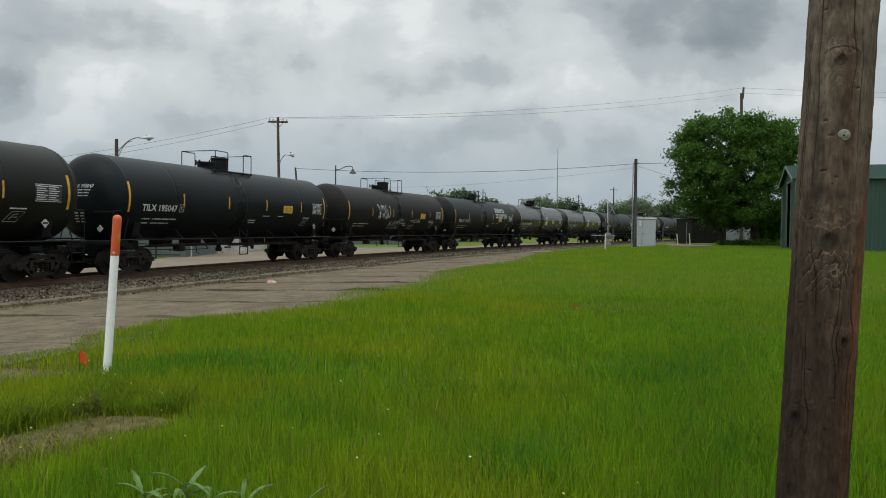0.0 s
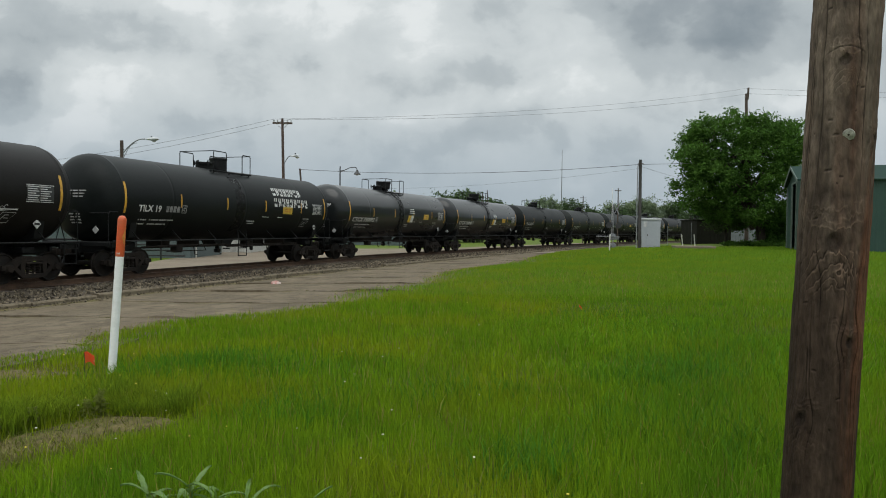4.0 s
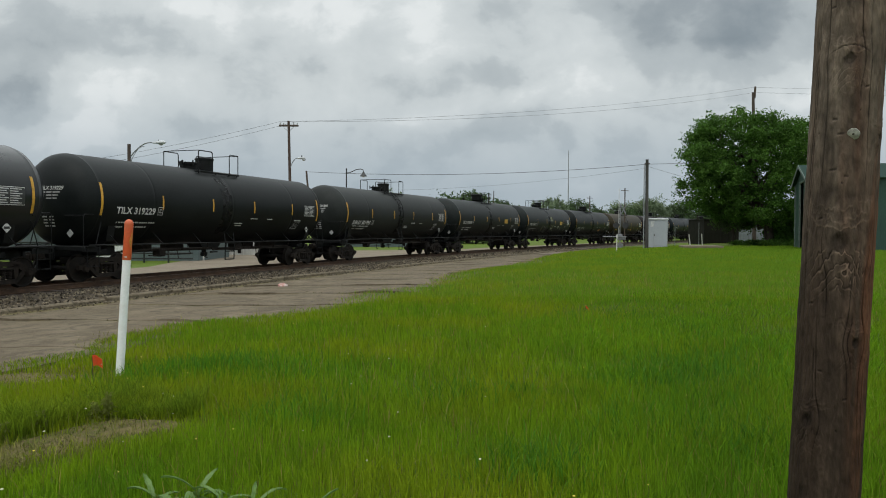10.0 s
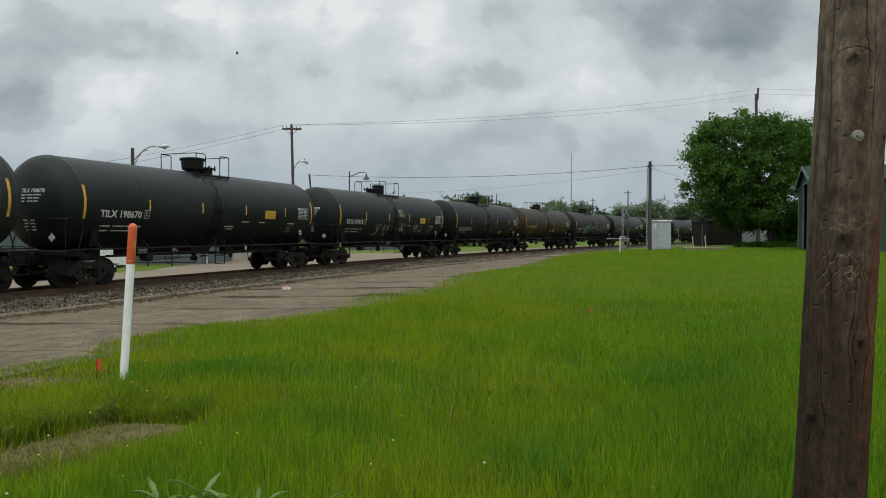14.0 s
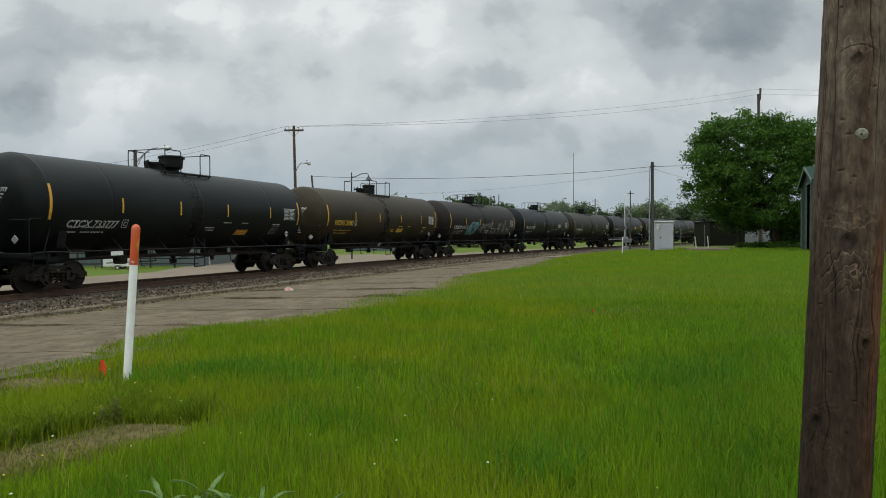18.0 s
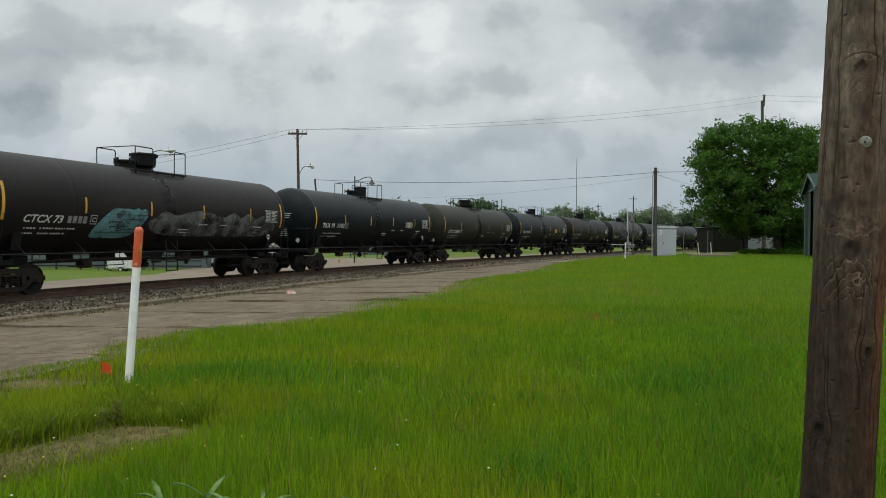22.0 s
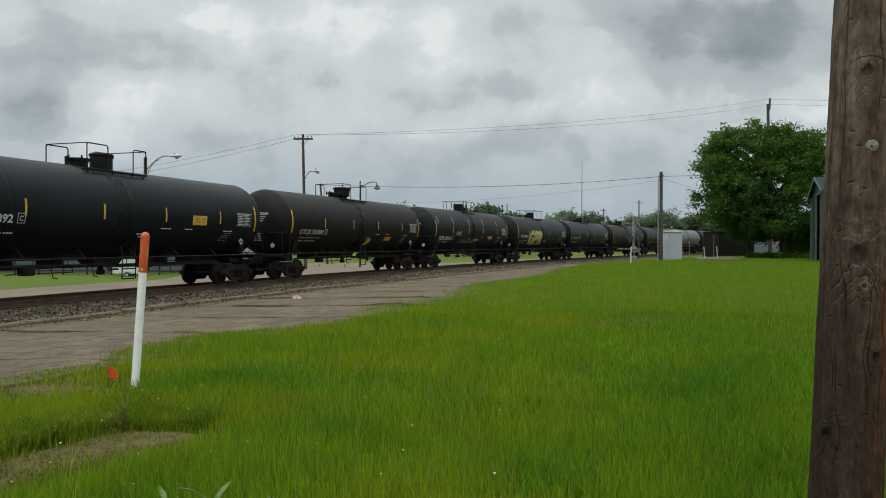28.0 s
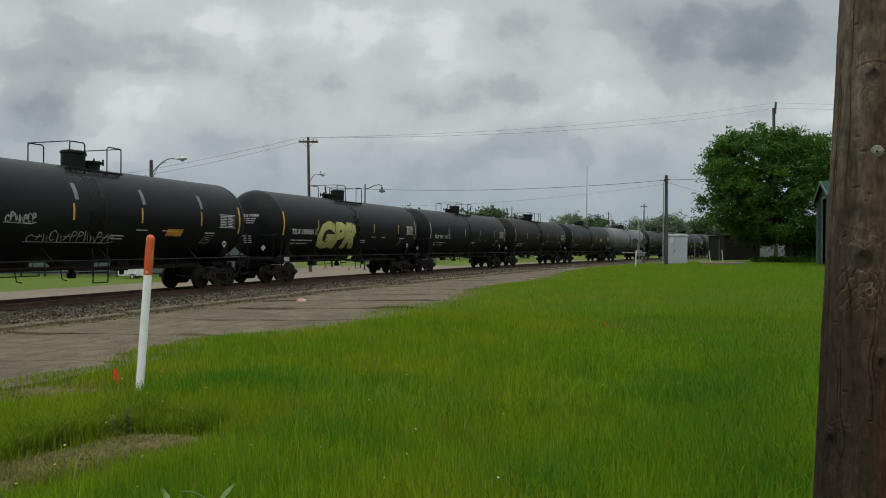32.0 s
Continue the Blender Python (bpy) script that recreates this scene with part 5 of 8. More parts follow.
def head_bars_shape():
    """Small writing in rows on the domed end that leads."""
    sh = Shape()
    rows = [(0.20 - a - ln, 0.20 - 0.10 * q, ln, 0.04) for q in range(3) for a, ln in ((0.0, 0.20 - 0.03 * q), (0.24, 0.22), (0.50, 0.26 - 0.05 * q))]
    rows += [(0.18 - 0.26 * c - 0.2, -0.60 - 0.10 * q, 0.20 - 0.04 * ((q + c) % 2), 0.045) for q in range(4) for c in range(2)]
    for y, z, ln, h in rows:
        n = len(sh.v)
        for i in range(5):
            sh.v += [on_head(y + ln * i / 4, z), on_head(y + ln * i / 4, z + h)]
        sh.f += [(n + 2 * i, n + 2 * i + 2, n + 2 * i + 3, n + 2 * i + 1) for i in range(4)]
    return sh


def head_text(text, parent):
    bm = lettering(text, 0.17, 0.15, 0.004)
    wide = max((v.co.x for v in bm.verts), default=1)
    for v in bm.verts:
        v.co = on_head(0.20 - v.co.x * 0.88 / wide, 0.30 + v.co.y)
    me = bpy.data.meshes.new("head_lettering")
    bm.to_mesh(me)
    bm.free()
    me.materials.append(WHITE)
    return part("head_lettering", me, None, parent)


BLUEBLACK = paint("blue_black_tank_paint", (0.0046, 0.0072, 0.0086), 0.42, spec=0.13)
OLIVEBLACK = paint("olive_black_tank_paint", (0.0095, 0.0110, 0.0082), 0.45, spec=0.14)
BROWNBLACK = paint("brown_black_tank_paint", (0.0088, 0.0078, 0.0068), 0.48, spec=0.14)
GLOSS = paint("glossy_black_tank_paint", (0.0095, 0.0112, 0.0115), 0.30, coat=0.5, vary=0.08)
MATT = paint("matt_black_tank_paint", (0.0060, 0.0078, 0.0076), 0.44, spec=0.14)
TEALBLACK = paint("greenish_black_tank_paint", (0.0082, 0.0112, 0.0106), 0.46)
GREYBLACK = paint("faded_black_tank_paint", (0.0145, 0.0168, 0.0155), 0.48)
OLIVE = paint("dusty_olive_tank_paint", (0.025, 0.0195, 0.0100), 0.52, tint=(0.042, 0.033, 0.017))
PURPLE = paint("purplish_brown_tank_paint", (0.0135, 0.0108, 0.0100), 0.50, spec=0.14)
KHAKI = paint("faded_khaki_tank_paint", (0.0195, 0.0192, 0.0135), 0.52)
SILVER = paint("pale_grey_tank_paint", (0.10, 0.107, 0.11), 0.40)

def sprayed(m, thin, scale=2.2):
    """Spray paint that lets the tank show through where it is thin."""
    nt = m.node_tree
    N, Lk = nt.nodes, nt.links
    n = N.new("ShaderNodeTexNoise")
    n.inputs["Scale"].default_value, n.inputs["Detail"].default_value = scale, 6
    Lk.new(N.new("ShaderNodeTexCoord").outputs["Object"], n.inputs["Vector"])
    r = N.new("ShaderNodeMapRange")
    r.inputs["From Min"].default_value, r.inputs["From Max"].default_value = thin - 0.12, thin + 0.12
    Lk.new(n.outputs["Fac"], r.inputs[0])
    t = N.new("ShaderNodeBsdfTransparent")
    mx = N.new("ShaderNodeMixShader")
    Lk.new(r.outputs[0], mx.inputs[0])
    Lk.new(t.outputs[0], mx.inputs[1])
    Lk.new(N["Principled BSDF"].outputs[0], mx.inputs[2])
    Lk.new(mx.outputs[0], N["Material Output"].inputs[0])
    return m


STAIN = sprayed(surface("spilt_oil", (0.0045, 0.0045, 0.0045), 0.45, 0, 0.2, 3, 20, 0.03, spec=0.25), 0.47, 1.3)
FIGURES = surface("blurred_figures_paint", (0.26, 0.26, 0.255), 0.7, 0, 0.3, 6, 20, 0.02)
PALELABEL = surface("pale_yellowish_label", (0.42, 0.41, 0.27), 0.6, 0, 0.3, 4, 20, 0.02, tint=(0.34, 0.35, 0.30))
TEAL = sprayed(surface("teal_spray_paint", (0.07, 0.19, 0.21), 0.6, 0, 0.4, 2.5, 20, 0.03, tint=(0.14, 0.27, 0.29)), 0.40)
GREYSPRAY = sprayed(surface("grey_spray_paint", (0.13, 0.13, 0.13), 0.65, 0, 0.45, 2.5, 14, 0.03, tint=(0.06, 0.06, 0.06)), 0.48, 1.6)
WHITESPRAY = sprayed(surface("white_spray_paint", (0.40, 0.40, 0.39), 0.7, 0, 0.3, 3, 20, 0.02, tint=(0.22, 0.22, 0.22)), 0.42, 4.0)
PALESPRAY_THIN = sprayed(surface("worn_yellow_spray_paint", (0.36, 0.35, 0.17), 0.7, 0, 0.3, 3, 20, 0.02, tint=(0.24, 0.26, 0.20)), 0.44, 5.0)
PALESPRAY = surface("pale_yellow_spray_paint", (0.50, 0.47, 0.17), 0.6, 0, 0.15, 3, 20, 0.02)

# place of each car's rear coupling along the track as the clock shows 13 s, then its look:
# paint, words, lettering colour, label's colour, extras
CARS = [
    (-120.3, OLIVEBLACK, "", "white", "", "dark olive-black"),
    (-103.2, BLUEBLACK, "TILX 195047", "white", "yellow", "blue-black"),
    (-86.1, BROWNBLACK, "", "white", "yellow", "brownish black"),
    (-68.9, MATT, "TILX 19####", "white", "yellow", "matt black"),
    (-51.8, GLOSS, "CTCX 730093", "white", "white yellow", "glossy black"),
    (-34.6, GLOSS, "CTCX 730092", "white", "white yellow", "glossy black"),
    (-17.4, MATT, "TILX 319229", "white", "", "matt black"),
    (0.07, GREYBLACK, "DBUX 301895", "white", "", "faded black"),
    (17.4, TEALBLACK, "TILX 198670", "white", "yellow", "faded greenish black"),
    (34.6, TEALBLACK, "TILX 195878", "white", "yellow", "matt black"),
    (51.85, MATT, "CTCX 733777", "white", "orange", "matt black"),
    (68.9, OLIVE, "WCHX 30081", "yellow", "yellow", "dusty olive-brown"),
    (86.1, PURPLE, "CTCX 73####", "white", "", "purplish brown"),
    (103.4, BLUEBLACK, "TILX 19##03", "white", "pale", "blue-black"),
    (120.5, KHAKI, "CTCX 208860", "white", "", "faded khaki"),
    (137.6, BLUEBLACK, "TILX 192892", "white", "yellow", "blue-black"),
    (154.7, BROWNBLACK, "CTCX 733080", "white", "orange", "brownish black"),
    (171.95, MATT, "TCBX 198134", "white", "orange", "matt black"),
    (189.4, MATT, "TILX 195065", "white", "", "matt black"),
    (206.1, BLUEBLACK, "TILX 204###", "white", "", "blue-black"),
    (223.3, BROWNBLACK, "", "white", "", "brownish black"),
    (240.5, MATT, "", "white", "yellow", "matt black"),
    (257.7, SILVER, "", "white", "", "pale grey"),
    (274.9, MATT, "", "white", "", "matt black"),
    (292.1, BLUEBLACK, "", "white", "", "blue-black"),
    (309.3, GREYBLACK, "", "white", "", "faded black"),
    (326.5, MATT, "", "white", "", "matt black"),
    (343.7, BROWNBLACK, "", "white", "", "brownish black"),
    (360.9, GREYBLACK, "", "white", "", "faded black"),
    (378.1, MATT, "", "white", "", "matt black"),
]
STRIPES = (-4.35, -1.40, 1.52, 4.70)
SHORT_WALKWAY = (8, 14, 17)
TRAIN = []


def build_car(k, rear, mat, words, ink, plates, colour):
    rng = random.Random(100 + k)
    extra = ""
    if k in (2, 9, 17):
        extra = ", with white graffiti"
    elif k == 12:
        extra = ", with teal and grey graffiti"
    elif k == 18:
        extra = ", with pale yellow graffiti letters"
    car = thing("tank_car", f"{colour} railway tank car{extra}", "tank car", group="tank cars of the train")
    tank = part("tank", shared(("tank", mat.name), lambda: tank_shape().mesh("tank", mat, 35)), None, car)
    st = lambda key, make, m=BLACK, name=None, parent=car, angle=40: part(name or key, shared((key, m.name), lambda: make().mesh(name or key, m, angle)), None, parent)
    for s in (-1, 1):
        st(f"end_frame{s}", lambda: end_frame_shape(s), BLACK, "end_frame")
        st(f"saddle{s}", lambda: saddle_shape(s), BLACK, "saddle")
        st(f"end_handrail{s}", lambda: end_hoop_shape(s), BLACK, "end_handrail")
        st(f"coupler{s}", lambda: coupler_shape(s), TRUCK, "coupler")
        st(f"air_hose{s}", lambda: hose_shape(s), BLACK, "air_hose")
        st(f"side_rail{s}", lambda: side_rail_shape(s), BLACK, "side_rail")
        for x0, x1 in ((-0.92 if k in SHORT_WALKWAY else -1.45, -0.32 if k in SHORT_WALKWAY else -0.55), (0.62, 1.25)):
            st(f"walkway_rail{s}{x0}", lambda: platform_rail_shape(s, x0, x1), BLACK, "walkway_rail")
        st(f"walkway_end_rail{s}{k in SHORT_WALKWAY}", lambda: end_rail_shape(-0.92 if k in SHORT_WALKWAY and s < 0 else 1.35 * s - 0.10), BLACK, "walkway_end_rail")
    st(f"walkway{k in SHORT_WALKWAY}", lambda: walkway_shape(-0.92 if k in SHORT_WALKWAY else -1.45), BLACK, "walkway")
    if k in (4, 5, 8, 10, 12, 14, 16, 20):
        st("broad_valve_housing", broad_housing_shape, BLACK, "valve_housing")
    else:
        st("valve_housing", housing_shape)
    lid = st("manway", manway_shape)
    lid.matrix_basis = pose(0.78 if k in SHORT_WALKWAY else -0.95, 0, 0)
    for i in range(6):
        a = i * 1.047
        part("eyebolt", shared(("eyebolt",), lambda: Shape().lathe([(0.12, 0.03), (0.33, 0.03)], 6, "Z").mesh("eyebolt", BLACK)), None, lid, at=pose(0.40 * math.cos(a), 0.40 * math.sin(a), AXIS + R))
    if k not in SHORT_WALKWAY:
        st("vent_pipe", lambda: bars(Shape(), [(-1.45, 0, AXIS + R - 0.05), (-1.45, 0, AXIS + R + 0.24), (-1.38, 0, AXIS + R + 0.28)], 0.05, 8))
    st("bottom_outlet", outlet_shape)
    st("brake_gear", brake_gear_shape, TRUCK)
    if k in (4, 5, 7, 20, 21):
        st("ladder_step", ladder_step_shape, BLACK, "step")
    else:
        st("step", step_shape)
    if k in (4, 5, 7, 20, 21):
        st("ladder", ladder_shape, BLACK)
    # trucks and wheels
    for s in (-1, 1):
        truck = part("truck", shared(("truck",), lambda: bolster_shape().mesh("truck", TRUCK)), None, car, at=pose(s * TRUCKS, 0, 0))
        for y in (-1, 1):
            part("side_frame", shared(("side_frame",), lambda: side_frame_shape().mesh("side_frame", TRUCK, 30)), None, truck, at=pose(0, y * 0.98, 0))
            part("spring_nest", shared(("spring_nest",), lambda: spring_shape().mesh("spring_nest", TRUCK)), None, truck, at=pose(0, y * 0.98, 0))
        for x in (-0.889, 0.889):
            w = part("wheelset", shared(("wheelset",), lambda: wheelset_shape().mesh("wheelset", WHEEL, 35)), None, truck, at=pose(x, 0, WHEEL_R))
            WHEELS.append((k, w, x))
    # markings
    inkmat = {"white": WHITE if k not in (10, 16) else DIMWHITE, "yellow": SIGN_YELLOW}[ink]
    for i, x in enumerate(STRIPES):
        part("reflector", shared(("ref", i, k == 19, k == 8), lambda: stripe_shape((x,), 0.20 if k == 8 else 0.25, 0.0).mesh("reflector", DIMWHITE if k == 19 else YELLOW)), None, tank)
    for i, x in enumerate((-7.28, 7.16)):
        part("end_reflector", shared(("eref", i, k == 19), lambda: stripe_shape((x,), 0.55, 0.02, 0.10).mesh("end_reflector", DIMWHITE if k == 19 else YELLOW)), None, tank)
    if k == 17:
        for x in (-6.75, -4.15, -1.15, 1.75, 4.85):
            part("old_tape", stripe_shape((x - 0.1,), 0.28, 0.66, 0.16), GREYTAPE, tank, "grey strip of old tape")
    block = part("data_block", shared(("data",), lambda: patch(Shape(), 5.84, 6.86, -0.30, 0.22).mesh("data_block", DATABLACK)), None, tank, "dark panel of small data lettering")
    rows = [(5.88 + 0.46 * c, 0.150 - 0.066 * r, (0.42, 0.34, 0.40, 0.28)[(r + 2 * c) % 4], 0.026) for r in range(7) for c in range(2)]
    rows += [(5.84, -0.30, 1.02, 0.018), (5.84, 0.205, 1.02, 0.018), (5.84, -0.30, 0.018, 0.52), (6.842, -0.30, 0.018, 0.52)]
    tagged(part("data_writing", shared(("datarows",), lambda: bars_shape(rows, 0.010).mesh("data_writing", WHITE)), None, block, "rows of small unreadable white figures"), kind="stuff")
    part("spill_stain", shared(("stain",), lambda: patch(Shape(), -0.78, -0.12, -1.30, 1.38, 0.0, 4, 16, 0.004).mesh("spill_stain", STAIN)), None, tank, "dark stain of spilt oil under the walkway")
    low = [(-6.5 + 0.11 * i + (0.12 if i > 3 else 0), z - 0.02 * (ink == "yellow"), 0.085 if (i * 7 + int(z * 50)) % 4 else 0.05, 0.055) for z in (-0.80, -0.98) for i in range(16 if z > -0.9 else 13)]
    low += [(1.3, -0.52, 0.55, 0.03), (2.6, -0.52, 0.45, 0.03), (5.0, -0.56, 0.6, 0.04),
           (0.2, -0.75, 0.6, 0.04), (0.3, -0.86, 0.5, 0.04)]
    tagged(part("small_writing", shared(("small", inkmat.name), lambda: bars_shape(low).mesh("small_writing", inkmat)), None, tank, "rows of small unreadable writing"), kind="stuff")
    tagged(part("head_writing", shared(("headw",), lambda: head_bars_shape().mesh("head_writing", DIMWHITE)), None, tank, "rows of small unreadable writing"), kind="stuff")
    part("stencil_frame", shared(("stencil",), lambda: stencil_shape().mesh("stencil_frame", DIMWHITE)), None, tank)
    card = part("placard", shared(("plac",), lambda: placard_shape(6.45, -0.98, 0.15).mesh("placard", WHITE)), None, car, "white diamond hazard placard")
    part("placard_band", shared(("placband",), lambda: Shape().box((6.45, on_tank(6.45, -0.98, 0.05)[1] - 0.023, on_tank(6.45, -0.98, 0.05)[2]), (0.20, 0.004, 0.07)).mesh("placard_band", DARKTEXT)), None, card, "dark band across the placard")
    part("end_placard", shared(("plac2",), lambda: Shape().box((-7.98, -0.9, 1.62), (0.02, 0.19, 0.19), pose(0, 0, 0, 45)).mesh("end_placard", DIMWHITE)), None, car, "white diamond hazard placard")
    if words and "#" not in words:
        head_text(words, tank)
    if words:
        size, wide = (0.33, 1.07) if ink == "white" else (0.40, 0.86)
        x0 = -6.62
        if k in (4, 5):
            size, wide, x0 = 0.35, 1.30, -6.95
        lean = 0.25 if words.startswith(("W", "C", "D")) else 0.0
        base = {7: -0.66, 10: -0.76, 11: -0.50, 17: -0.74}.get(k, -0.45 if words[0] == "T" else -0.58)
        head, _, tail = words.partition("#")
        last = tank_text("lettering", head, x0, base, size, inkmat, tank, wide, lean, 0.008)
        if tail or words.endswith("#"):
            gone, step = words.count("#"), 0.232 * wide / 1.23
            x = x0 + (1.19 if head[:4] == "TILX" else 1.38) * wide / 1.23 + step * (len(head) - 5)
            last = part("lettering_bar", bars_shape([(x + step * i, base, step * 0.75, 0.23) for i in range(gone)], 0.009), FIGURES, tank, "blocks of unreadable figures")
            if tail.strip("#"):
                last = tank_text("lettering", tail.strip("#"), x + step * gone, base, size, inkmat, tank, wide, lean, 0.008)
        x = round(max(v.co.x for v in last.data.vertices) + 0.14, 3)
        part("class_mark", shared(("class", x, base), lambda: bars_shape([(x, base - 0.02, 0.26, 0.022), (x, base + 0.26, 0.26, 0.022), (x, base - 0.02, 0.022, 0.30), (x + 0.24, base - 0.02, 0.022, 0.30), (x + 0.075, base + 0.06, 0.12, 0.028), (x + 0.075, base + 0.17, 0.12, 0.028), (x + 0.075, base + 0.06, 0.028, 0.13)]).mesh("class_mark", DIMWHITE)), None, tank)
    if "yellow" in plates:
        x = {4: 3.2, 5: 3.2, 9: 3.25, 11: 1.15}.get(k, 3.0)
        m = SIGN_YELLOW
        lo, hi = (-0.33, 0.03) if k != 11 else (-0.90, -0.64)
        p = part("yellow_label", patch(Shape(), x, x + 0.85, lo, hi, 0.12 if k in (4, 5) else 0.0), m, tank, "yellow rectangular label")
        part("label_writing", bars_shape([(x + 0.15, lo + (hi - lo) * 0.55, 0.55, 0.05), (x + 0.15, lo + (hi - lo) * 0.28, 0.5, 0.05)], 0.012), ORANGE, p)
    if "white" in plates:
        p = part("two_tone_label", patch(Shape(), 0.55, 1.0, -0.55, -0.08, 0.35), SIGN_YELLOW, tank, "slanting yellow and white label")
        part("label_half", patch(Shape(), 1.0, 1.4, -0.55, -0.08, 0.35), WHITE, p)
        part("small_writing", bars_shape([(0.9, 0.30, 0.7, 0.05), (0.9, 0.18, 0.75, 0.05), (0.9, 0.06, 0.75, 0.05)]), WHITE, tank)
    if "orange" in plates:
        x, lo = {10: (2.3, -1.08), 16: (2.5, -0.90), 17: (2.8, -0.70)}[k]
        p = part("orange_label", patch(Shape(), x, x + 0.85, lo, lo + 0.27, 0.3), ORANGE, tank, "slanting orange label")
        part("label_writing", bars_shape([(x + 0.2, lo + 0.16, 0.5, 0.04), (x + 0.16, lo + 0.08, 0.45, 0.03)], 0.012), SIGN_YELLOW, p)
    if k == 16:
        part("yellow_label", patch(Shape(), 0.30, 0.75, -1.25, -0.80, 0.55), SIGN_YELLOW, tank, "slanting yellow label")
    if "pale" in plates:
        part("pale_label", patch(Shape(), 3.25, 4.35, -0.34, 0.04), GREYTAPE, tank, "grey framed label with a pale middle")
        part("label_middle", patch(Shape(), 3.58, 4.02, -0.32, 0.02, 0, 1, None, 0.010), PALELABEL, tank)
        part("label_writing", bars_shape([(3.30, -0.08, 0.25, 0.05), (3.30, -0.20, 0.22, 0.05), (4.05, -0.08, 0.25, 0.05), (4.05, -0.20, 0.25, 0.05)], 0.012), DIMWHITE, tank)
    if k == 3:
        blocks = []
        for row, (x0, n, w) in enumerate(((2.25, 8, 0.27), (2.25, 9, 0.29))):
            z = 0.52 - row * 0.52
            for i in range(n):
                x = x0 + i * w * 1.22
                blocks += [(x, z, 0.09, 0.40), (x + 0.14, z + (i % 3) * 0.06, 0.09, 0.40 - (i % 3) * 0.06), (x, z + 0.16 * (i % 2), 0.22, 0.09)]
        part("sign_blocks", bars_shape(blocks, 0.010), WHITE, tank, "two rows of large white block shapes")
    # graffiti
    if k == 2:
        part("graffiti", scribble(rng, -3.7, -1.9, -0.45, 0.50, 5, 0.10), WHITESPRAY, tank, "white spray-paint loops")
        part("graffiti", scribble(rng, -1.95, -0.25, -1.20, -0.50, 7, 0.030, 0.016), DIMWHITE, tank, "thin white spray-paint loops")
        part("graffiti", tag_writing(rng, -0.50, 0.40, -0.70, -0.32, 6, 0.030), DIMWHITE, tank, "thin white scribble")
        part("graffiti", tag_writing(rng, 1.50, 3.10, -0.60, -0.33, 9, 0.030), DIMWHITE, tank, "thin white scribble")
        part("graffiti", tag_writing(rng, 1.15, 2.10, -1.10, -0.75, 6, 0.028), DIMWHITE, tank, "thin white scribble")
        part("graffiti", tag_writing(rng, 4.55, 5.25, -0.58, -0.42, 5, 0.022), DIMWHITE, tank, "thin white scribble")
    if k == 9:
        part("graffiti", tag_writing(rng, -3.95, -3.45, -1.10, -0.80, 5, 0.028), GREYSPRAY, tank, "faint grey scribble")
        part("graffiti", tag_writing(rng, -3.05, -2.45, -1.22, -0.50, 7, 0.050), PALESPRAY_THIN, tank, "worn yellowish spray-paint letters")
        part("graffiti", tag_writing(rng, -2.15, -1.30, -1.25, -0.45, 9, 0.034), WHITESPRAY, tank, "white spiky spray-paint letters")
        part("graffiti", tag_writing(rng, 0.35, 0.95, -0.85, -0.30, 6, 0.05), PALESPRAY_THIN, tank, "pale yellow scribble")
        part("graffiti", tag_writing(rng, 1.00, 1.40, -1.05, -0.85, 4, 0.03), WHITESPRAY, tank, "small white scribble")
        part("graffiti", tag_writing(rng, 2.35, 3.75, -0.92, -0.45, 9, 0.040), WHITESPRAY, tank, "row of white spray-paint letters")
        part("pale_patch", patch(Shape(), 0.0, 0.78, 0.05, 0.52, -0.12), sprayed(surface("faded_patch", (0.17, 0.18, 0.10), 0.7, 0, 0.4, 3, 20, 0.02), 0.40, 5.0), tank, "faded yellowish patch")
    if k == 12:
        part("graffiti_ground", spray_cloud(-4.2, -2.15, -1.12, 0.0, 3.0, 0.06, 0.75), TEAL, tank, "teal spray-paint field")
        part("graffiti_letters", block_marks(-3.75, -2.05, -0.88, -0.24, 0.75), DARKTEXT, tank, "dark angular strokes")
        part("graffiti_band", spray_cloud(-1.5, 6.75, -1.02, 0.02, 5.0, 0.20), GREYSPRAY, tank, "smoky grey spray-paint band")
        part("graffiti_waves", wave_strokes(rng, -1.2, 6.5, -0.98, -0.02, 16), DARKTEXT, tank, "dark wavy strokes")
    if k == 17:
        part("graffiti", tag_writing(rng, -3.75, -2.75, -0.40, -0.10, 7, 0.06), WHITESPRAY, tank, "white scribble")
        part("graffiti", tag_writing(rng, -2.9, 0.4, -1.00, -0.62, 13, 0.040), DIMWHITE, tank, "long thin white scribble")
    if k == 18:
        tank_text("graffiti_letters", "GPR", -4.30, -1.15, 1.85, PALESPRAY, tank, 1.12, 0.02, 0.12, 0.014)
        part("graffiti_cuts", bars_shape([(-3.70, -0.35, 0.40, 0.06), (-2.62, -0.95, 0.06, 0.45), (-1.30, -0.95, 0.06, 0.45)], 0.018), DARKTEXT, tank, "dark strokes inside the letters")
    return car


WHEELS = []
for k, (rear, *look_of) in enumerate(CARS):
    TRAIN.append((rear, build_car(k, rear, *look_of)))


def travelled(t):
    """How far the train has gone at t seconds, from its place at 13 s."""
    d = (t - 13) / 10
    return 10 * (8.9329 * d + 0.07106 * d * d - 0.02538 * d ** 3)


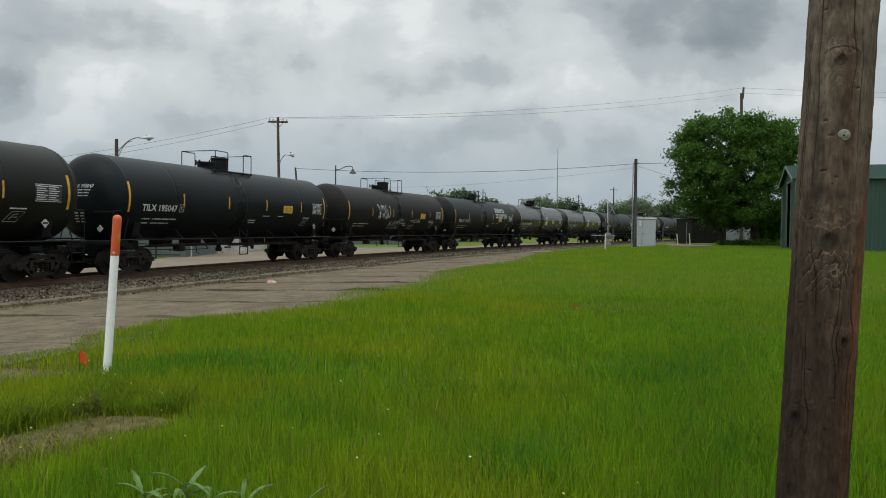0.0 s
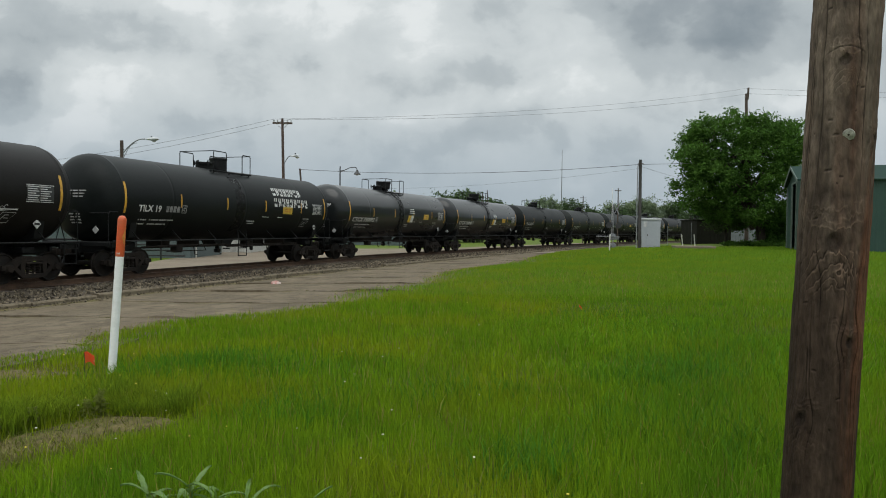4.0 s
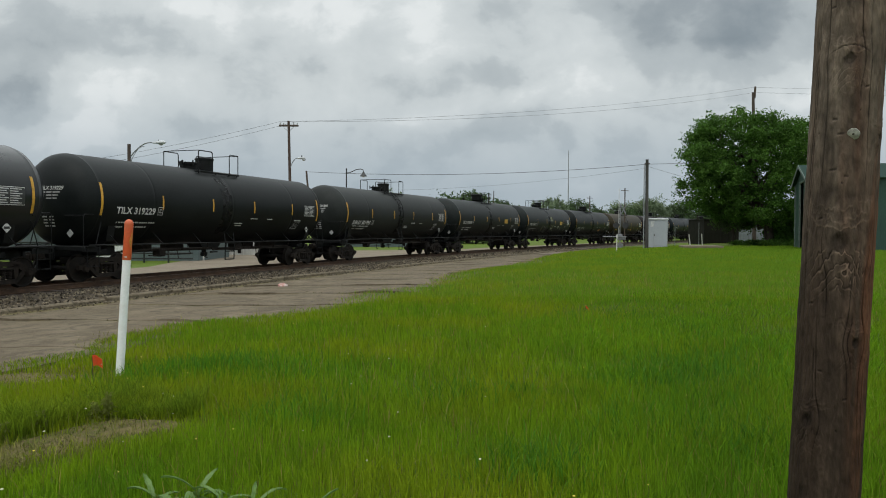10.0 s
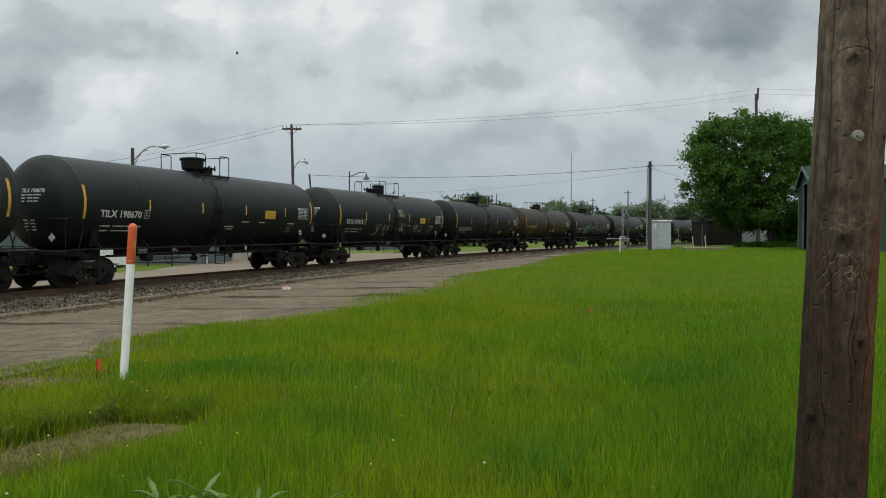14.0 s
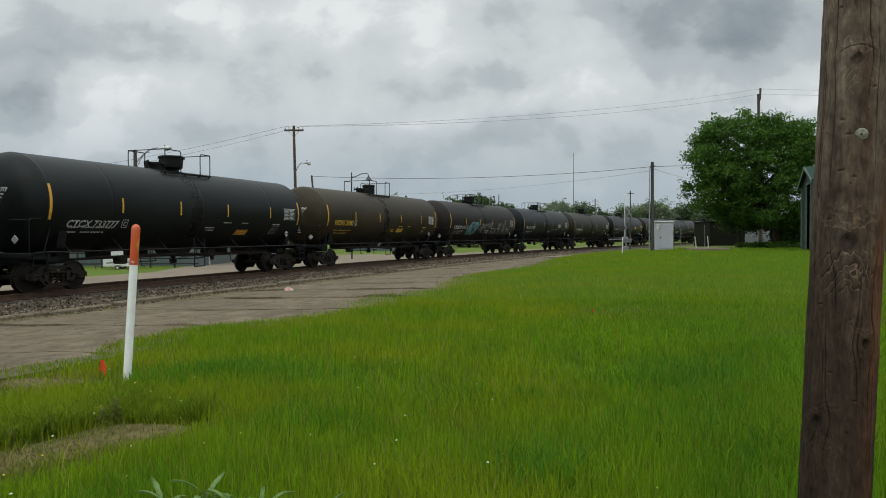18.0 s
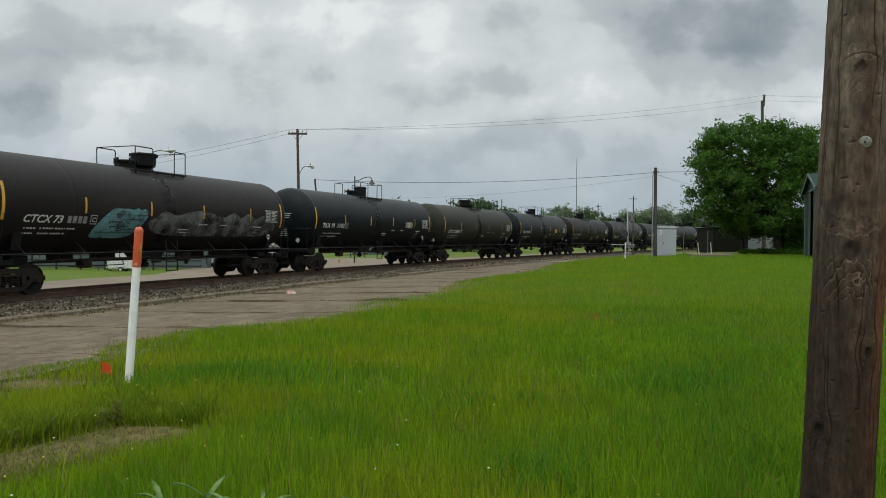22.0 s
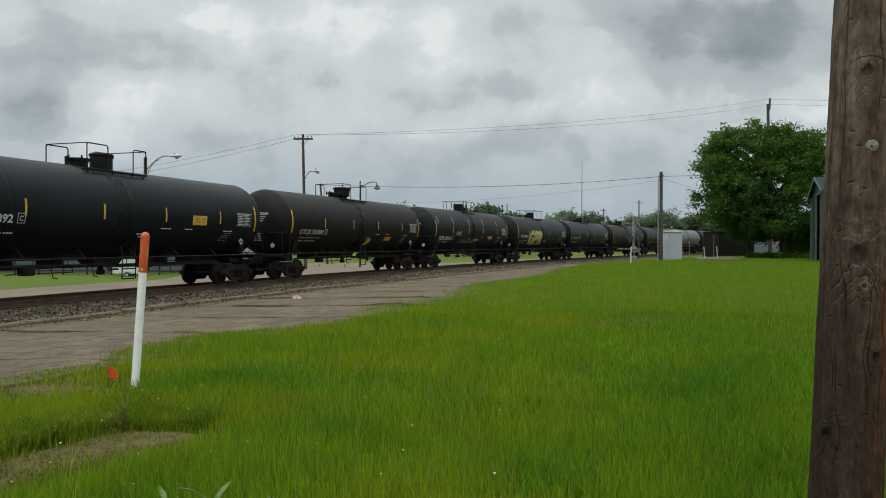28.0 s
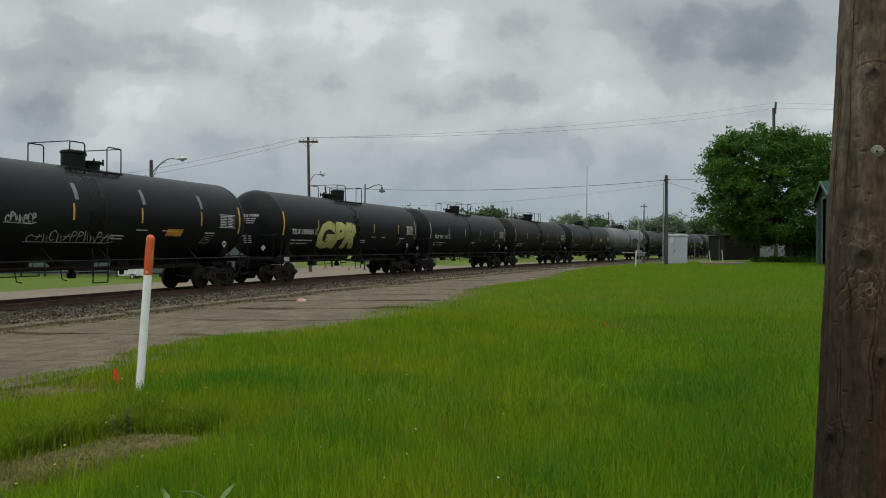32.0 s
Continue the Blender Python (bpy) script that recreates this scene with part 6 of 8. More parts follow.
def car_pose(rear, t):
    mid = rear - LONG / 2 - travelled(t)
    slide = lambda q: q - float(ease(max(q, -40.0))) * (max(q, -40.0) + 25.6) / 12.0
    a, b = along(slide(mid - TRUCKS), 0, RAIL), along(slide(mid + TRUCKS), 0, RAIL)
    c, v = (a + b) / 2, b - a
    return pose(c.x, c.y, c.z, 0, 0, math.degrees(math.atan2(v.y, v.x)))



# ---- near the camera: the wooden pole and the marker post ----


def pole_material():
    m = surface("weathered_pole_wood", (0.134, 0.104, 0.078), 0.85, 0, 0.30, 2.2, 75, 0.6, tint=(0.082, 0.057, 0.040), stretch=(1, 1, 0.30), spec=0.12)
    nt = m.node_tree
    N, Lk = nt.nodes, nt.links
    co = N.new("ShaderNodeTexCoord")
    mp = N.new("ShaderNodeMapping")
    mp.inputs["Scale"].default_value = (24, 24, 2.2)
    Lk.new(co.outputs["Object"], mp.inputs["Vector"])
    n = N.new("ShaderNodeTexNoise")
    n.inputs["Scale"].default_value, n.inputs["Detail"].default_value, n.inputs["Distortion"].default_value = 1.0, 7, 0.8
    Lk.new(mp.outputs[0], n.inputs["Vector"])
    r = N.new("ShaderNodeMapRange")
    r.inputs["From Min"].default_value, r.inputs["From Max"].default_value = 0.35, 0.62
    r.inputs["To Min"].default_value, r.inputs["To Max"].default_value = 0.82, 1.12
    Lk.new(n.outputs["Fac"], r.inputs[0])
    hs = next(x for x in N if x.bl_idname == "ShaderNodeHueSaturation")
    old = hs.inputs["Value"].links[0].from_socket
    mu = N.new("ShaderNodeMath")
    mu.operation = "MULTIPLY"
    Lk.new(old, mu.inputs[0])
    Lk.new(r.outputs[0], mu.inputs[1])
    # the grain value makes raised grain paler, cracks and knots darker
    gn = N.new("ShaderNodeAttribute")
    gn.attribute_name = "grain"
    gr = N.new("ShaderNodeMapRange")
    gr.inputs["From Min"].default_value, gr.inputs["From Max"].default_value = -1.5, 2.6
    gr.inputs["To Min"].default_value, gr.inputs["To Max"].default_value = 0.42, 2.05
    Lk.new(gn.outputs["Fac"], gr.inputs[0])
    mg = N.new("ShaderNodeMath")
    mg.operation = "MULTIPLY"
    Lk.new(mu.outputs[0], mg.inputs[0])
    Lk.new(gr.outputs[0], mg.inputs[1])
    Lk.new(mg.outputs[0], hs.inputs["Value"])
    # rusty streaks down one side
    mp2 = N.new("ShaderNodeMapping")
    mp2.inputs["Scale"].default_value = (7, 7, 0.35)
    Lk.new(co.outputs["Object"], mp2.inputs["Vector"])
    n2 = N.new("ShaderNodeTexNoise")
    n2.inputs["Scale"].default_value, n2.inputs["Detail"].default_value = 1.3, 4
    Lk.new(mp2.outputs[0], n2.inputs["Vector"])
    r2 = N.new("ShaderNodeMapRange")
    r2.inputs["From Min"].default_value, r2.inputs["From Max"].default_value = 0.50, 0.68
    Lk.new(n2.outputs["Fac"], r2.inputs[0])
    mx = N.new("ShaderNodeMix")
    mx.data_type = "RGBA"
    src = hs.inputs["Color"].links[0].from_socket
    Lk.new(r2.outputs[0], mx.inputs["Factor"])
    Lk.new(src, mx.inputs["A"])
    mx.inputs["B"].default_value = (0.085, 0.050, 0.034, 1)
    # creosote has soaked the foot of the pole darker, with a ragged upper edge
    sp = N.new("ShaderNodeSeparateXYZ")
    Lk.new(co.outputs["Object"], sp.inputs[0])
    ma = N.new("ShaderNodeMath")
    ma.operation = "MULTIPLY_ADD"
    Lk.new(n2.outputs["Fac"], ma.inputs[0])
    ma.inputs[1].default_value = 1.4
    Lk.new(sp.outputs["Z"], ma.inputs[2])
    r3 = N.new("ShaderNodeMapRange")
    r3.interpolation_type = "SMOOTHSTEP"
    r3.inputs["From Min"].default_value, r3.inputs["From Max"].default_value = 1.75, 2.75
    r3.inputs["To Min"].default_value, r3.inputs["To Max"].default_value = 0.85, 0.0
    Lk.new(ma.outputs[0], r3.inputs[0])
    m3 = N.new("ShaderNodeMix")
    m3.data_type = "RGBA"
    Lk.new(r3.outputs[0], m3.inputs["Factor"])
    Lk.new(mx.outputs["Result"], m3.inputs["A"])
    m3.inputs["B"].default_value = (0.030, 0.0185, 0.0125, 1)
    rr = N.new("ShaderNodeAttribute")
    rr.attribute_name = "red_run"
    m4 = N.new("ShaderNodeMix")
    m4.data_type = "RGBA"
    Lk.new(rr.outputs["Fac"], m4.inputs["Factor"])
    Lk.new(m3.outputs["Result"], m4.inputs["A"])
    m4.inputs["B"].default_value = (0.092, 0.042, 0.024, 1)
    Lk.new(m4.outputs["Result"], hs.inputs["Color"])
    return m


def lattice(u, v, period, seed):
    """Smooth random values on a lattice that closes round in u."""
    r = np.random.default_rng(seed).uniform(-1, 1, (period, 256))
    i, j = np.floor(u).astype(int), np.floor(v).astype(int)
    a, b = u - i, v - j
    a, b = a * a * (3 - 2 * a), b * b * (3 - 2 * b)
    g = lambda p, q: r[p % period, q % 256]
    return (g(i, j) * (1 - a) + g(i + 1, j) * a) * (1 - b) + (g(i, j + 1) * (1 - a) + g(i + 1, j + 1) * a) * b


def build_near_pole():
    base, lean = Vector((1.452, 2.8, 0)), 0.040
    pole = thing("utility_pole", "weathered brown wooden utility pole with knots and cracks", "utility pole", pose(base.x, base.y, -0.02))
    zs = np.concatenate([np.linspace(-0.4, 0.4, 18)[:-1], np.linspace(0.4, 2.7, 700), np.linspace(2.75, 9.2, 30)])
    # knots: height, angle round the pole, size; angles are seen from the camera's side
    toward = math.atan2(-base.y, -base.x)
    knots = [(2.20, toward + 0.02, 0.030), (1.535, toward + 0.02, 0.047), (1.16, toward + 0.62, 0.030), (0.86, toward - 0.62, 0.034), (1.92, toward + 1.2, 0.02)]
    rng = random.Random(8)
    cracks = [(toward + 0.34, 2.32, 0.30, 0.006), (toward + 0.62, 2.05, 0.35, 0.004), (toward - 0.98, 1.75, 0.80, 0.006), (toward - 0.62, 2.42, 0.22, 0.005), (toward + 0.85, 1.15, 0.45, 0.005), (toward - 0.45, 1.0, 0.35, 0.004)]
    cracks += [(rng.uniform(0, 6.283), rng.uniform(0.4, 2.6), rng.uniform(0.08, 0.35), rng.uniform(0.002, 0.005)) for i in range(30)]
    # short checks across the grain: height, angle, half width, and how they slope
    checks = [(2.40, toward - 0.52, 0.10, 0.1), (1.985, toward - 0.30, 0.09, -0.05), (1.93, toward - 0.12, 0.12, 0.05), (1.80, toward - 0.28, 0.14, 0.12), (1.775, toward + 0.10, 0.08, -0.1), (1.62, toward - 0.55, 0.10, 0.2),
              (1.30, toward - 0.70, 0.12, 0.1), (1.05, toward - 0.30, 0.10, -0.1), (2.10, toward + 0.55, 0.08, 0.15), (0.95, toward + 0.40, 0.09, 0.3)]
    checks += [(rng.uniform(0.6, 2.5), toward + rng.uniform(-1.3, 1.3), rng.uniform(0.02, 0.05), rng.uniform(-0.9, 0.9)) for i in range(9)]
    sh = Shape()
    ang = np.concatenate([toward + np.linspace(-1.7, 1.7, 230), toward + np.linspace(1.7, 2 * math.pi - 1.7, 42)[1:-1]])
    n = len(ang)
    A, Z = np.meshgrid(ang, zs)
    rad = 0.1265 - 0.0024 * Z
    # the grain runs up the pole and parts round the knots
    bent = A.copy()
    for kz, ka, ks in knots:
        da = (A - ka + math.pi) % (2 * math.pi) - math.pi
        dz = Z - kz
        bent -= 0.9 * ks / 0.13 * np.tanh(da * 0.13 / ks * 1.2) * np.exp(-(dz / (ks * 2.2)) ** 2 - (da * 0.13 / (ks * 2.6)) ** 2)
    wob = 0.55 * lattice(bent / (2 * math.pi) * 30, Z * 5.5, 30, 1) + 0.6 * lattice(bent / (2 * math.pi) * 64, Z * 9.0, 64, 2) + 0.6 * lattice(bent / (2 * math.pi) * 130, Z * 20.0, 130, 3)
    slow = lattice(A / (2 * math.pi) * 7, Z * 3.5, 7, 4)
    rad = rad + 0.0016 * wob + 0.0016 * slow
    blotch = lattice(A / (2 * math.pi) * 18, Z * 17, 18, 5) + 0.6 * lattice(A / (2 * math.pi) * 44, Z * 40, 44, 6)
    rad = rad + 0.0009 * blotch
    grain = 0.42 * wob + 0.35 * slow + 0.62 * blotch
    # thin pale hooks and threads of raised grain
    thread = lattice(bent / (2 * math.pi) * 22, Z * 6.0, 22, 7) + 0.25 * lattice(bent / (2 * math.pi) * 70, Z * 22, 70, 8)
    hook = np.exp(-(thread / 0.055) ** 2) * smooth(0.15, 0.55, lattice(A / (2 * math.pi) * 9, Z * 6.5, 9, 9))
    rad += 0.0012 * hook
    grain += 1.1 * hook
    for ca, cz, ln, dp in cracks:
        da = (bent - ca - 0.05 * np.sin(Z * 5 + ca) + math.pi) % (2 * math.pi) - math.pi
        c = np.exp(-(da / 0.014) ** 2) * np.clip(1 - ((Z - cz) / ln) ** 2, 0, 1)
        rad -= dp * c
        grain -= 2.8 * c
    for cz, ca, half, slope in checks:
        half *= 0.75
        da = (A - ca + math.pi) % (2 * math.pi) - math.pi
        c = np.exp(-((Z - cz - slope * 0.13 * da - 0.004 * slow) / 0.0030) ** 2) * np.exp(-(da / half) ** 4)
        rad -= 0.003 * c
        grain -= 2.6 * c
        lip = np.exp(-((Z - cz + 0.007 - slope * 0.13 * da - 0.004 * slow) / 0.0028) ** 2) * np.exp(-(da / half) ** 4)
        grain += 0.9 * lip
    for kz, ka, ks in knots:
        da = ((A - ka + math.pi) % (2 * math.pi) - math.pi) * 0.13
        dz = Z - kz
        q = np.sqrt((da / ks) ** 2 + (dz / (ks * 1.15)) ** 2) * (1 + 0.18 * slow)
        rad += 0.005 * np.exp(-q * q * 0.30) - 0.010 * np.exp(-(q * 2.2) ** 2)
        grain -= 2.4 * np.exp(-(q * 1.9) ** 4)
        # a dark check arches over the knot
        arch = np.exp(-((dz - ks * 1.55 + 5.0 * da * da + 0.006 * slow) / 0.0028) ** 2) * np.exp(-(da / (ks * 2.3)) ** 4)
        rad -= 0.003 * arch * (kz > 2)
        grain -= (2.4 if kz > 2 else 0.5) * arch
        if kz > 2:
            # the heart of the knot has split crosswise
            grain -= 3.0 * np.exp(-((dz - 0.004) / 0.006) ** 2 - (da / 0.022) ** 4) + 2.4 * np.exp(-((da - 0.003) / 0.006) ** 2 - ((dz - 0.012) / 0.020) ** 4)
        # nested peaks of raised grain under the knot
        bold = 1.0 if ks > 0.04 else 0.35
        wav = 0.014 * lattice(A / (2 * math.pi) * 34, Z * 22, 34, 10) + 0.007 * lattice(A / (2 * math.pi) * 90, Z * 55, 90, 11)
        below = (dz + 1.35 * np.sqrt((da + 0.6 * wav) ** 2 + 0.00002) + 2.0 * wav) / (ks * 1.05)
        reach = bold * smooth(0.0, 0.02, -(dz + ks * 0.55)) * (1 - smooth(ks * 2.6, ks * 5.0, -dz)) * np.exp(-(da / (ks * 2.2)) ** 4)
        fr = below - np.floor(below) - 0.5
        ridge = np.exp(-(fr / 0.085) ** 2) * reach
        rad += 0.0022 * ridge - 0.0012 * np.exp(-((fr - 0.18) / 0.12) ** 2) * reach
        grain += 4.2 * ridge - 2.2 * np.exp(-((fr - 0.17) / 0.10) ** 2) * reach
        # over the knot the grain sags towards it
        for lift, strong in ((1.0, 2.0), (1.55, 1.3), (2.2, 0.8)):
            line = np.exp(-((dz - ks * lift - 0.33 * np.abs(da) - 1.2 * wav) / 0.0032) ** 2) * np.exp(-(da / (ks * 2.6)) ** 4)
            rad += 0.0016 * line
            grain += (0.4 + 0.6 * bold) * strong * line
    X = rad * np.cos(A) + lean * Z
    Y = rad * np.sin(A)
    idx = np.arange(len(zs) * n).reshape(len(zs), n)
    nx = np.roll(idx, -1, 1)
    quads = np.stack([idx[:-1], nx[:-1], nx[1:], idx[1:]], -1).reshape(-1, 4)
    me = quick_mesh("shaft", np.stack([X, Y, Z], -1).reshape(-1, 3), quads.ravel(), np.full(len(quads), 4), pole_material(), True)
    # rust-red creosote has run down one flank
    run = smooth(0.35, 0.95, (A - toward + math.pi) % (2 * math.pi) - math.pi) * (1 - smooth(1.45, 2.1, Z)) * smooth(-0.5, 0.5, lattice(A / (2 * math.pi) * 40, Z * 1.6, 40, 12) + 0.5 * slow)
    at = me.attributes.new("red_run", "FLOAT", "POINT")
    at.data.foreach_set("value", run.astype(np.float32).ravel())
    at = me.attributes.new("grain", "FLOAT", "POINT")
    at.data.foreach_set("value", np.clip(grain, -2, 2.8).astype(np.float32).ravel())
    part("shaft", me, None, pole)
    part("top_cap", Shape().lathe([(9.17, 0.105), (9.22, 0.105), (9.26, 0.0)], 24, "Z", (lean * 9.2, 0, 0)), STEEL, pole)
    v = Vector((math.cos(toward + 0.22), math.sin(toward + 0.22), 0))
    c = Vector((lean * 1.925, 0, 1.925)) + v * 0.1265
    m = Matrix.Translation(c) @ v.to_track_quat("Z", "Y").to_matrix().to_4x4() @ pose(0, 0, 0, 24, -30, 0)
    disc = Shape().lathe([(-0.002, 0.021), (0.002, 0.0215), (0.0032, 0.019), (0.0032, 0.0)], 24, "Z")
    part("round_tag", disc, surface("worn_tag_metal", (0.56, 0.54, 0.49), 0.6, 0.2, 0.3, 60, 300, 0.1), pole, "small pale round metal tag", at=m)
    part("tag_nail", Shape().lathe([(0.0, 0.004), (0.005, 0.004), (0.006, 0.0)], 8, "Z"), STEEL, pole, at=m)
    arm = Shape().box((0.33, 0.05, 8.62), (0.9, 0.10, 0.12), bevel=0.015)
    part("arm", arm, pole_mat_far(), pole)


def pole_mat_far():
    if "far" not in SHARED:
        SHARED["far"] = surface("dark_pole_wood", (0.085, 0.062, 0.048), 0.85, 0, 0.3, 2, 25, 0.3, tint=(0.05, 0.036, 0.028), stretch=(1, 1, 0.15))
    return SHARED["far"]


build_near_pole()


def build_marker():
    white = surface("scuffed_white_plastic", (0.86, 0.87, 0.86), 0.5, 0, 0.05, 5, 60, 0.05, tint=(0.76, 0.76, 0.74), spots=-0.6)
    orange = surface("sun_faded_orange_plastic", (0.62, 0.095, 0.025), 0.5, 0, 0.12, 5, 60, 0.05, tint=(0.55, 0.13, 0.05))
    post = thing("marker_post", "white plastic utility marker post with an orange top, leaning slightly", "marker post", pose(-3.515, 8.04, 0, 0, 3.9, 0))
    part("tube", Shape().lathe([(-0.3, 0.0435), (1.24, 0.0435)], 28, "Z"), white, post)
    part("sleeve", Shape().lathe([(1.21, 0.0445), (1.215, 0.0455), (1.59, 0.0455), (1.60, 0.0445)], 28, "Z"), orange, post, "orange sleeve")
    part("cap", Shape().lathe([(1.595, 0.047), (1.605, 0.047), (1.627, 0.042), (1.645, 0.031), (1.654, 0.016), (1.656, 0.0)], 28, "Z"), orange, post, "domed orange cap")
    sh = Shape()

    def wrap(a, z):
        return (0.0468 * math.cos(a), 0.0468 * math.sin(a), z)
    for k in range(6):
        a, b = -0.95 + k * 0.13, -0.95 + (k + 1) * 0.13
        h = 0.11 * (k / 6), 0.11 * ((k + 1) / 6)
        n = len(sh.v)
        sh.v += [wrap(a, 1.42 - h[0]), wrap(b, 1.42 - h[1]), wrap(b, 1.42 + h[1]), wrap(a, 1.42 + h[0])]
        sh.f.append((n, n + 1, n + 2, n + 3))
    part("arrow_sticker", sh, surface("amber_sticker", (0.60, 0.24, 0.04), 0.5, 0, 0.15, 9, 50, 0.02), post, "faded amber arrow sticker")
    sh = Shape()
    for k in range(3):
        a = -1.9 + k * 0.28
        n = len(sh.v)
        sh.v += [wrap(a, 1.235), wrap(a + 0.15, 1.235), wrap(a + 0.15, 1.255), wrap(a, 1.255)]
        sh.f.append((n, n + 1, n + 2, n + 3))
    tagged(part("small_marks", sh, WHITE, post, "tiny white marks"), kind="stuff")


build_marker()

FLAGS = []


def build_flags():
    cloth = surface("orange_flag_plastic", (0.80, 0.095, 0.02), 0.5, 0, 0.12, 9, 60, 0.05, tint=(0.7, 0.12, 0.03), translucent=0.3)
    for x, y, tall, size in ((-3.80, 8.0, 0.27, 0.115), (2.58, 13.0, 0.22, 0.05)):
        f = thing("marker_flag", "small orange survey flag on a thin wire in the grass", "survey flag", pose(x, y, float(ground_z(x, y))), "survey flags")
        part("wire", Shape().tube([(0, 0, -0.1), (0.004, 0, tall * 0.5), (0, 0, tall)], 0.003, 6), STEEL, f)
        sh = Shape()
        for i in range(7):
            u = i / 6
            for z in (0, 1):
                for side in (0, 1):
                    sh.v.append((u * size * 0.85, 0.018 * math.sin(u * 5) + 0.002 * side, (z - 1) * size + 0.01 * math.sin(u * 4 + z) - 0.035 * u * u))
        for i in range(6):
            a = i * 4
            sh.f += [(a, a + 4, a + 6, a + 2), (a + 1, a + 3, a + 7, a + 5), (a, a + 1, a + 5, a + 4), (a + 2, a + 6, a + 7, a + 3)]
        FLAGS.append((part("flag", sh, cloth, f, "crumpled orange plastic flag", at=pose(0, 0, tall)), tall))


build_flags()


def build_weeds():
    """Broad pale-leaved weeds close to the camera, flower heads and darker tufts."""
    rng = random.Random(4)
    leafy = surface("pale_weed_leaf", (0.135, 0.230, 0.055), 0.6, 0, 0.2, 8, 50, 0.2, tint=(0.095, 0.180, 0.040), translucent=0.25)
    for x, y, n, r, tall in ((-1.16, 3.86, 9, 0.20, 0.19), (-1.52, 3.88, 7, 0.19, 0.17), (-0.98, 3.80, 7, 0.19, 0.17), (-1.32, 3.95, 6, 0.18, 0.19), (-0.66, 3.74, 5, 0.17, 0.16)):
        plant = thing("weed", "pale green broad-leaved weed in the grass", "weed", pose(x, y, float(ground_z(x, y))), "weeds")
        part("stem", Shape().tube([(0, 0, -0.02), (0.01, 0, tall * 0.5), (0, 0.01, tall * 0.8)], [0.008, 0.006, 0.003], 6), leafy, plant)
        for k in range(n):
            a = k * 2.4 + rng.uniform(-0.3, 0.3)
            z0 = tall * rng.uniform(0.15, 0.85)
            ln, wd = r * rng.uniform(0.7, 1.15), rng.uniform(0.012, 0.023)
            rise, droop = rng.uniform(0.35, 1.25), rng.uniform(0.5, 1.2)
            sh = Shape()
            for i in range(8):
                u = i / 7
                w = wd * math.sin(math.pi * min(u * 0.92 + 0.08, 1)) ** 0.7 * (1 - 0.25 * (i % 2))
                q = u * ln
                h = z0 * 0.8 + rise * q - droop * q * q / max(r, 0.1)
                for s in (-1, 0, 1):
                    sh.v.append((q * math.cos(a) - s * w * math.sin(a), q * math.sin(a) + s * w * math.cos(a), h + 0.010 * abs(s)))
            for i in range(7):
                for j in range(2):
                    b = i * 3 + j
                    sh.f.append((b, b + 1, b + 4, b + 3))
            part("leaf", sh, leafy, plant)
    dull = surface("dull_weed_leaf", (0.185, 0.215, 0.050), 0.8, 0, 0.2, 8, 50, 0.2, tint=(0.140, 0.165, 0.035), translucent=0.4, spec=0.08)
    for x, y, n, tall in ((-3.00, 5.50, 36, 0.19), (-3.14, 5.25, 30, 0.16), (-2.66, 5.86, 44, 0.24), (-2.74, 5.80, 34, 0.17)):
        plant = thing("weed", "dull green leafy weed at the edge of the bare patch", "weed", pose(x, y, float(ground_z(x, y))), "weeds")
        part("stem", Shape().tube([(0, 0, -0.02), (0.01, 0, tall * 0.6), (0.02, 0.01, tall)], [0.006, 0.005, 0.003], 6), dull, plant)
        for k in range(n):
            a, z0 = k * 2.4, tall * (0.15 + 0.8 * k / n)
            ln, wd = rng.uniform(0.035, 0.080) * (1.25 - 0.6 * k / n), rng.uniform(0.008, 0.014)
            c, s_ = math.cos(a), math.sin(a)
            sh = Shape()
            sh.v = [(0, 0, z0), (ln * 0.5 * c - wd * s_, ln * 0.5 * s_ + wd * c, z0 + 0.02), (ln * c, ln * s_, z0 + rng.uniform(-0.02, 0.02)), (ln * 0.5 * c + wd * s_, ln * 0.5 * s_ - wd * c, z0 + 0.02)]
            sh.f = [(0, 1, 2), (0, 2, 3)]
            part("leaf", sh, dull, plant)
    # white and yellow flower heads over the field
    nr = np.random.default_rng(12)
    for name, count, mat, label, x0, x1 in (("white_flowers", 30, plain("white_petals", (0.60, 0.57, 0.40), 0.8), "small white clover heads among the grass", -0.62, 0.10),
                                            ("yellow_flowers", 34, plain("yellow_petals", (0.62, 0.50, 0.05), 0.7), "small yellow flower heads among the grass", -0.62, 0.35)):
        sh = Shape()
        for i in range(count):
            y = nr.uniform(3.6, 13)
            x = nr.uniform(x0, x1) * y if i % 4 else nr.uniform(-0.62, -0.35) * y
            if off(x, y)[0] < edge_of_field(off(x, y)[1]) + 0.3:
                continue
            z = float(ground_z(x, y)) + nr.uniform(0.17, 0.26)
            r = nr.uniform(0.004, 0.0085)
            sh.lathe([(z - r * 0.6, r * 0.3), (z - r * 0.2, r), (z + r * 0.3, r * 0.9), (z + r * 0.7, 0.0)], 7, "Z", (x, y, 0))
        single(name, sh, mat, label, "flowers", "stuff")
    gr = np.random.default_rng(22)
    tuft = surface("dark_weed_leaf", (0.085, 0.150, 0.018), 0.7, 0, 0.2, 3, 20, 0, tint=(0.13, 0.15, 0.04), island=0.4, translucent=0.25)
    px, py, hh = [], [], []
    for cx, cy, r, n in ((3.4, 13.5, 1.2, 700), (6.2, 12.5, 1.6, 1200), (5.0, 10.2, 1.0, 700)):
        px.append(gr.normal(cx, r * 0.6, n))
        py.append(gr.normal(cy, r * 0.45, n))
        hh.append(gr.uniform(0.10, 0.27, n))
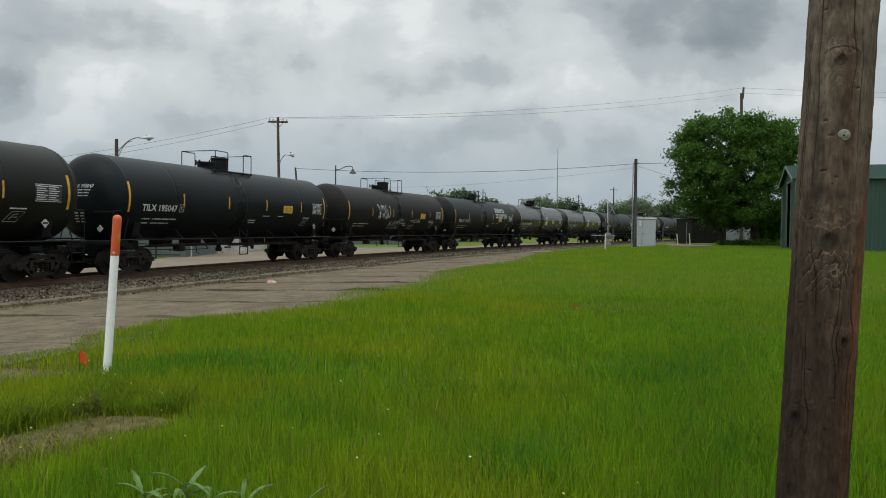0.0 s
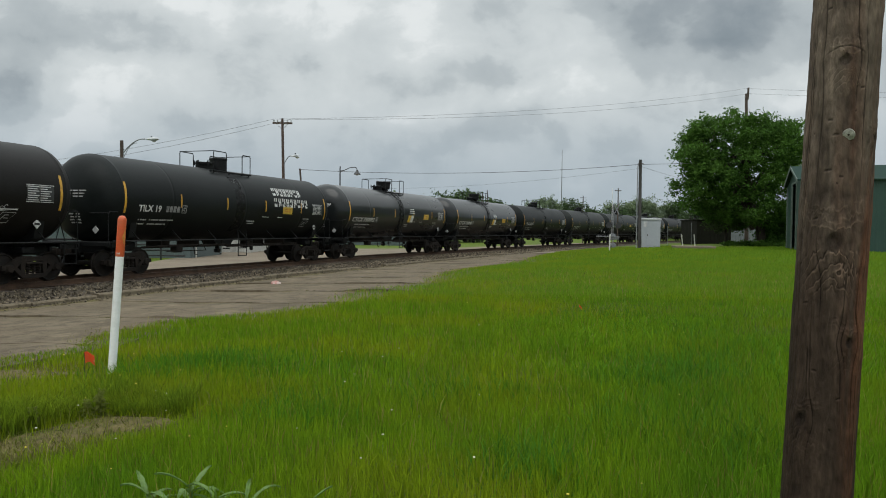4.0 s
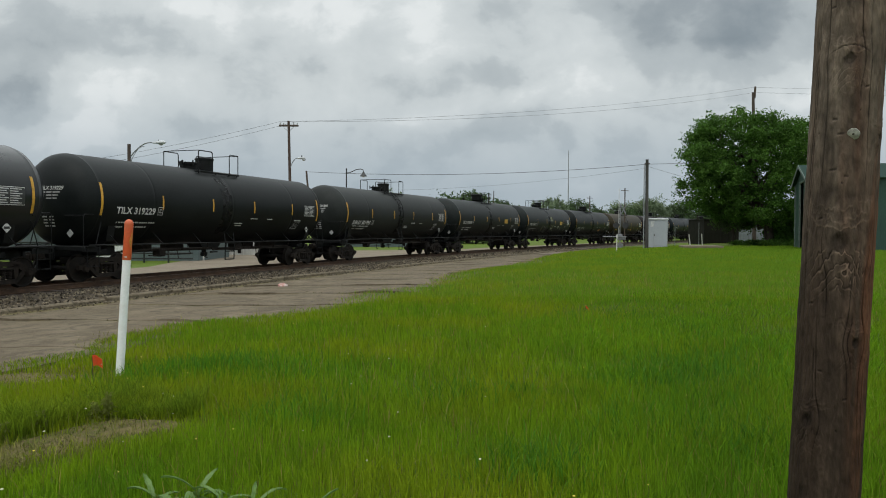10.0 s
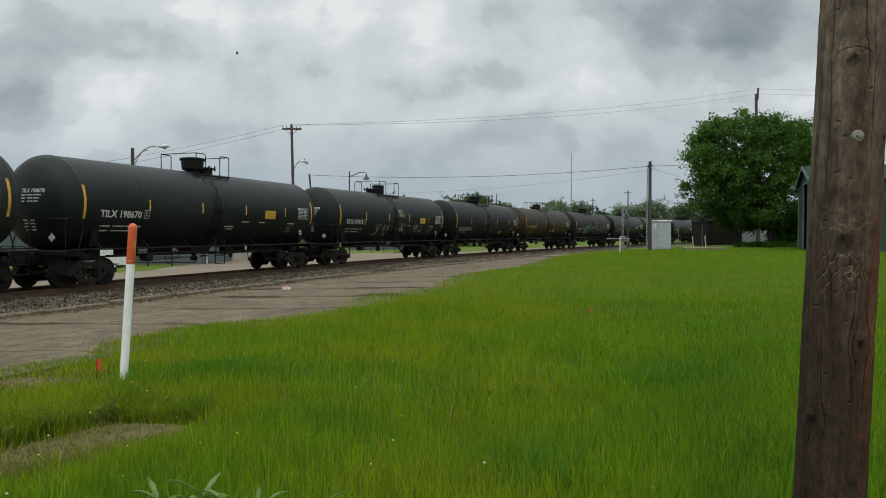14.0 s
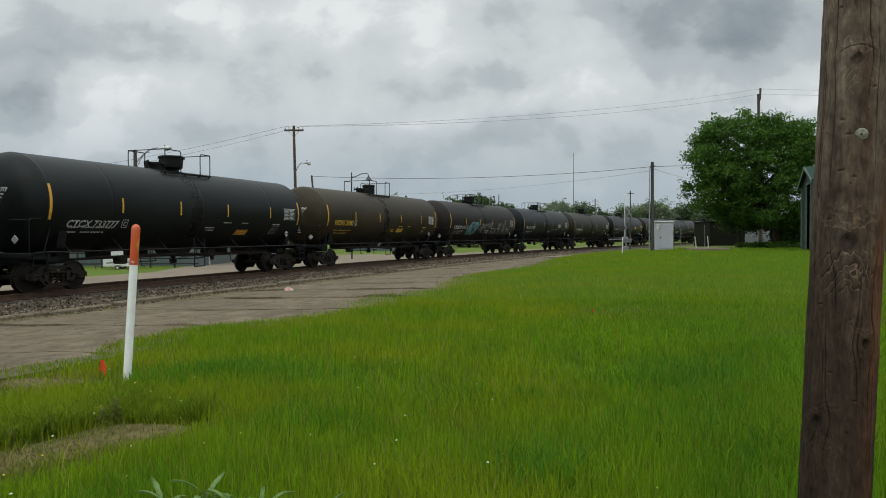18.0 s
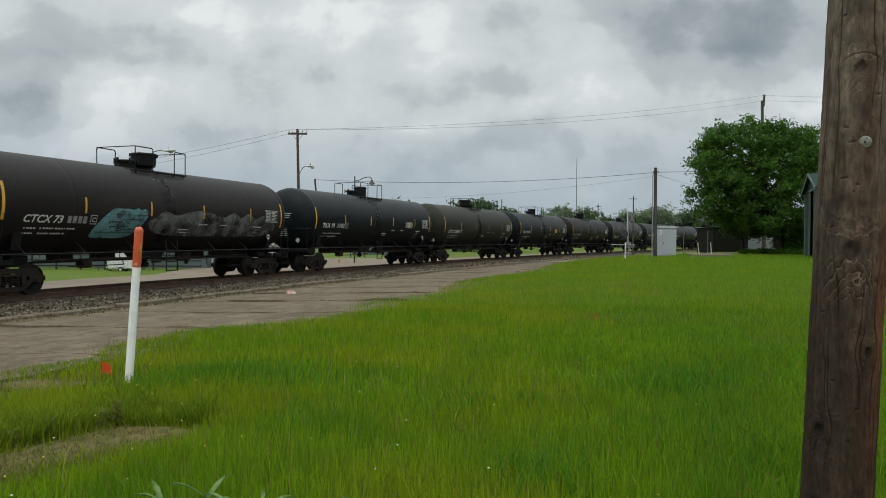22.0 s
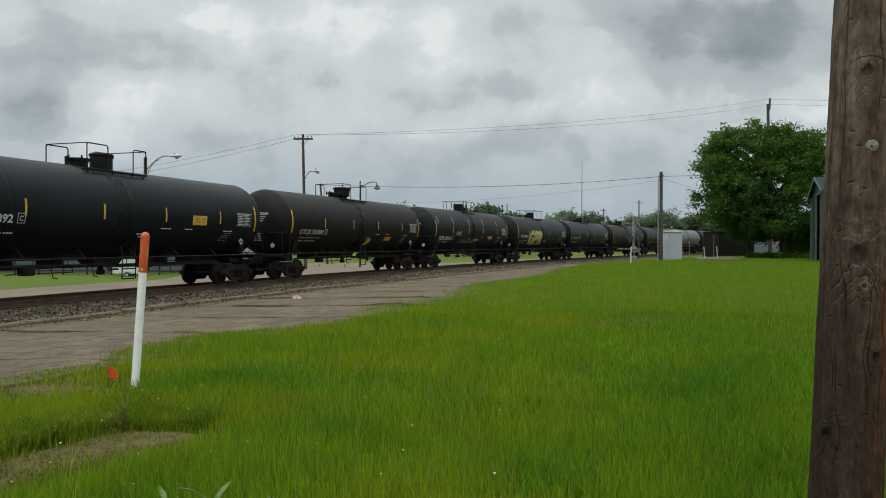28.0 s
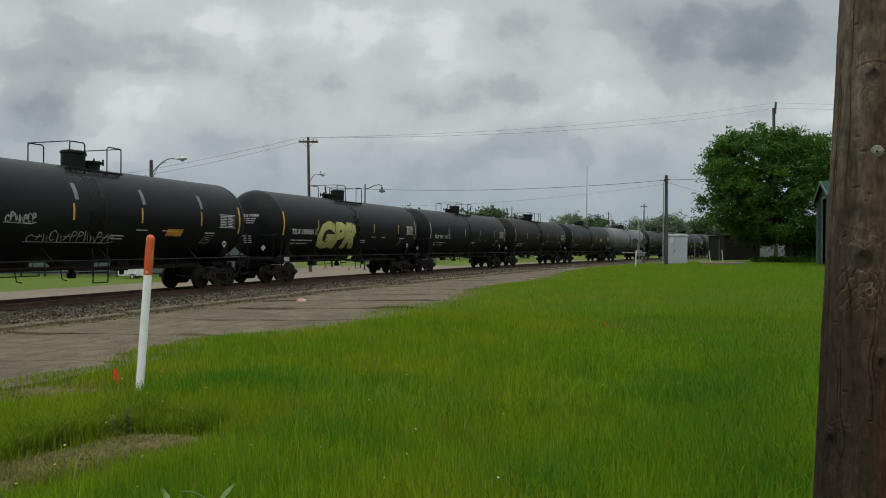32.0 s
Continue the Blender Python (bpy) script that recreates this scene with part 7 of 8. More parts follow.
    px, py, hh = (np.concatenate(a) for a in (px, py, hh))
    blades("dark_tufts", px, py, hh, np.full(len(px), 0.010), gr.uniform(0.1, 0.6, len(px)), tuft, "darker weedy tufts in the grass", gr)


build_weeds()


def build_litter():
    rng = random.Random(2)
    q = Vector((-5.24, 24.4))
    z = float(ground_z(q.x, q.y)) + 0.02
    bag = Shape()
    m = 10
    for i in range(6):
        for k in range(m):
            a = 2 * math.pi * k / m
            r = (0.14, 0.18, 0.16, 0.10, 0.06, 0.0)[i] * (1 + 0.3 * rng.uniform(-1, 1))
            bag.v.append((r * math.cos(a) * 1.3, r * math.sin(a), (0, 0.03, 0.09, 0.13, 0.16, 0.17)[i] * (1 + 0.2 * rng.uniform(-1, 1))))
    for i in range(5):
        for k in range(m):
            j = (k + 1) % m
            bag.f.append((i * m + k, i * m + j, i * m + m + j, i * m + m + k))
    bag.f.append(tuple(range(m)))
    single("plastic_bag", bag, surface("pinkish_plastic", (0.36, 0.15, 0.12), 0.5, 0, 0.3, 6, 30, 0.2, tint=(0.50, 0.47, 0.43)), "crumpled pinkish-white plastic bag on the concrete", "litter", at=pose(q.x, q.y, z, 0, 0, 30) @ Matrix.Scale(0.75, 4))
    rubble = surface("rubble", (0.13, 0.11, 0.09), 0.9, 0, 0.4, 3, 30, 0.3, tint=(0.06, 0.05, 0.042), each=0.5)
    lumps = []
    for k in range(3):
        sh = Shape()
        pts = [(1, 0, 0), (-1, 0, 0), (0, 1, 0), (0, -1, 0), (0, 0, 0.8), (0, 0, -0.4), (0.7, 0.7, 0.3), (-0.7, 0.6, 0.35), (-0.6, -0.7, 0.2), (0.7, -0.6, 0.3)]
        sh.v = [tuple(c * rng.uniform(0.75, 1.2) for c in v) for v in pts]
        sh.f = [(0, 6, 4), (6, 2, 4), (2, 7, 4), (7, 1, 4), (1, 8, 4), (8, 3, 4), (3, 9, 4), (9, 0, 4), (6, 0, 5), (2, 6, 5), (7, 2, 5), (1, 7, 5), (8, 1, 5), (3, 8, 5), (9, 3, 5), (0, 9, 5)]
        lumps.append(sh.mesh("lump", rubble, 0))
    for k in range(150):
        s = rng.uniform(-14, 45)
        d = (rng.uniform(4.75, 5.9), rng.uniform(4.75, 5.6), joint_at(1, s) + rng.uniform(-0.3, 0.3), rng.uniform(5, 12))[k % 4]
        q = along(s, d)
        r = rng.uniform(0.02, 0.055) * (1 + s / 60)
        o = new("rubble_lump", lumps[k % 3])
        o.matrix_basis = Matrix.Translation((q.x, q.y, float(ground_z(q.x, q.y)) + 0.03 + r * 0.15)) @ Matrix.Rotation(rng.uniform(0, 6), 4, "Z") @ Matrix.Diagonal((r * 1.5, r, r * 0.7, 1))
        tagged(o, "small lump of broken concrete lying on the platform", "rubble", "lumps of rubble")


build_litter()


# ---- poles, lamps and wires ----
GALV = surface("galvanised_steel", (0.30, 0.31, 0.32), 0.5, 0.5, 0.2, 4, 30, 0.08)
LAMPGREY = plain("lamp_grey", (0.55, 0.57, 0.58), 0.5)
GLASS = surface("lamp_glass", (0.55, 0.55, 0.52), 0.2, 0, 0.05, 5, 30, 0)
DARKMETAL = plain("dark_lamp_metal", (0.035, 0.035, 0.036), 0.5)


def cobra_head(parent, x, y, z, a, mat=LAMPGREY, size=1.0):
    """A flat street-lamp head pointing along angle a."""
    c, s = math.cos(a), math.sin(a)
    sh = Shape()
    prof = [(-0.15, 0.06, 0.06), (0.05, 0.11, 0.10), (0.36, 0.20, 0.17), (0.66, 0.19, 0.16), (0.85, 0.07, 0.06)]
    n = 12
    for u, w, h in ([c * size for c in row] for row in prof):
        for k in range(n):
            q = 2 * math.pi * k / n
            o = w * math.cos(q)
            sh.v.append((x + u * c - o * s, y + u * s + o * c, z + h * math.sin(q) * (1 if math.sin(q) > 0 else 0.6)))
    for i in range(len(prof) - 1):
        for k in range(n):
            j = (k + 1) % n
            sh.f.append((i * n + k, i * n + j, i * n + n + j, i * n + n + k))
    sh.f += [tuple(range(n)), tuple((len(prof) - 1) * n + k for k in range(n))]
    head = part("lamp_head", sh, mat, parent, "grey street-lamp head")
    part("lens", Shape().lathe([(-0.17, 0.02), (-0.13, 0.12), (-0.07, 0.16)], 14, "Z", (x + 0.48 * c, y + 0.48 * s, z - 0.03)), GLASS, head)
    part("photocell", Shape().lathe([(0.12, 0.04), (0.21, 0.04), (0.22, 0.0)], 10, "Z", (x + 0.30 * c, y + 0.30 * s, z)), DARKMETAL, head)


def arched(p, q, rise, n=10):
    """Points of an arm that rises from p and levels out at q."""
    p, q = Vector(p), Vector(q)
    out = []
    for i in range(n + 1):
        u = i / n
        v = p.lerp(q, u)
        v.z = p.z + (q.z - p.z) * (1 - (1 - u) ** 2) + rise * math.sin(math.pi * u)
        out.append(v)
    return out


def build_poles():
    low = -0.62
    wood = pole_mat_far()
    # lamp on a wooden pole
    p = thing("street_lamp", "cobra-head street lamp on a dark wooden pole", "street lamp", pose(-21.95, 52, low))
    part("pole", Shape().tube([(0, 0, -0.5), (0, 0, 4), (0, 0, 8.14)], [0.15, 0.13, 0.115], 14), wood, p)
    part("arm", Shape().tube(arched((0.1, 0, 7.25), (1.95, -0.3, 8.20), 0.12), 0.040, 8), GALV, p)
    part("brace", Shape().tube(arched((0.1, 0, 6.85), (1.15, -0.2, 7.95), 0.05), 0.025, 8), GALV, p)
    cobra_head(p, 1.92, -0.3, 8.20, -0.17)
    # power pole with crossarm and a lamp
    p = thing("power_pole", "reddish-brown wooden power pole with crossarm and street lamp", "power pole", pose(-11.75, 57, low))
    part("pole", Shape().tube([(0.25, 0, -0.5), (0.12, 0, 5), (0, 0, 10.55)], [0.135, 0.115, 0.095], 14), surface("reddish_pole_wood", (0.095, 0.062, 0.048), 0.85, 0, 0.3, 2, 25, 0.3, stretch=(1, 1, 0.15)), p)
    part("crossarm", Shape().box((0, 0.05, 10.2), (1.62, 0.12, 0.14), pose(0, 0, 0, 0, 2, -14), bevel=0.015), wood, p)
    for k in (-0.72, -0.42, 0.42, 0.72):
        part("insulator", Shape().lathe([(10.26, 0.02), (10.32, 0.05), (10.36, 0.03), (10.40, 0.055), (10.44, 0.045), (10.46, 0.0)], 10, "Z", (k * 0.97, 0.05 - k * 0.25, -k * 0.035)), LAMPGREY, p, "grey porcelain insulator")
    for s in (-1, 1):
        part("brace", Shape().tube([(0.02 * s, -0.02, 9.72), (0.45 * s, 0.02 - 0.11 * s, 10.12)], 0.018, 6), GALV, p)
    part("lamp_arm", Shape().tube(arched((0.05, 0, 6.75), (0.88, -0.5, 7.62), 0.1), 0.03, 8), GALV, p)
    cobra_head(p, 0.85, -0.5, 7.62, -0.4, size=0.72)
    # short leaning pole behind
    p = thing("wooden_post", "short leaning weathered wooden pole", "pole", pose(-12.75, 70, low))
    part("pole", Shape().tube([(0.75, 0, -0.4), (0, 0, 7.75)], [0.11, 0.085], 12), wood, p)
    p = thing("wooden_post", "low weathered wooden power pole", "pole", pose(-50, 62, low))
    part("pole", Shape().tube([(0, 0, -0.4), (0, 0, 6.1)], [0.15, 0.12], 12), wood, p)
    part("crossarm", Shape().box((0, 0.1, 5.65), (1.7, 0.1, 0.12), bevel=0.015), wood, p)
    # gooseneck lamp
    p = thing("gooseneck_lamp", "dark metal gooseneck street lamp with a bell shade", "street lamp", pose(-7.92, 62, low))
    part("pole", Shape().tube([(0, 0, -0.3), (0, 0, 7.35)], [0.075, 0.05], 12), DARKMETAL, p)
    part("arm", Shape().tube([(0, 0, 6.95), (0.35, -0.05, 7.0), (0.8, -0.1, 7.22), (1.2, -0.15, 7.28), (1.42, -0.18, 7.2), (1.45, -0.18, 7.02)], 0.035, 8), DARKMETAL, p)
    part("shade", Shape().lathe([(6.66, 0.30), (6.70, 0.29), (6.80, 0.20), (6.92, 0.11), (7.04, 0.07)], 18, "Z", (1.45, -0.18, 0)), DARKMETAL, p, "bell-shaped dark shade")
    part("globe", Shape().lathe([(6.58, 0.0), (6.60, 0.10), (6.67, 0.16)], 14, "Z", (1.45, -0.18, 0)), GLASS, p)
    # pole by the signal cabinet
    p = thing("power_pole", "grey wooden pole with a conduit beside the signal cabinet", "power pole", pose(18.52, 66, 0))
    part("pole", Shape().tube([(0.04, 0, -0.4), (0, 0, 7.97)], [0.165, 0.135], 14), surface("grey_pole_wood", (0.058, 0.056, 0.052), 0.85, 0, 0.3, 2, 25, 0.3, stretch=(1, 1, 0.15)), p)
    part("conduit", Shape().tube([(-0.26, -0.05, -0.2), (-0.25, -0.05, 7.3), (-0.18, 0, 7.5)], 0.05, 8), GALV, p, "pale metal conduit")
    part("bracket", Shape().box((0, -0.1, 7.6), (0.5, 0.08, 0.08), bevel=0.01), STEEL, p)
    # tall pole behind the tree
    p = thing("tall_pole", "tall grey wooden transmission pole", "power pole", pose(39.5, 93, -0.1))
    part("pole", Shape().tube([(0.35, 0, -0.5), (-0.1, 0, 19.2)], [0.26, 0.17], 14), wood, p)
    part("pole_top", Shape().box((0.12, 0, 19.2), (0.22, 0.20, 1.5), pose(0, 0, 0, 0, 3, 0), bevel=0.03), wood, p)
    # mast, far off
    p = thing("radio_mast", "thin pale radio mast far off", "mast", pose(45.2, 260, -1))
    part("mast", Shape().tube([(0, 0, -0.5), (0, 0, 15), (0, 0, 31.0)], [0.22, 0.17, 0.08], 8), GALV, p)
    # far power poles
    for x, y, tall, arm in ((24.6, 98, 7.9, 0.9), (25.0, 123, 8.0, 0.9), (8.7, 120, 8.6, 0.0), (8.0, 121, 8.2, 0.0)):
        p = thing("power_pole", "thin distant wooden power pole", "power pole", pose(x, y, low), "distant power poles")
        part("pole", Shape().tube([(0, 0, -0.4), (0, 0, tall)], [0.10, 0.07], 10), wood, p)
        if arm:
            part("crossarm", Shape().box((0, 0, tall - 0.35), (arm * 1.3, 0.08, 0.08), pose(0, 0, 0, 0, 0, 25), bevel=0.01), wood, p)


def wire(p, q, sag, r=0.012, n=24, label="thin dark overhead wire"):
    p, q = Vector(p), Vector(q)
    pts = []
    for i in range(n + 1):
        u = i / n
        v = p.lerp(q, u)
        v.z -= sag * 4 * u * (1 - u)
        pts.append(v)
    single("overhead_wire", Shape().tube(pts, r, 5), DARKMETAL, label, "wire", "structure")


build_poles()
a0, b0 = Vector((-11.75, 57, 9.9)), Vector((39.4, 93, 19.0))
for k, (dz, dq) in enumerate(((0.0, 0.75), (-0.05, 0.10))):
    e = (-0.7, 0.6)[k]
    wire(a0 + Vector((e, -e * 0.25, dz)), b0 + Vector((0.2 * k, 0, dq)), 0.80 + 0.08 * k, 0.010)
    wire(a0 + Vector((e, -e * 0.25, dz)), Vector((-50 + e, 62, 5.2 - 0.35 * k)), 0.95 + 0.08 * k, 0.010)
    wire(b0 + Vector((0.2 * k, 0, dq)), Vector((110, 120, 25.4 - 0.8 * k)), 0.5)
wire((-12.75, 70, 7.05), (18.5, 66, 7.55), 0.55, 0.020)
wire((18.5, 66, 7.55), (80, 150, 17.5), 0.3, 0.020)
wire((18.5, 66, 7.4), (45, 100, 8.0), 0.8, 0.012)
wire((-8, 90, 6.4), (18.5, 66, 7.2), 0.5, 0.008)
wire((2.0, 2.86, 8.7), (34.3, 57.6, 6.2), 0.25, 0.026, 60, "black service cable from the pole to the green building")


# ---- the level crossing in the distance ----
def build_crossing():
    grey = surface("pale_grey_cabinet_paint", (0.34, 0.37, 0.395), 0.5, 0, 0.08, 2, 30, 0.05, tint=(0.36, 0.39, 0.41))
    c = thing("signal_cabinet", "pale grey metal railway signal cabinet", "cabinet", pose(20.35, 69, 0.0, 0, 0, -9))
    part("body", Shape().box((0, 0, 1.28), (1.70, 1.9, 2.60), bevel=0.03), grey, c)
    part("roof", Shape().box((0, 0, 2.66), (1.86, 2.06, 0.16), bevel=0.05), surface("pale_roof_paint", (0.55, 0.57, 0.57), 0.5, 0, 0.08, 2, 30, 0.05), c)
    d = part("door", Shape().box((0.1, -0.96, 1.30), (1.05, 0.03, 2.2), bevel=0.01), grey, c)
    part("door_handle", Shape().box((-0.32, -0.99, 1.2), (0.05, 0.04, 0.2), bevel=0.01), STEEL, d)
    part("vent", Shape().box((-0.5, -0.96, 2.2), (0.35, 0.03, 0.5), bevel=0.01), plain("pale_vent", (0.6, 0.61, 0.6), 0.6), c)
    part("base", Shape().box((0, 0, 0.0), (1.9, 2.1, 0.12), bevel=0.02), CONCRETE, c)
    alu = plain("aluminium_mast", (0.24, 0.25, 0.26), 0.5, 0.3)
    white = plain("white_board", (0.72, 0.72, 0.70), 0.6)
    g = thing("crossing_signal", "level-crossing signal mast with crossbuck and raised gate arm", "crossing signal", pose(17.75, 72.5, -0.1))
    part("mast", Shape().tube([(0, 0, -0.2), (0, 0, 4.3)], 0.055, 10), alu, g)
    part("base", Shape().box((0, 0, 0.15), (0.5, 0.5, 0.5), bevel=0.04), alu, g)
    for s in (-1, 1):
        part("crossbuck_board", Shape().box((0.30, -0.12 - 0.02 * s, 3.75), (1.05, 0.025, 0.10), pose(0, 0, 0, 0, 62 * s, 0)), alu, g, "grey back of a crossbuck board")
    part("light_bar", Shape().tube([(-1.7, -0.1, 1.10), (0.6, -0.1, 1.10)], 0.045, 8), alu, g)
    for x in (-0.45, 0.45):
        part("lamp", Shape().lathe([(-0.05, 0.30), (0.0, 0.30), (0.02, 0.12), (0.18, 0.10)], 18, "Y", (x, -0.22, 2.2)), DARKMETAL, g, "round black crossing lamp")
    part("gate_mechanism", Shape().box((0.0, 0.2, 1.05), (0.5, 0.5, 0.6), bevel=0.05), alu, g)
    part("gate_arm", Shape().box((-0.02, 0.45, 3.5), (0.05, 0.04, 4.8), bevel=0.01), white, g, "raised white gate arm")
    part("counterweight", Shape().box((0.35, 0.45, 0.95), (0.7, 0.12, 0.35), bevel=0.03), alu, g)
    white_post = plain("white_stake_paint", (0.70, 0.69, 0.64), 0.6)
    for x, y, tall, tilt, r in ((14.9, 62, 1.30, 1.0, 0.05), (27.6, 81, 1.3, -7, 0.06), (28.6, 80, 1.35, -5, 0.06), (29.6, 84, 2.6, 0, 0.05), (27.5, 86, 2.2, 0, 0.045), (-16.1, 50, 2.0, 0, 0.06)):
        z = -0.62 if x < 0 else -0.05
        single("stake", Shape().tube([(0, 0, -0.2), (0, 0, tall)], [r, r * 0.9], 10), white_post if tall < 2.1 else GALV, "white painted stake standing in the grass" if tall < 2.1 else "thin grey metal post", "stake", at=pose(x, y, z, 0, tilt, 0), group="stakes")
    single("concrete_pad", Shape().box((0, 0, 0.02), (3.3, 2.6, 0.34), bevel=0.05), ROAD, "low pale concrete pad in the grass", "pad", at=pose(22.9, 64.5, 0.12, 0, 0, -8))
    sh = Shape()
    for i, (px, py) in enumerate(((8.2, 58), (13, 62.5), (18.6, 66.8), (25, 71), (33, 76.5))):
        for k, w in enumerate((-2.6, 2.6)):
            qx, qy = px - w * 0.55 * 0.4, py + w * 0.85 * (0.35 + 0.16 * i)
            sh.v.append((qx, qy, max(float(ground_z(qx, qy)), -0.30) + 0.035))
    for i in range(4):
        sh.f.append((2 * i, 2 * i + 1, 2 * i + 3, 2 * i + 2))
    single("crossing_road", sh, ROAD, "pale gravel road leading to the level crossing", "road", "structure")


build_crossing()


# ---- the green metal building ----
def build_shed():
    green = surface("dark_green_sheet_metal", (0.016, 0.050, 0.037), 0.55, 0.0, 0.15, 0.6, 12, 0.05, tint=(0.022, 0.060, 0.045))
    trim = plain("pale_green_grey_trim", (0.14, 0.18, 0.155), 0.6)
    roofm = surface("dark_green_sheet_roof", (0.011, 0.033, 0.025), 0.8, 0.0, 0.1, 1, 12, 0.05, tint=(0.015, 0.040, 0.030), spec=0.15)
    near_c, far_c = Vector((30.15, 60.0)), Vector((33.55, 69.3))
    v = far_c - near_c
    W = v.length
    a = math.atan2(v.y, v.x)
    L, eave, ridge = 20.0, 5.95, 7.35
    # local axes: x along the gable end, y along the long wall (to the right of it)
    b = thing("metal_building", "dark green corrugated metal building with pale trim", "building", pose(near_c.x, near_c.y, -0.05, 0, 0, math.degrees(a)))
    sh = Shape()
    # long wall towards the camera, ribbed
    n = int(L / 0.30)
    for i in range(n):
        y0 = -0.3 * i
        sh.box((0.0, y0 - 0.15, eave / 2), (0.06, 0.30, eave))
        sh.box((-0.045, y0 - 0.05, eave / 2), (0.03, 0.06, eave))
    part("long_wall", sh, green, b)
    part("far_wall", Shape().box((W, -L / 2, eave / 2), (0.06, L, eave)), green, b)
    part("back_wall", Shape().box((W / 2, -L, eave / 2), (W, 0.06, eave)), green, b)
    d0, d1, dh = W * 0.30, W * 0.62, 5.9
    gable = Shape()
    gable.prism([(0.03, 0), (d0, 0), (d0, dh), (d1, dh), (d1, 0), (W - 0.03, 0), (W - 0.03, eave), (W / 2, ridge), (0.03, eave)], -0.03, 0.03)
    part("gable_wall", gable, green, b, angle=30)
    fr = part("door_frame", Shape().box((d0 - 0.06, 0.05, dh / 2), (0.14, 0.12, dh)).box((d1 + 0.06, 0.05, dh / 2), (0.14, 0.12, dh)).box(((d0 + d1) / 2, 0.05, dh + 0.07), (d1 - d0 + 0.26, 0.12, 0.14)), trim, b, "pale door trim")
    part("corner_trim", Shape().box((-0.03, 0.03, eave / 2), (0.16, 0.16, eave)), trim, b)
    part("corner_trim", Shape().box((W + 0.03, 0.03, eave / 2), (0.16, 0.16, eave)), trim, b)
    for s in (0, 1):
        x0, x1 = (-0.25, W / 2) if s == 0 else (W + 0.25, W / 2)
        ro = Shape()
        z0 = eave - 0.25 * (ridge - eave) / (W / 2)
        ro.add([(x0, 0.35, z0), (x1, 0.35, ridge), (x1, -L - 0.3, ridge), (x0, -L - 0.3, z0), (x0, 0.35, z0 + 0.12), (x1, 0.35, ridge + 0.12), (x1, -L - 0.3, ridge + 0.12), (x0, -L - 0.3, z0 + 0.12)],
               [(0, 1, 2, 3), (7, 6, 5, 4), (0, 4, 5, 1), (1, 5, 6, 2), (2, 6, 7, 3), (3, 7, 4, 0)])
        r = part("roof", ro, roofm, b, angle=20)
        part("barge_board", Shape().add([(x0, 0.36, z0 - 0.12), (x1, 0.36, ridge - 0.12), (x1, 0.36, ridge + 0.13), (x0, 0.36, z0 + 0.13), (x0, 0.40, z0 - 0.12), (x1, 0.40, ridge - 0.12), (x1, 0.40, ridge + 0.13), (x0, 0.40, z0 + 0.13)],
                                       [(0, 1, 2, 3), (7, 6, 5, 4), (0, 4, 5, 1), (1, 5, 6, 2), (2, 6, 7, 3), (3, 7, 4, 0)]), trim, r)
    part("gutter", Shape().box((-0.26, -L / 2, eave + 0.0), (0.14, L, 0.14), bevel=0.03), green, b)
    part("floor", Shape().box((W / 2, -L / 2, 0.02), (W - 0.1, L - 0.1, 0.1)), CONCRETE, b)


build_shed()


# ---- trees ----
BARK = surface("bark", (0.055, 0.043, 0.034), 0.9, 0, 0.35, 4, 30, 0.5, stretch=(1, 1, 0.3))
LEAF = surface("leaves", (0.080, 0.168, 0.027), 0.6, 0, 0.15, 0.35, 4, 0, tint=(0.044, 0.102, 0.019), island=0.4, translucent=0.42, spec=0.12)
LEAF_MID = surface("mid_green_leaves", (0.074, 0.120, 0.046), 0.6, 0, 0.15, 0.3, 4, 0, tint=(0.056, 0.094, 0.036), island=0.4, translucent=0.35, spec=0.25)
LEAF_DARK = surface("dark_leaves", (0.045, 0.085, 0.016), 0.6, 0, 0.15, 0.4, 4, 0, tint=(0.030, 0.062, 0.012), island=0.4, translucent=0.2, spec=0.3)
# leaf green paled and greyed to imitate the haze of distant air
LEAF_PALE = surface("haze_tinted_leaves", (0.165, 0.215, 0.130), 0.7, 0, 0.15, 0.2, 3, 0, tint=(0.155, 0.205, 0.100), island=0.35, translucent=0.35, spec=0.2)


def leaves_at(rng, P, size, up=0.7):
    """One bent leaf at each place, more of them facing the sky than not."""
    n = len(P)
    nor = rng.normal(size=(n, 3)) + np.array([0, 0, up])
    nor /= np.linalg.norm(nor, axis=1)[:, None]
    a = np.cross(nor, rng.normal(size=(n, 3)))
    a /= np.linalg.norm(a, axis=1)[:, None]
    b = np.cross(nor, a)
    s = size * rng.uniform(0.6, 1.3, n)[:, None]
    c = nor * s * 0.18
    v = np.stack([P - a * s, P + b * s * 0.55 + c, P + a * s, P - b * s * 0.55 + c], 1).reshape(-1, 3)
    return v, np.arange(n * 4), np.full(n, 4)


def leaf_cloud(rng, blobs, per, size):
    """Leaves scattered through blobs (x, y, z, rx, ry, rz), denser towards their skins."""
    P = []
    for bx, by, bz, rx, ry, rz in blobs:
        n = int(per * (rx * ry * rz) ** 0.667)
        v = rng.normal(size=(n, 3))
        v /= np.linalg.norm(v, axis=1)[:, None]
        r = rng.uniform(0, 1, n) ** 0.40 * (1 + 0.16 * rng.normal(size=n))
        P.append(v * r[:, None] * np.array([rx, ry, rz]) + np.array([bx, by, bz]))
    return leaves_at(rng, np.concatenate(P), size)


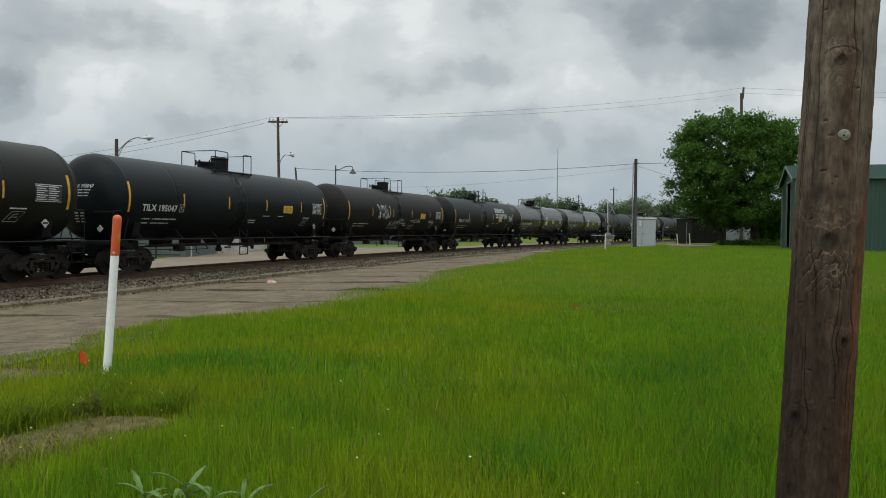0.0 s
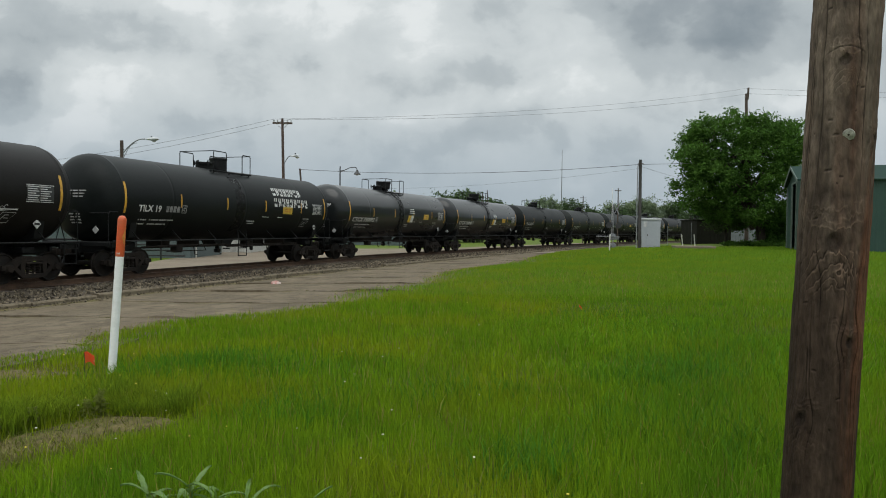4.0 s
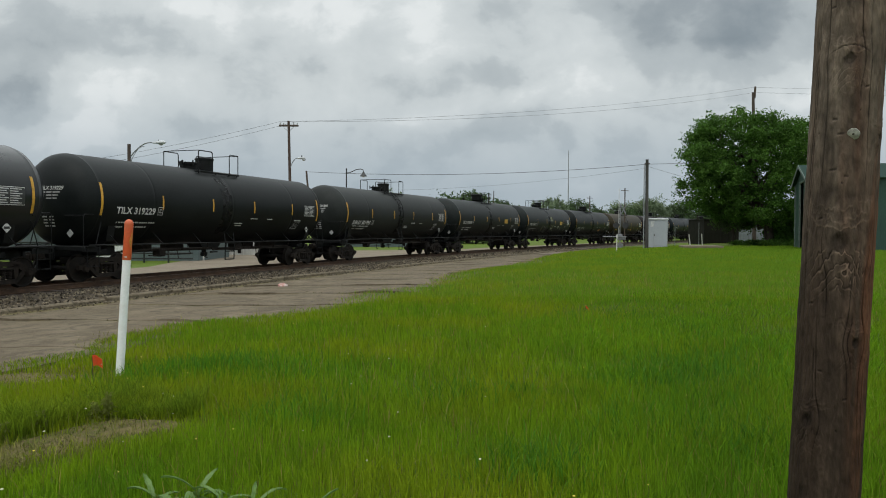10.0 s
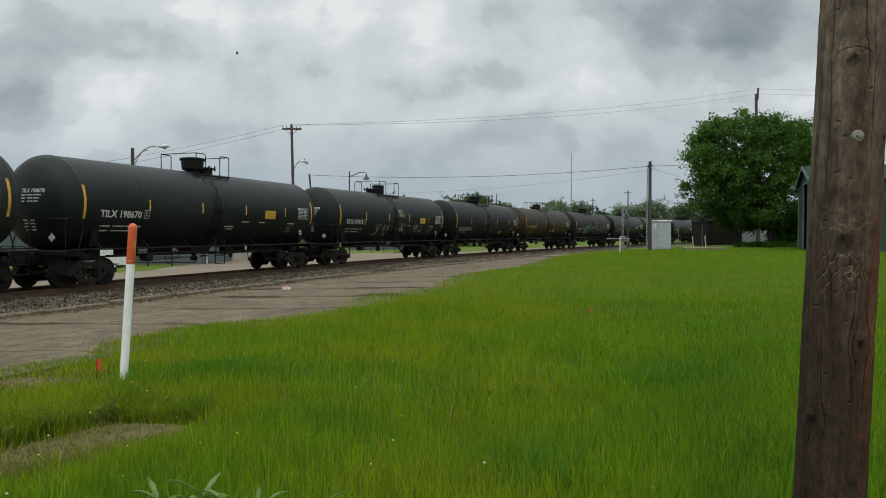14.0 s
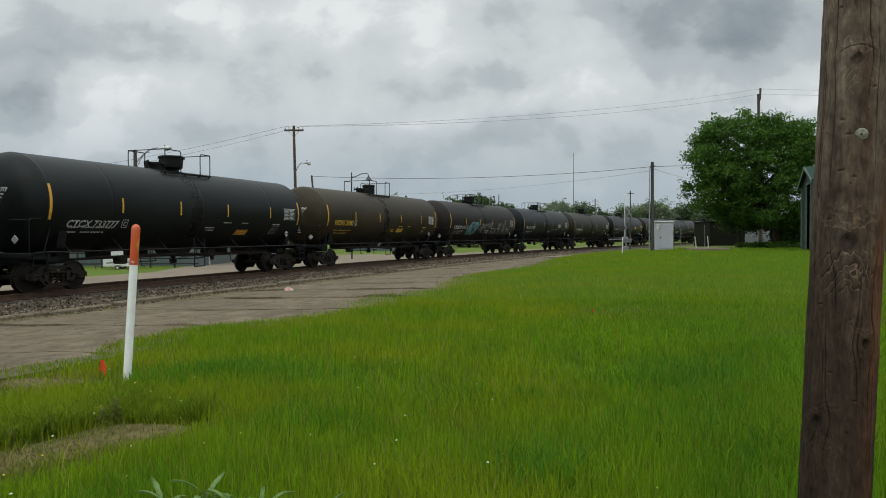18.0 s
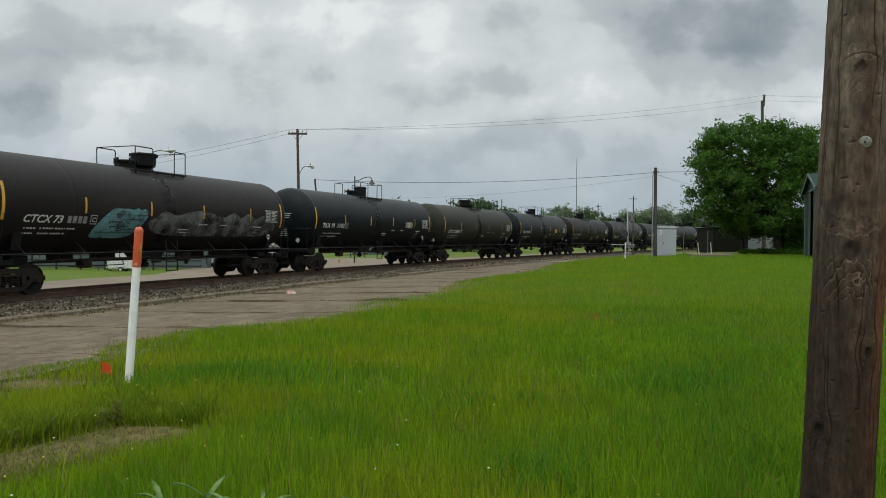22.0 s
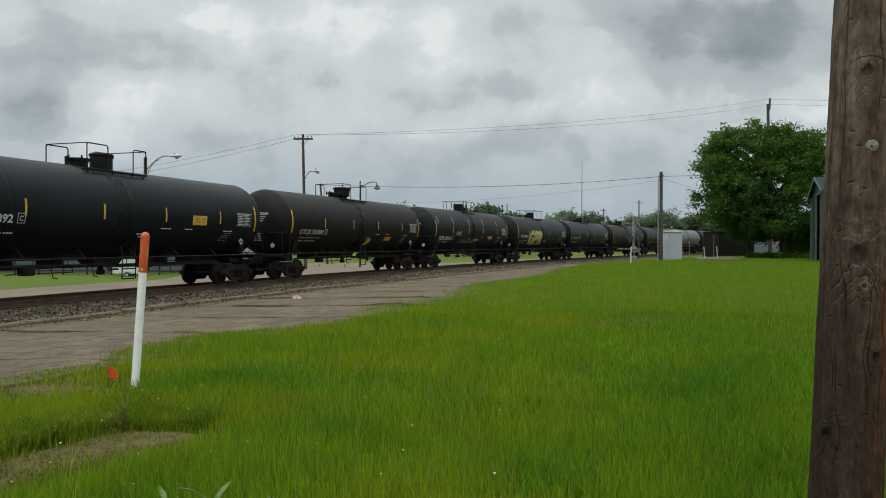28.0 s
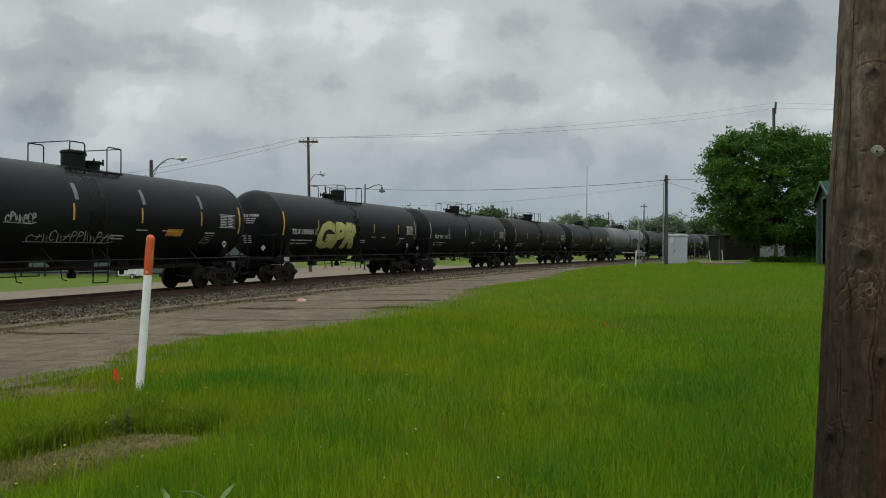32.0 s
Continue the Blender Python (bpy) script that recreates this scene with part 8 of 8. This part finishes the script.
def leaf_sprays(rng, tips, per, size):
    """Leaves along forked twigs: each tip is a place, the way that its twigs point, and their length."""
    P = []
    for at, way, ln in tips:
        n = max(int(per * ln * ln), 6)
        forks = np.asarray(way) + rng.normal(size=(6, 3)) * np.array([0.62, 0.62, 0.42])
        t = rng.uniform(0.0, 1.0, n) ** 0.8
        p = np.asarray(at) + forks[rng.integers(0, 6, n)] * (t * ln)[:, None]
        p += rng.normal(size=(n, 3)) * (0.09 + 0.13 * ln) * np.array([1, 1, 0.7])
        p[:, 2] -= 0.22 * ln * t * t
        P.append(p)
    return leaves_at(rng, np.concatenate(P), size)


def tree(x, y, z, tips, per, size, leaf, label, trunk, limbs, rng, category="tree", group=""):
    t = thing("tree", label, category, pose(x, y, z), group)
    part("trunk", Shape().tube(*trunk, 10), BARK, t)
    for p, r in limbs:
        part("limb", Shape().tube(p, r, 7), BARK, t)
    v, l, s = leaf_sprays(rng, tips, per, size)
    part("crown", quick_mesh("crown", v, l, s, leaf), None, t)
    return t


def domed(rng, w, h, base, count, ln):
    """Twig tips through an uneven dome of half-width w from height base to h, most of them near its skin."""
    out = []
    lobes = [(rng.uniform(0, 6.28), rng.uniform(0.15, 1.0), rng.uniform(0.10, 0.30)) for i in range(9)]
    while len(out) < count:
        a, q = rng.uniform(0, 2 * math.pi), rng.uniform(0, 1)
        wide = w * math.sqrt(max(1 - (1.62 * q - 0.66) ** 2, 0.03))
        for la, lq, dent in lobes:
            da = (a - la + math.pi) % (2 * math.pi) - math.pi
            wide *= 1 - dent * math.exp(-(da / 0.55) ** 2 - ((q - lq) / 0.16) ** 2)
        u = rng.uniform(0.12, 1.0) ** 0.55
        x, y = u * (wide - 0.3 * ln) * math.cos(a), u * (wide - 0.3 * ln) * math.sin(a)
        out.append(((x, y, base + (h - base - 0.5 * ln) * q), (0.75 * math.cos(a), 0.75 * math.sin(a), 0.9 * q - 0.15), ln * rng.uniform(0.6, 1.3)))
    return out


def spreading(rng, count):
    """Twig tips of the big crown: it leans out to one side and hangs to the ground on the other, with hollows between its boughs."""
    out = []
    zs = (0.8, 2.2, 3.0, 4.2, 7, 9.6, 11.7, 12.9, 13.7)
    left, right = (2.1, 2.0, -4.6, -6.9, -7.6, -7.8, -7.2, -6.2, -4.6), (3.4, 4.2, 4.3, 4.6, 5.0, 5.1, 4.5, 3.2, 1.8)
    def on_skin(inner):
        z = 0.9 + 12.6 * rng.uniform(0, 1) ** 0.80
        lo, hi = np.interp(z, zs, left), np.interp(z, zs, right)
        a, u = rng.uniform(0, 2 * math.pi), rng.uniform(inner, 1.0) ** 0.5
        w = (hi - lo) / 2 * (1 + 0.06 * math.sin(z * 2.1 + 2 * a) + 0.05 * math.sin(z * 4.7 + 5 * a))
        return (lo + hi) / 2 + u * w * math.cos(a), u * w * 0.8 * math.sin(a), z, a

    boughs = [on_skin(0.50) for i in range(110)]
    while len(out) < count:
        if len(out) % 10 < 6:
            x, y, z, a = boughs[rng.integers(0, len(boughs))]
            q = rng.normal(size=3) * (0.85, 0.85, 0.55)
            x, y, z = x + q[0], y + q[1], z + q[2]
            if not (float(np.interp(z, zs, left)) - 0.5 < x < float(np.interp(z, zs, right)) + 0.5):
                continue
        else:
            x, y, z, a = on_skin(0.05)
        z = max(z, 0.9)
        out.append(((x, y, z), (0.8 * math.cos(a), 0.6 * math.sin(a), 0.05 + 0.85 * (z / 14.4) ** 2), rng.uniform(0.50, 1.10)))
    return out


def build_trees():
    rng = np.random.default_rng(17)
    # the big spreading tree
    tips = spreading(rng, 1050)
    limbs = []
    forks = [(-0.15, 0, 2.6), (-0.35, 0, 4.2), (-0.70, 0, 6.3), (-0.95, 0, 8.2)]
    picked = sorted(tips, key=lambda q: q[0][0] + 3 * q[0][1])[::20]
    for k, (tip, way, ln) in enumerate(picked):
        f = Vector(forks[min(int(max(tip[2] - 3.2, 0) / 2.6), 3)])
        e = Vector(tip)
        m1, m2 = f.lerp(e, 0.35), f.lerp(e, 0.72)
        m1.z += 0.16 * (e - f).length
        m2.z += 0.12 * (e - f).length
        thick = 0.05 + 0.012 * (e - f).length
        limbs.append(([f, m1, m2, e], [thick * 1.5, thick, thick * 0.55, 0.02]))
    # the main forks
    limbs += [([(0.0, 0, 1.9), (-1.3, -0.4, 4.6), (-3.2, -0.8, 7.6), (-5.2, -1.0, 10.4)], [0.24, 0.19, 0.12, 0.04]), ([(0.0, 0, 2.2), (0.9, 0.2, 4.8), (2.2, 0.3, 7.8), (2.9, 0.4, 10.8)], [0.22, 0.17, 0.11, 0.04]),
              ([(-0.1, 0, 2.4), (-0.6, -1.0, 5.2), (-1.6, -2.4, 8.2), (-2.2, -3.2, 11)], [0.20, 0.15, 0.10, 0.04])]
    tree(34.9, 80, -0.05, tips, 112, 0.152, LEAF, "large spreading tree with dense fresh green leaves", ([(1.0, -0.3, -0.4), (0.95, -0.3, 0.3), (0.7, -0.2, 2.2), (0.1, 0, 4.4), (-0.6, 0, 7.0), (-1.2, 0, 10.5)], [0.66, 0.52, 0.44, 0.36, 0.24, 0.08]), limbs, rng)
    # a few thin stems left of it
    for x, y, tall, wd in ((32.7, 82, 6.4, 2.3), (37.8, 84, 7.5, 2.2)):
        limbs = [([(0, 0, 1.6), (s * 0.8, 0.2, 3.2), (s * 1.4, 0.3, 4.6)], [0.10, 0.07, 0.03]) for s in (-1, 1)]
        tree(x, y, -0.1, domed(rng, wd, tall, 2.0, 60, 0.9), 110, 0.13, LEAF_DARK, "small dark-leaved tree with several thin stems", ([(0, 0, -0.3), (0.1, 0, 2), (0, 0, 4)], [0.14, 0.11, 0.06]), limbs, rng, group="small trees")
    # bushes under and beside the tree
    for x, y, wd, tall in ((36.5, 79, 2.6, 0.9), (38.9, 78, 2.2, 1.0), (33.6, 80, 1.8, 0.8), (41, 80, 2.4, 1.3)):
        b = thing("bush", "dense dark green bush at the tree's foot" if tall < 2 else "dense dark green bush", "bush", pose(x, y, -0.1), "bushes")
        part("stems", Shape().tube([(0, 0, -0.2), (0.05, 0, tall * 0.5)], [0.08, 0.03], 7), BARK, b)
        bl = [(rng.uniform(-wd, wd) * 0.7, rng.uniform(-1, 1) * wd * 0.5, tall * rng.uniform(0.2, 0.75), wd * 0.42, wd * 0.42, tall * 0.3) for i in range(12)]
        v, l, s = leaf_cloud(rng, bl, 700, 0.12)
        part("leaves", quick_mesh("leaves", v, l, s, LEAF_DARK if tall > 2 else LEAF), None, b)
    # trees behind the railway; the pale ones carry the air's haze in their leaf colour
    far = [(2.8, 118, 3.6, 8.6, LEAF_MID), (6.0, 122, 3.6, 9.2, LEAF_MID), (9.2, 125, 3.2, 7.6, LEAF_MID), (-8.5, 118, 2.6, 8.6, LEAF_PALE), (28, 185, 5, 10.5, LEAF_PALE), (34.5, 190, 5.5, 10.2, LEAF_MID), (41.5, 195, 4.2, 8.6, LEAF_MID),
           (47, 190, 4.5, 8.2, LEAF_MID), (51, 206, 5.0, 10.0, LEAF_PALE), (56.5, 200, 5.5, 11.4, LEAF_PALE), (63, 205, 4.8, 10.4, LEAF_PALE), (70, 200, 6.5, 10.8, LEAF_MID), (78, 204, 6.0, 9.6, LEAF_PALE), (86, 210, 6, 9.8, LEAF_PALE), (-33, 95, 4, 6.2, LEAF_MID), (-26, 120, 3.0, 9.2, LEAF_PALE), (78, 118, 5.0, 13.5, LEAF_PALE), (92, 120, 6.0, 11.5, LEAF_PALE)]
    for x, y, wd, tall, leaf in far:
        kind = "bright green" if leaf is LEAF_MID else "pale haze-tinted green"
        limbs = [([(0, 0, tall * 0.25), (math.cos(a) * wd * 0.3, math.sin(a) * wd * 0.3, tall * 0.5), (math.cos(a) * wd * 0.6, math.sin(a) * wd * 0.6, tall * 0.75)], [0.14, 0.09, 0.04]) for a in (0.3, 2.4, 4.5)]
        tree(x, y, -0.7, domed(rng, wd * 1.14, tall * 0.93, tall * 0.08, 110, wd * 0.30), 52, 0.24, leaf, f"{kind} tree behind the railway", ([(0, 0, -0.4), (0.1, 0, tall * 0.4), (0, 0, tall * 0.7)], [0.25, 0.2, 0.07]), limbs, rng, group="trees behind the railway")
    # sprays that stand out of the crown
    big = bpy.data.objects["tree"]
    for k in range(14):
        x = -6.4 + 0.78 * k + rng.uniform(-0.3, 0.3)
        z = float(np.interp(x, (-8.5, -7, -5, -1, 2, 4.5), (9.9, 12.4, 13.3, 13.7, 13.1, 11.0)))
        c, o = Vector((x, rng.uniform(-1.5, 1.5), z - 0.6)), Vector((rng.uniform(-0.5, 0.3), 0, rng.uniform(0.8, 1.6)))
        twig = part("twig", Shape().tube([c - o, c, c + o * 0.7], [0.05, 0.03, 0.012], 5), BARK, big)
        v, l, s = leaf_sprays(rng, [(tuple(c), tuple(o * 0.75), 0.75)], 90, 0.13)
        part("twig_leaves", quick_mesh("twig_leaves", v, l, s, LEAF), None, twig)
    # woods along the horizon, their distance haze painted by the pale leaf colour
    P = []
    for i in range(420):
        a = rng.uniform(-0.75, 0.85)
        r = rng.uniform(330, 520)
        P.append((r * math.sin(a), r * math.cos(a), rng.uniform(1.0, 5.0), rng.uniform(5, 10), rng.uniform(4, 8), rng.uniform(2.5, 4.2)))
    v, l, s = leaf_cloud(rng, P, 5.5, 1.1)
    single("far_woods", quick_mesh("far_woods", v, l, s, LEAF_PALE), None, "low woods along the horizon, haze put into their pale leaf colour", "woods", "stuff")


build_trees()


# ---- beyond the railway: fence, long shed, parked van, cones ----
def build_beyond():
    low = -0.62
    pipe = plain("dark_fence_pipe", (0.014, 0.016, 0.016), 0.7)
    fence = thing("pipe_fence", "low dark metal pipe fence with three rails along the grass", "fence")
    x = -40.0
    while x < -16.4:
        y = 46.6 + 0.03 * (x + 15)
        part("post", Shape().tube([(x, y, low - 0.2), (x, y, low + 1.32)], 0.060, 8), pipe, fence)
        for z in (0.30, 0.64, 0.98, 1.30):
            part("rail", Shape().tube([(x, y, low + z), (x + 1.52, y + 0.045, low + z)], 0.048, 6), pipe, fence)
        x += 1.52
    teal = surface("grey_teal_sheet_wall", (0.075, 0.105, 0.105), 0.6, 0.0, 0.12, 0.5, 9, 0.05, tint=(0.10, 0.13, 0.127))
    white = surface("off_white_wall", (0.46, 0.46, 0.43), 0.7, 0, 0.1, 0.8, 10, 0.05)
    for x0, x1, y, tall, mat, label in ((-44, -16.2, 49.2, 2.7, teal, "long low grey-teal sheet-metal shed"), (-18.4, -15.2, 61, 2.6, white, "low off-white single-storey building beyond the road"), (-12, -3, 92, 2.4, teal, "low grey-teal building beyond the road")):
        b = thing("low_shed", label, "shed", pose(x0, y, low), "sheds beyond the railway")
        L = x1 - x0
        n = int(L / 0.6)
        wall = part("front_wall", Shape().box((L / 2, 0, tall / 2), (L, 0.08, tall)), mat, b)
        rib = Shape().box((0, 0, 0), (0.08, 0.04, tall)).mesh("rib", mat, 0)
        for i in range(n):
            part("rib", rib, None, wall, at=pose(0.6 * i + 0.3, -0.058, tall / 2))
        part("back_wall", Shape().box((L / 2, 7, tall / 2 + 0.2), (L, 0.1, tall + 0.4)), mat, b)
        for x in (0.0, L):
            part("end_wall", Shape().box((x, 3.5, tall / 2), (0.1, 7, tall)), mat, b)
        part("roof", Shape().add([(-0.3, -0.4, tall), (L + 0.3, -0.4, tall), (L + 0.3, 7.3, tall + 0.5), (-0.3, 7.3, tall + 0.5), (-0.3, -0.4, tall + 0.1), (L + 0.3, -0.4, tall + 0.1), (L + 0.3, 7.3, tall + 0.6), (-0.3, 7.3, tall + 0.6)],
                                 [(3, 2, 1, 0), (4, 5, 6, 7), (0, 1, 5, 4), (1, 2, 6, 5), (2, 3, 7, 6), (3, 0, 4, 7)]), mat, b, angle=20)
    # sheds behind the big tree
    brown = surface("weathered_dark_boards", (0.013, 0.0125, 0.0085), 0.85, 0, 0.3, 1.2, 14, 0.2, tint=(0.009, 0.0095, 0.006), spec=0.15)
    pale = surface("pale_grey_sheet_wall", (0.20, 0.225, 0.235), 0.6, 0, 0.1, 0.6, 9, 0.05)
    for x0, x1, y, dz, tall, mat, label in ((34.2, 38.6, 95, -0.3, 3.35, brown, "dark weathered board shed behind the bushes"), (38.8, 66, 100, -0.2, 2.9, pale, "pale grey sheet-metal shed behind the trees")):
        b = thing("far_shed", label, "shed", pose(x0, y, dz))
        L = x1 - x0
        n = int(L / 0.4)
        wall = part("front_wall", Shape().box((L / 2, 0.03, tall / 2), (L, 0.04, tall)), mat, b)
        board = Shape().box((0, 0, 0), (L / n - 0.02, 0.05, tall)).mesh("board", mat, 0)
        for i in range(n):
            part("board", board, None, wall, at=pose(L * (i + 0.5) / n, -0.02, tall / 2 + 0.015 * math.sin(i * 2.3)))
        part("back_wall", Shape().box((L / 2, 6, tall / 2), (L, 0.1, tall)), mat, b)
        for x in (0.0, L):
            part("end_wall", Shape().box((x, 3, tall / 2), (0.1, 6, tall)), mat, b)
        part("roof", Shape().box((L / 2, 3, tall + 0.06), (L + 0.3, 6.4, 0.12), bevel=0.03), mat, b)
    # cargo trailer
    wp = plain("white_trailer_paint", (0.70, 0.71, 0.70), 0.4)
    van = thing("cargo_trailer", "small white enclosed cargo trailer on the grass behind the fence", "trailer", pose(-20.0, 44.9, low, 0, 0, 8) @ Matrix.Scale(0.60, 4))
    part("body", Shape().prism([(-1.55, -0.1), (-1.0, -0.85), (1.35, -0.85), (1.35, 0.85), (-1.0, 0.85), (-1.55, 0.1)], 0.36, 1.95, "XY"), wp, van, angle=30)
    part("roof", Shape().prism([(-1.58, -0.1), (-1.0, -0.88), (1.38, -0.88), (1.38, 0.88), (-1.0, 0.88), (-1.58, 0.1)], 1.95, 2.0, "XY"), LAMPGREY, van, angle=30)
    for y in (-0.88, 0.88):
        w = part("wheel", Shape().lathe([(-0.08, 0.14), (-0.07, 0.24), (0.07, 0.24), (0.08, 0.14)], 20, "Y", (0.1, y, 0.24)), DARKMETAL, van)
        part("hub", Shape().lathe([(-0.09, 0.0), (-0.085, 0.13), (0.085, 0.13), (0.09, 0.0)], 14, "Y", (0.1, y, 0.24)), LAMPGREY, w)
        part("mudguard", Shape().box((0.1, y, 0.54), (0.66, 0.2, 0.05), bevel=0.02), LAMPGREY, van)
    part("side_door", Shape().box((-0.45, -0.86, 1.1), (0.75, 0.02, 1.3), bevel=0.008), wp, van)
    part("tongue", Shape().box((-2.0, 0, 0.38), (1.0, 0.1, 0.08), bevel=0.01), DARKMETAL, van)
    part("jack", Shape().tube([(-2.3, 0, 0.0), (-2.3, 0, 0.7)], 0.035, 8), DARKMETAL, van)
    cone = surface("orange_cone_plastic", (0.42, 0.10, 0.03), 0.5, 0, 0.1, 5, 40, 0.03)
    for x, y in ((-11.6, 63.5), (-9.3, 62.5)):
        p = Vector((x, y, low))
        c = thing("traffic_cone", "small orange traffic cone beside the road", "traffic cone", pose(p.x, p.y, p.z), "traffic cones")
        part("cone", Shape().lathe([(0.03, 0.11), (0.34, 0.025), (0.35, 0.0)], 14, "Z"), cone, c)
        part("foot", Shape().box((0, 0, 0.015), (0.30, 0.30, 0.03), bevel=0.01), cone, c)


build_beyond()


def build_bird():
    dark = plain("dark_plumage", (0.02, 0.02, 0.02), 0.7)
    bird = thing("bird", "small dark bird flying across the sky", "bird")
    part("body", Shape().lathe([(-0.09, 0.0), (-0.07, 0.018), (-0.02, 0.03), (0.03, 0.026), (0.06, 0.018), (0.09, 0.0)], 10, "X"), dark, bird)
    part("tail", Shape().prism([(0.06, -0.012), (0.14, -0.03), (0.14, 0.03), (0.06, 0.012)], -0.004, 0.004, "XY"), dark, bird)
    for s in (-1, 1):
        o = part("wing", Shape().prism([(-0.04, 0.0), (-0.02, s * 0.09), (0.02, s * 0.17), (0.035, s * 0.16), (0.04, s * 0.07), (0.035, 0.0)], -0.003, 0.006, "XY"), dark, bird)
        WINGS.append((o, s))
    return bird


WINGS = []
BIRD = build_bird()



# ---- what moves ----
def motions():
    for rear, car in TRAIN:
        walk(car, [(t, car_pose(rear, t)) for t in range(33)])
    steps = [i / 15 for i in range(481)]
    for k, w, x in WHEELS:
        walk(w, [(t, pose(x, 0, WHEEL_R) @ Matrix.Rotation(-travelled(t) / WHEEL_R, 4, "Y")) for t in steps])
    # the flags flutter on their wires
    for f, (flag, tall) in enumerate(FLAGS):
        rows = [(i * 0.4, pose(0, 0, tall, 0, 6 * math.sin(i * 1.7 + f), -6 + 15 * math.sin(i * 0.83 + f) + 9 * math.sin(i * 2.1))) for i in range(81)]
        walk(flag, rows)
    # a bird crosses the sky towards the left
    rows = []
    for t, x, z in ((0, 120, 14), (8, 55, 13), (10.5, 17.5, 10.5), (11.5, 8.6, 10.9), (12, 4.0, 10.0), (12.5, 2.1, 8.75), (13, -1.05, 8.45), (13.6, -6.75, 10.4), (14.2, -13.4, 11.4), (15.5, -26, 12), (20, -70, 16), (32, -180, 22)):
        rows.append((t, pose(x, 40, z, 0, 0, 0)))
    walk(BIRD, rows)
    for wing, s in WINGS:
        walk(wing, [(i / 10, pose(0, 0, 0.02, s * (12 + 32 * math.sin(i * 1.9)), 0, 0)) for i in range(321)])


motions()
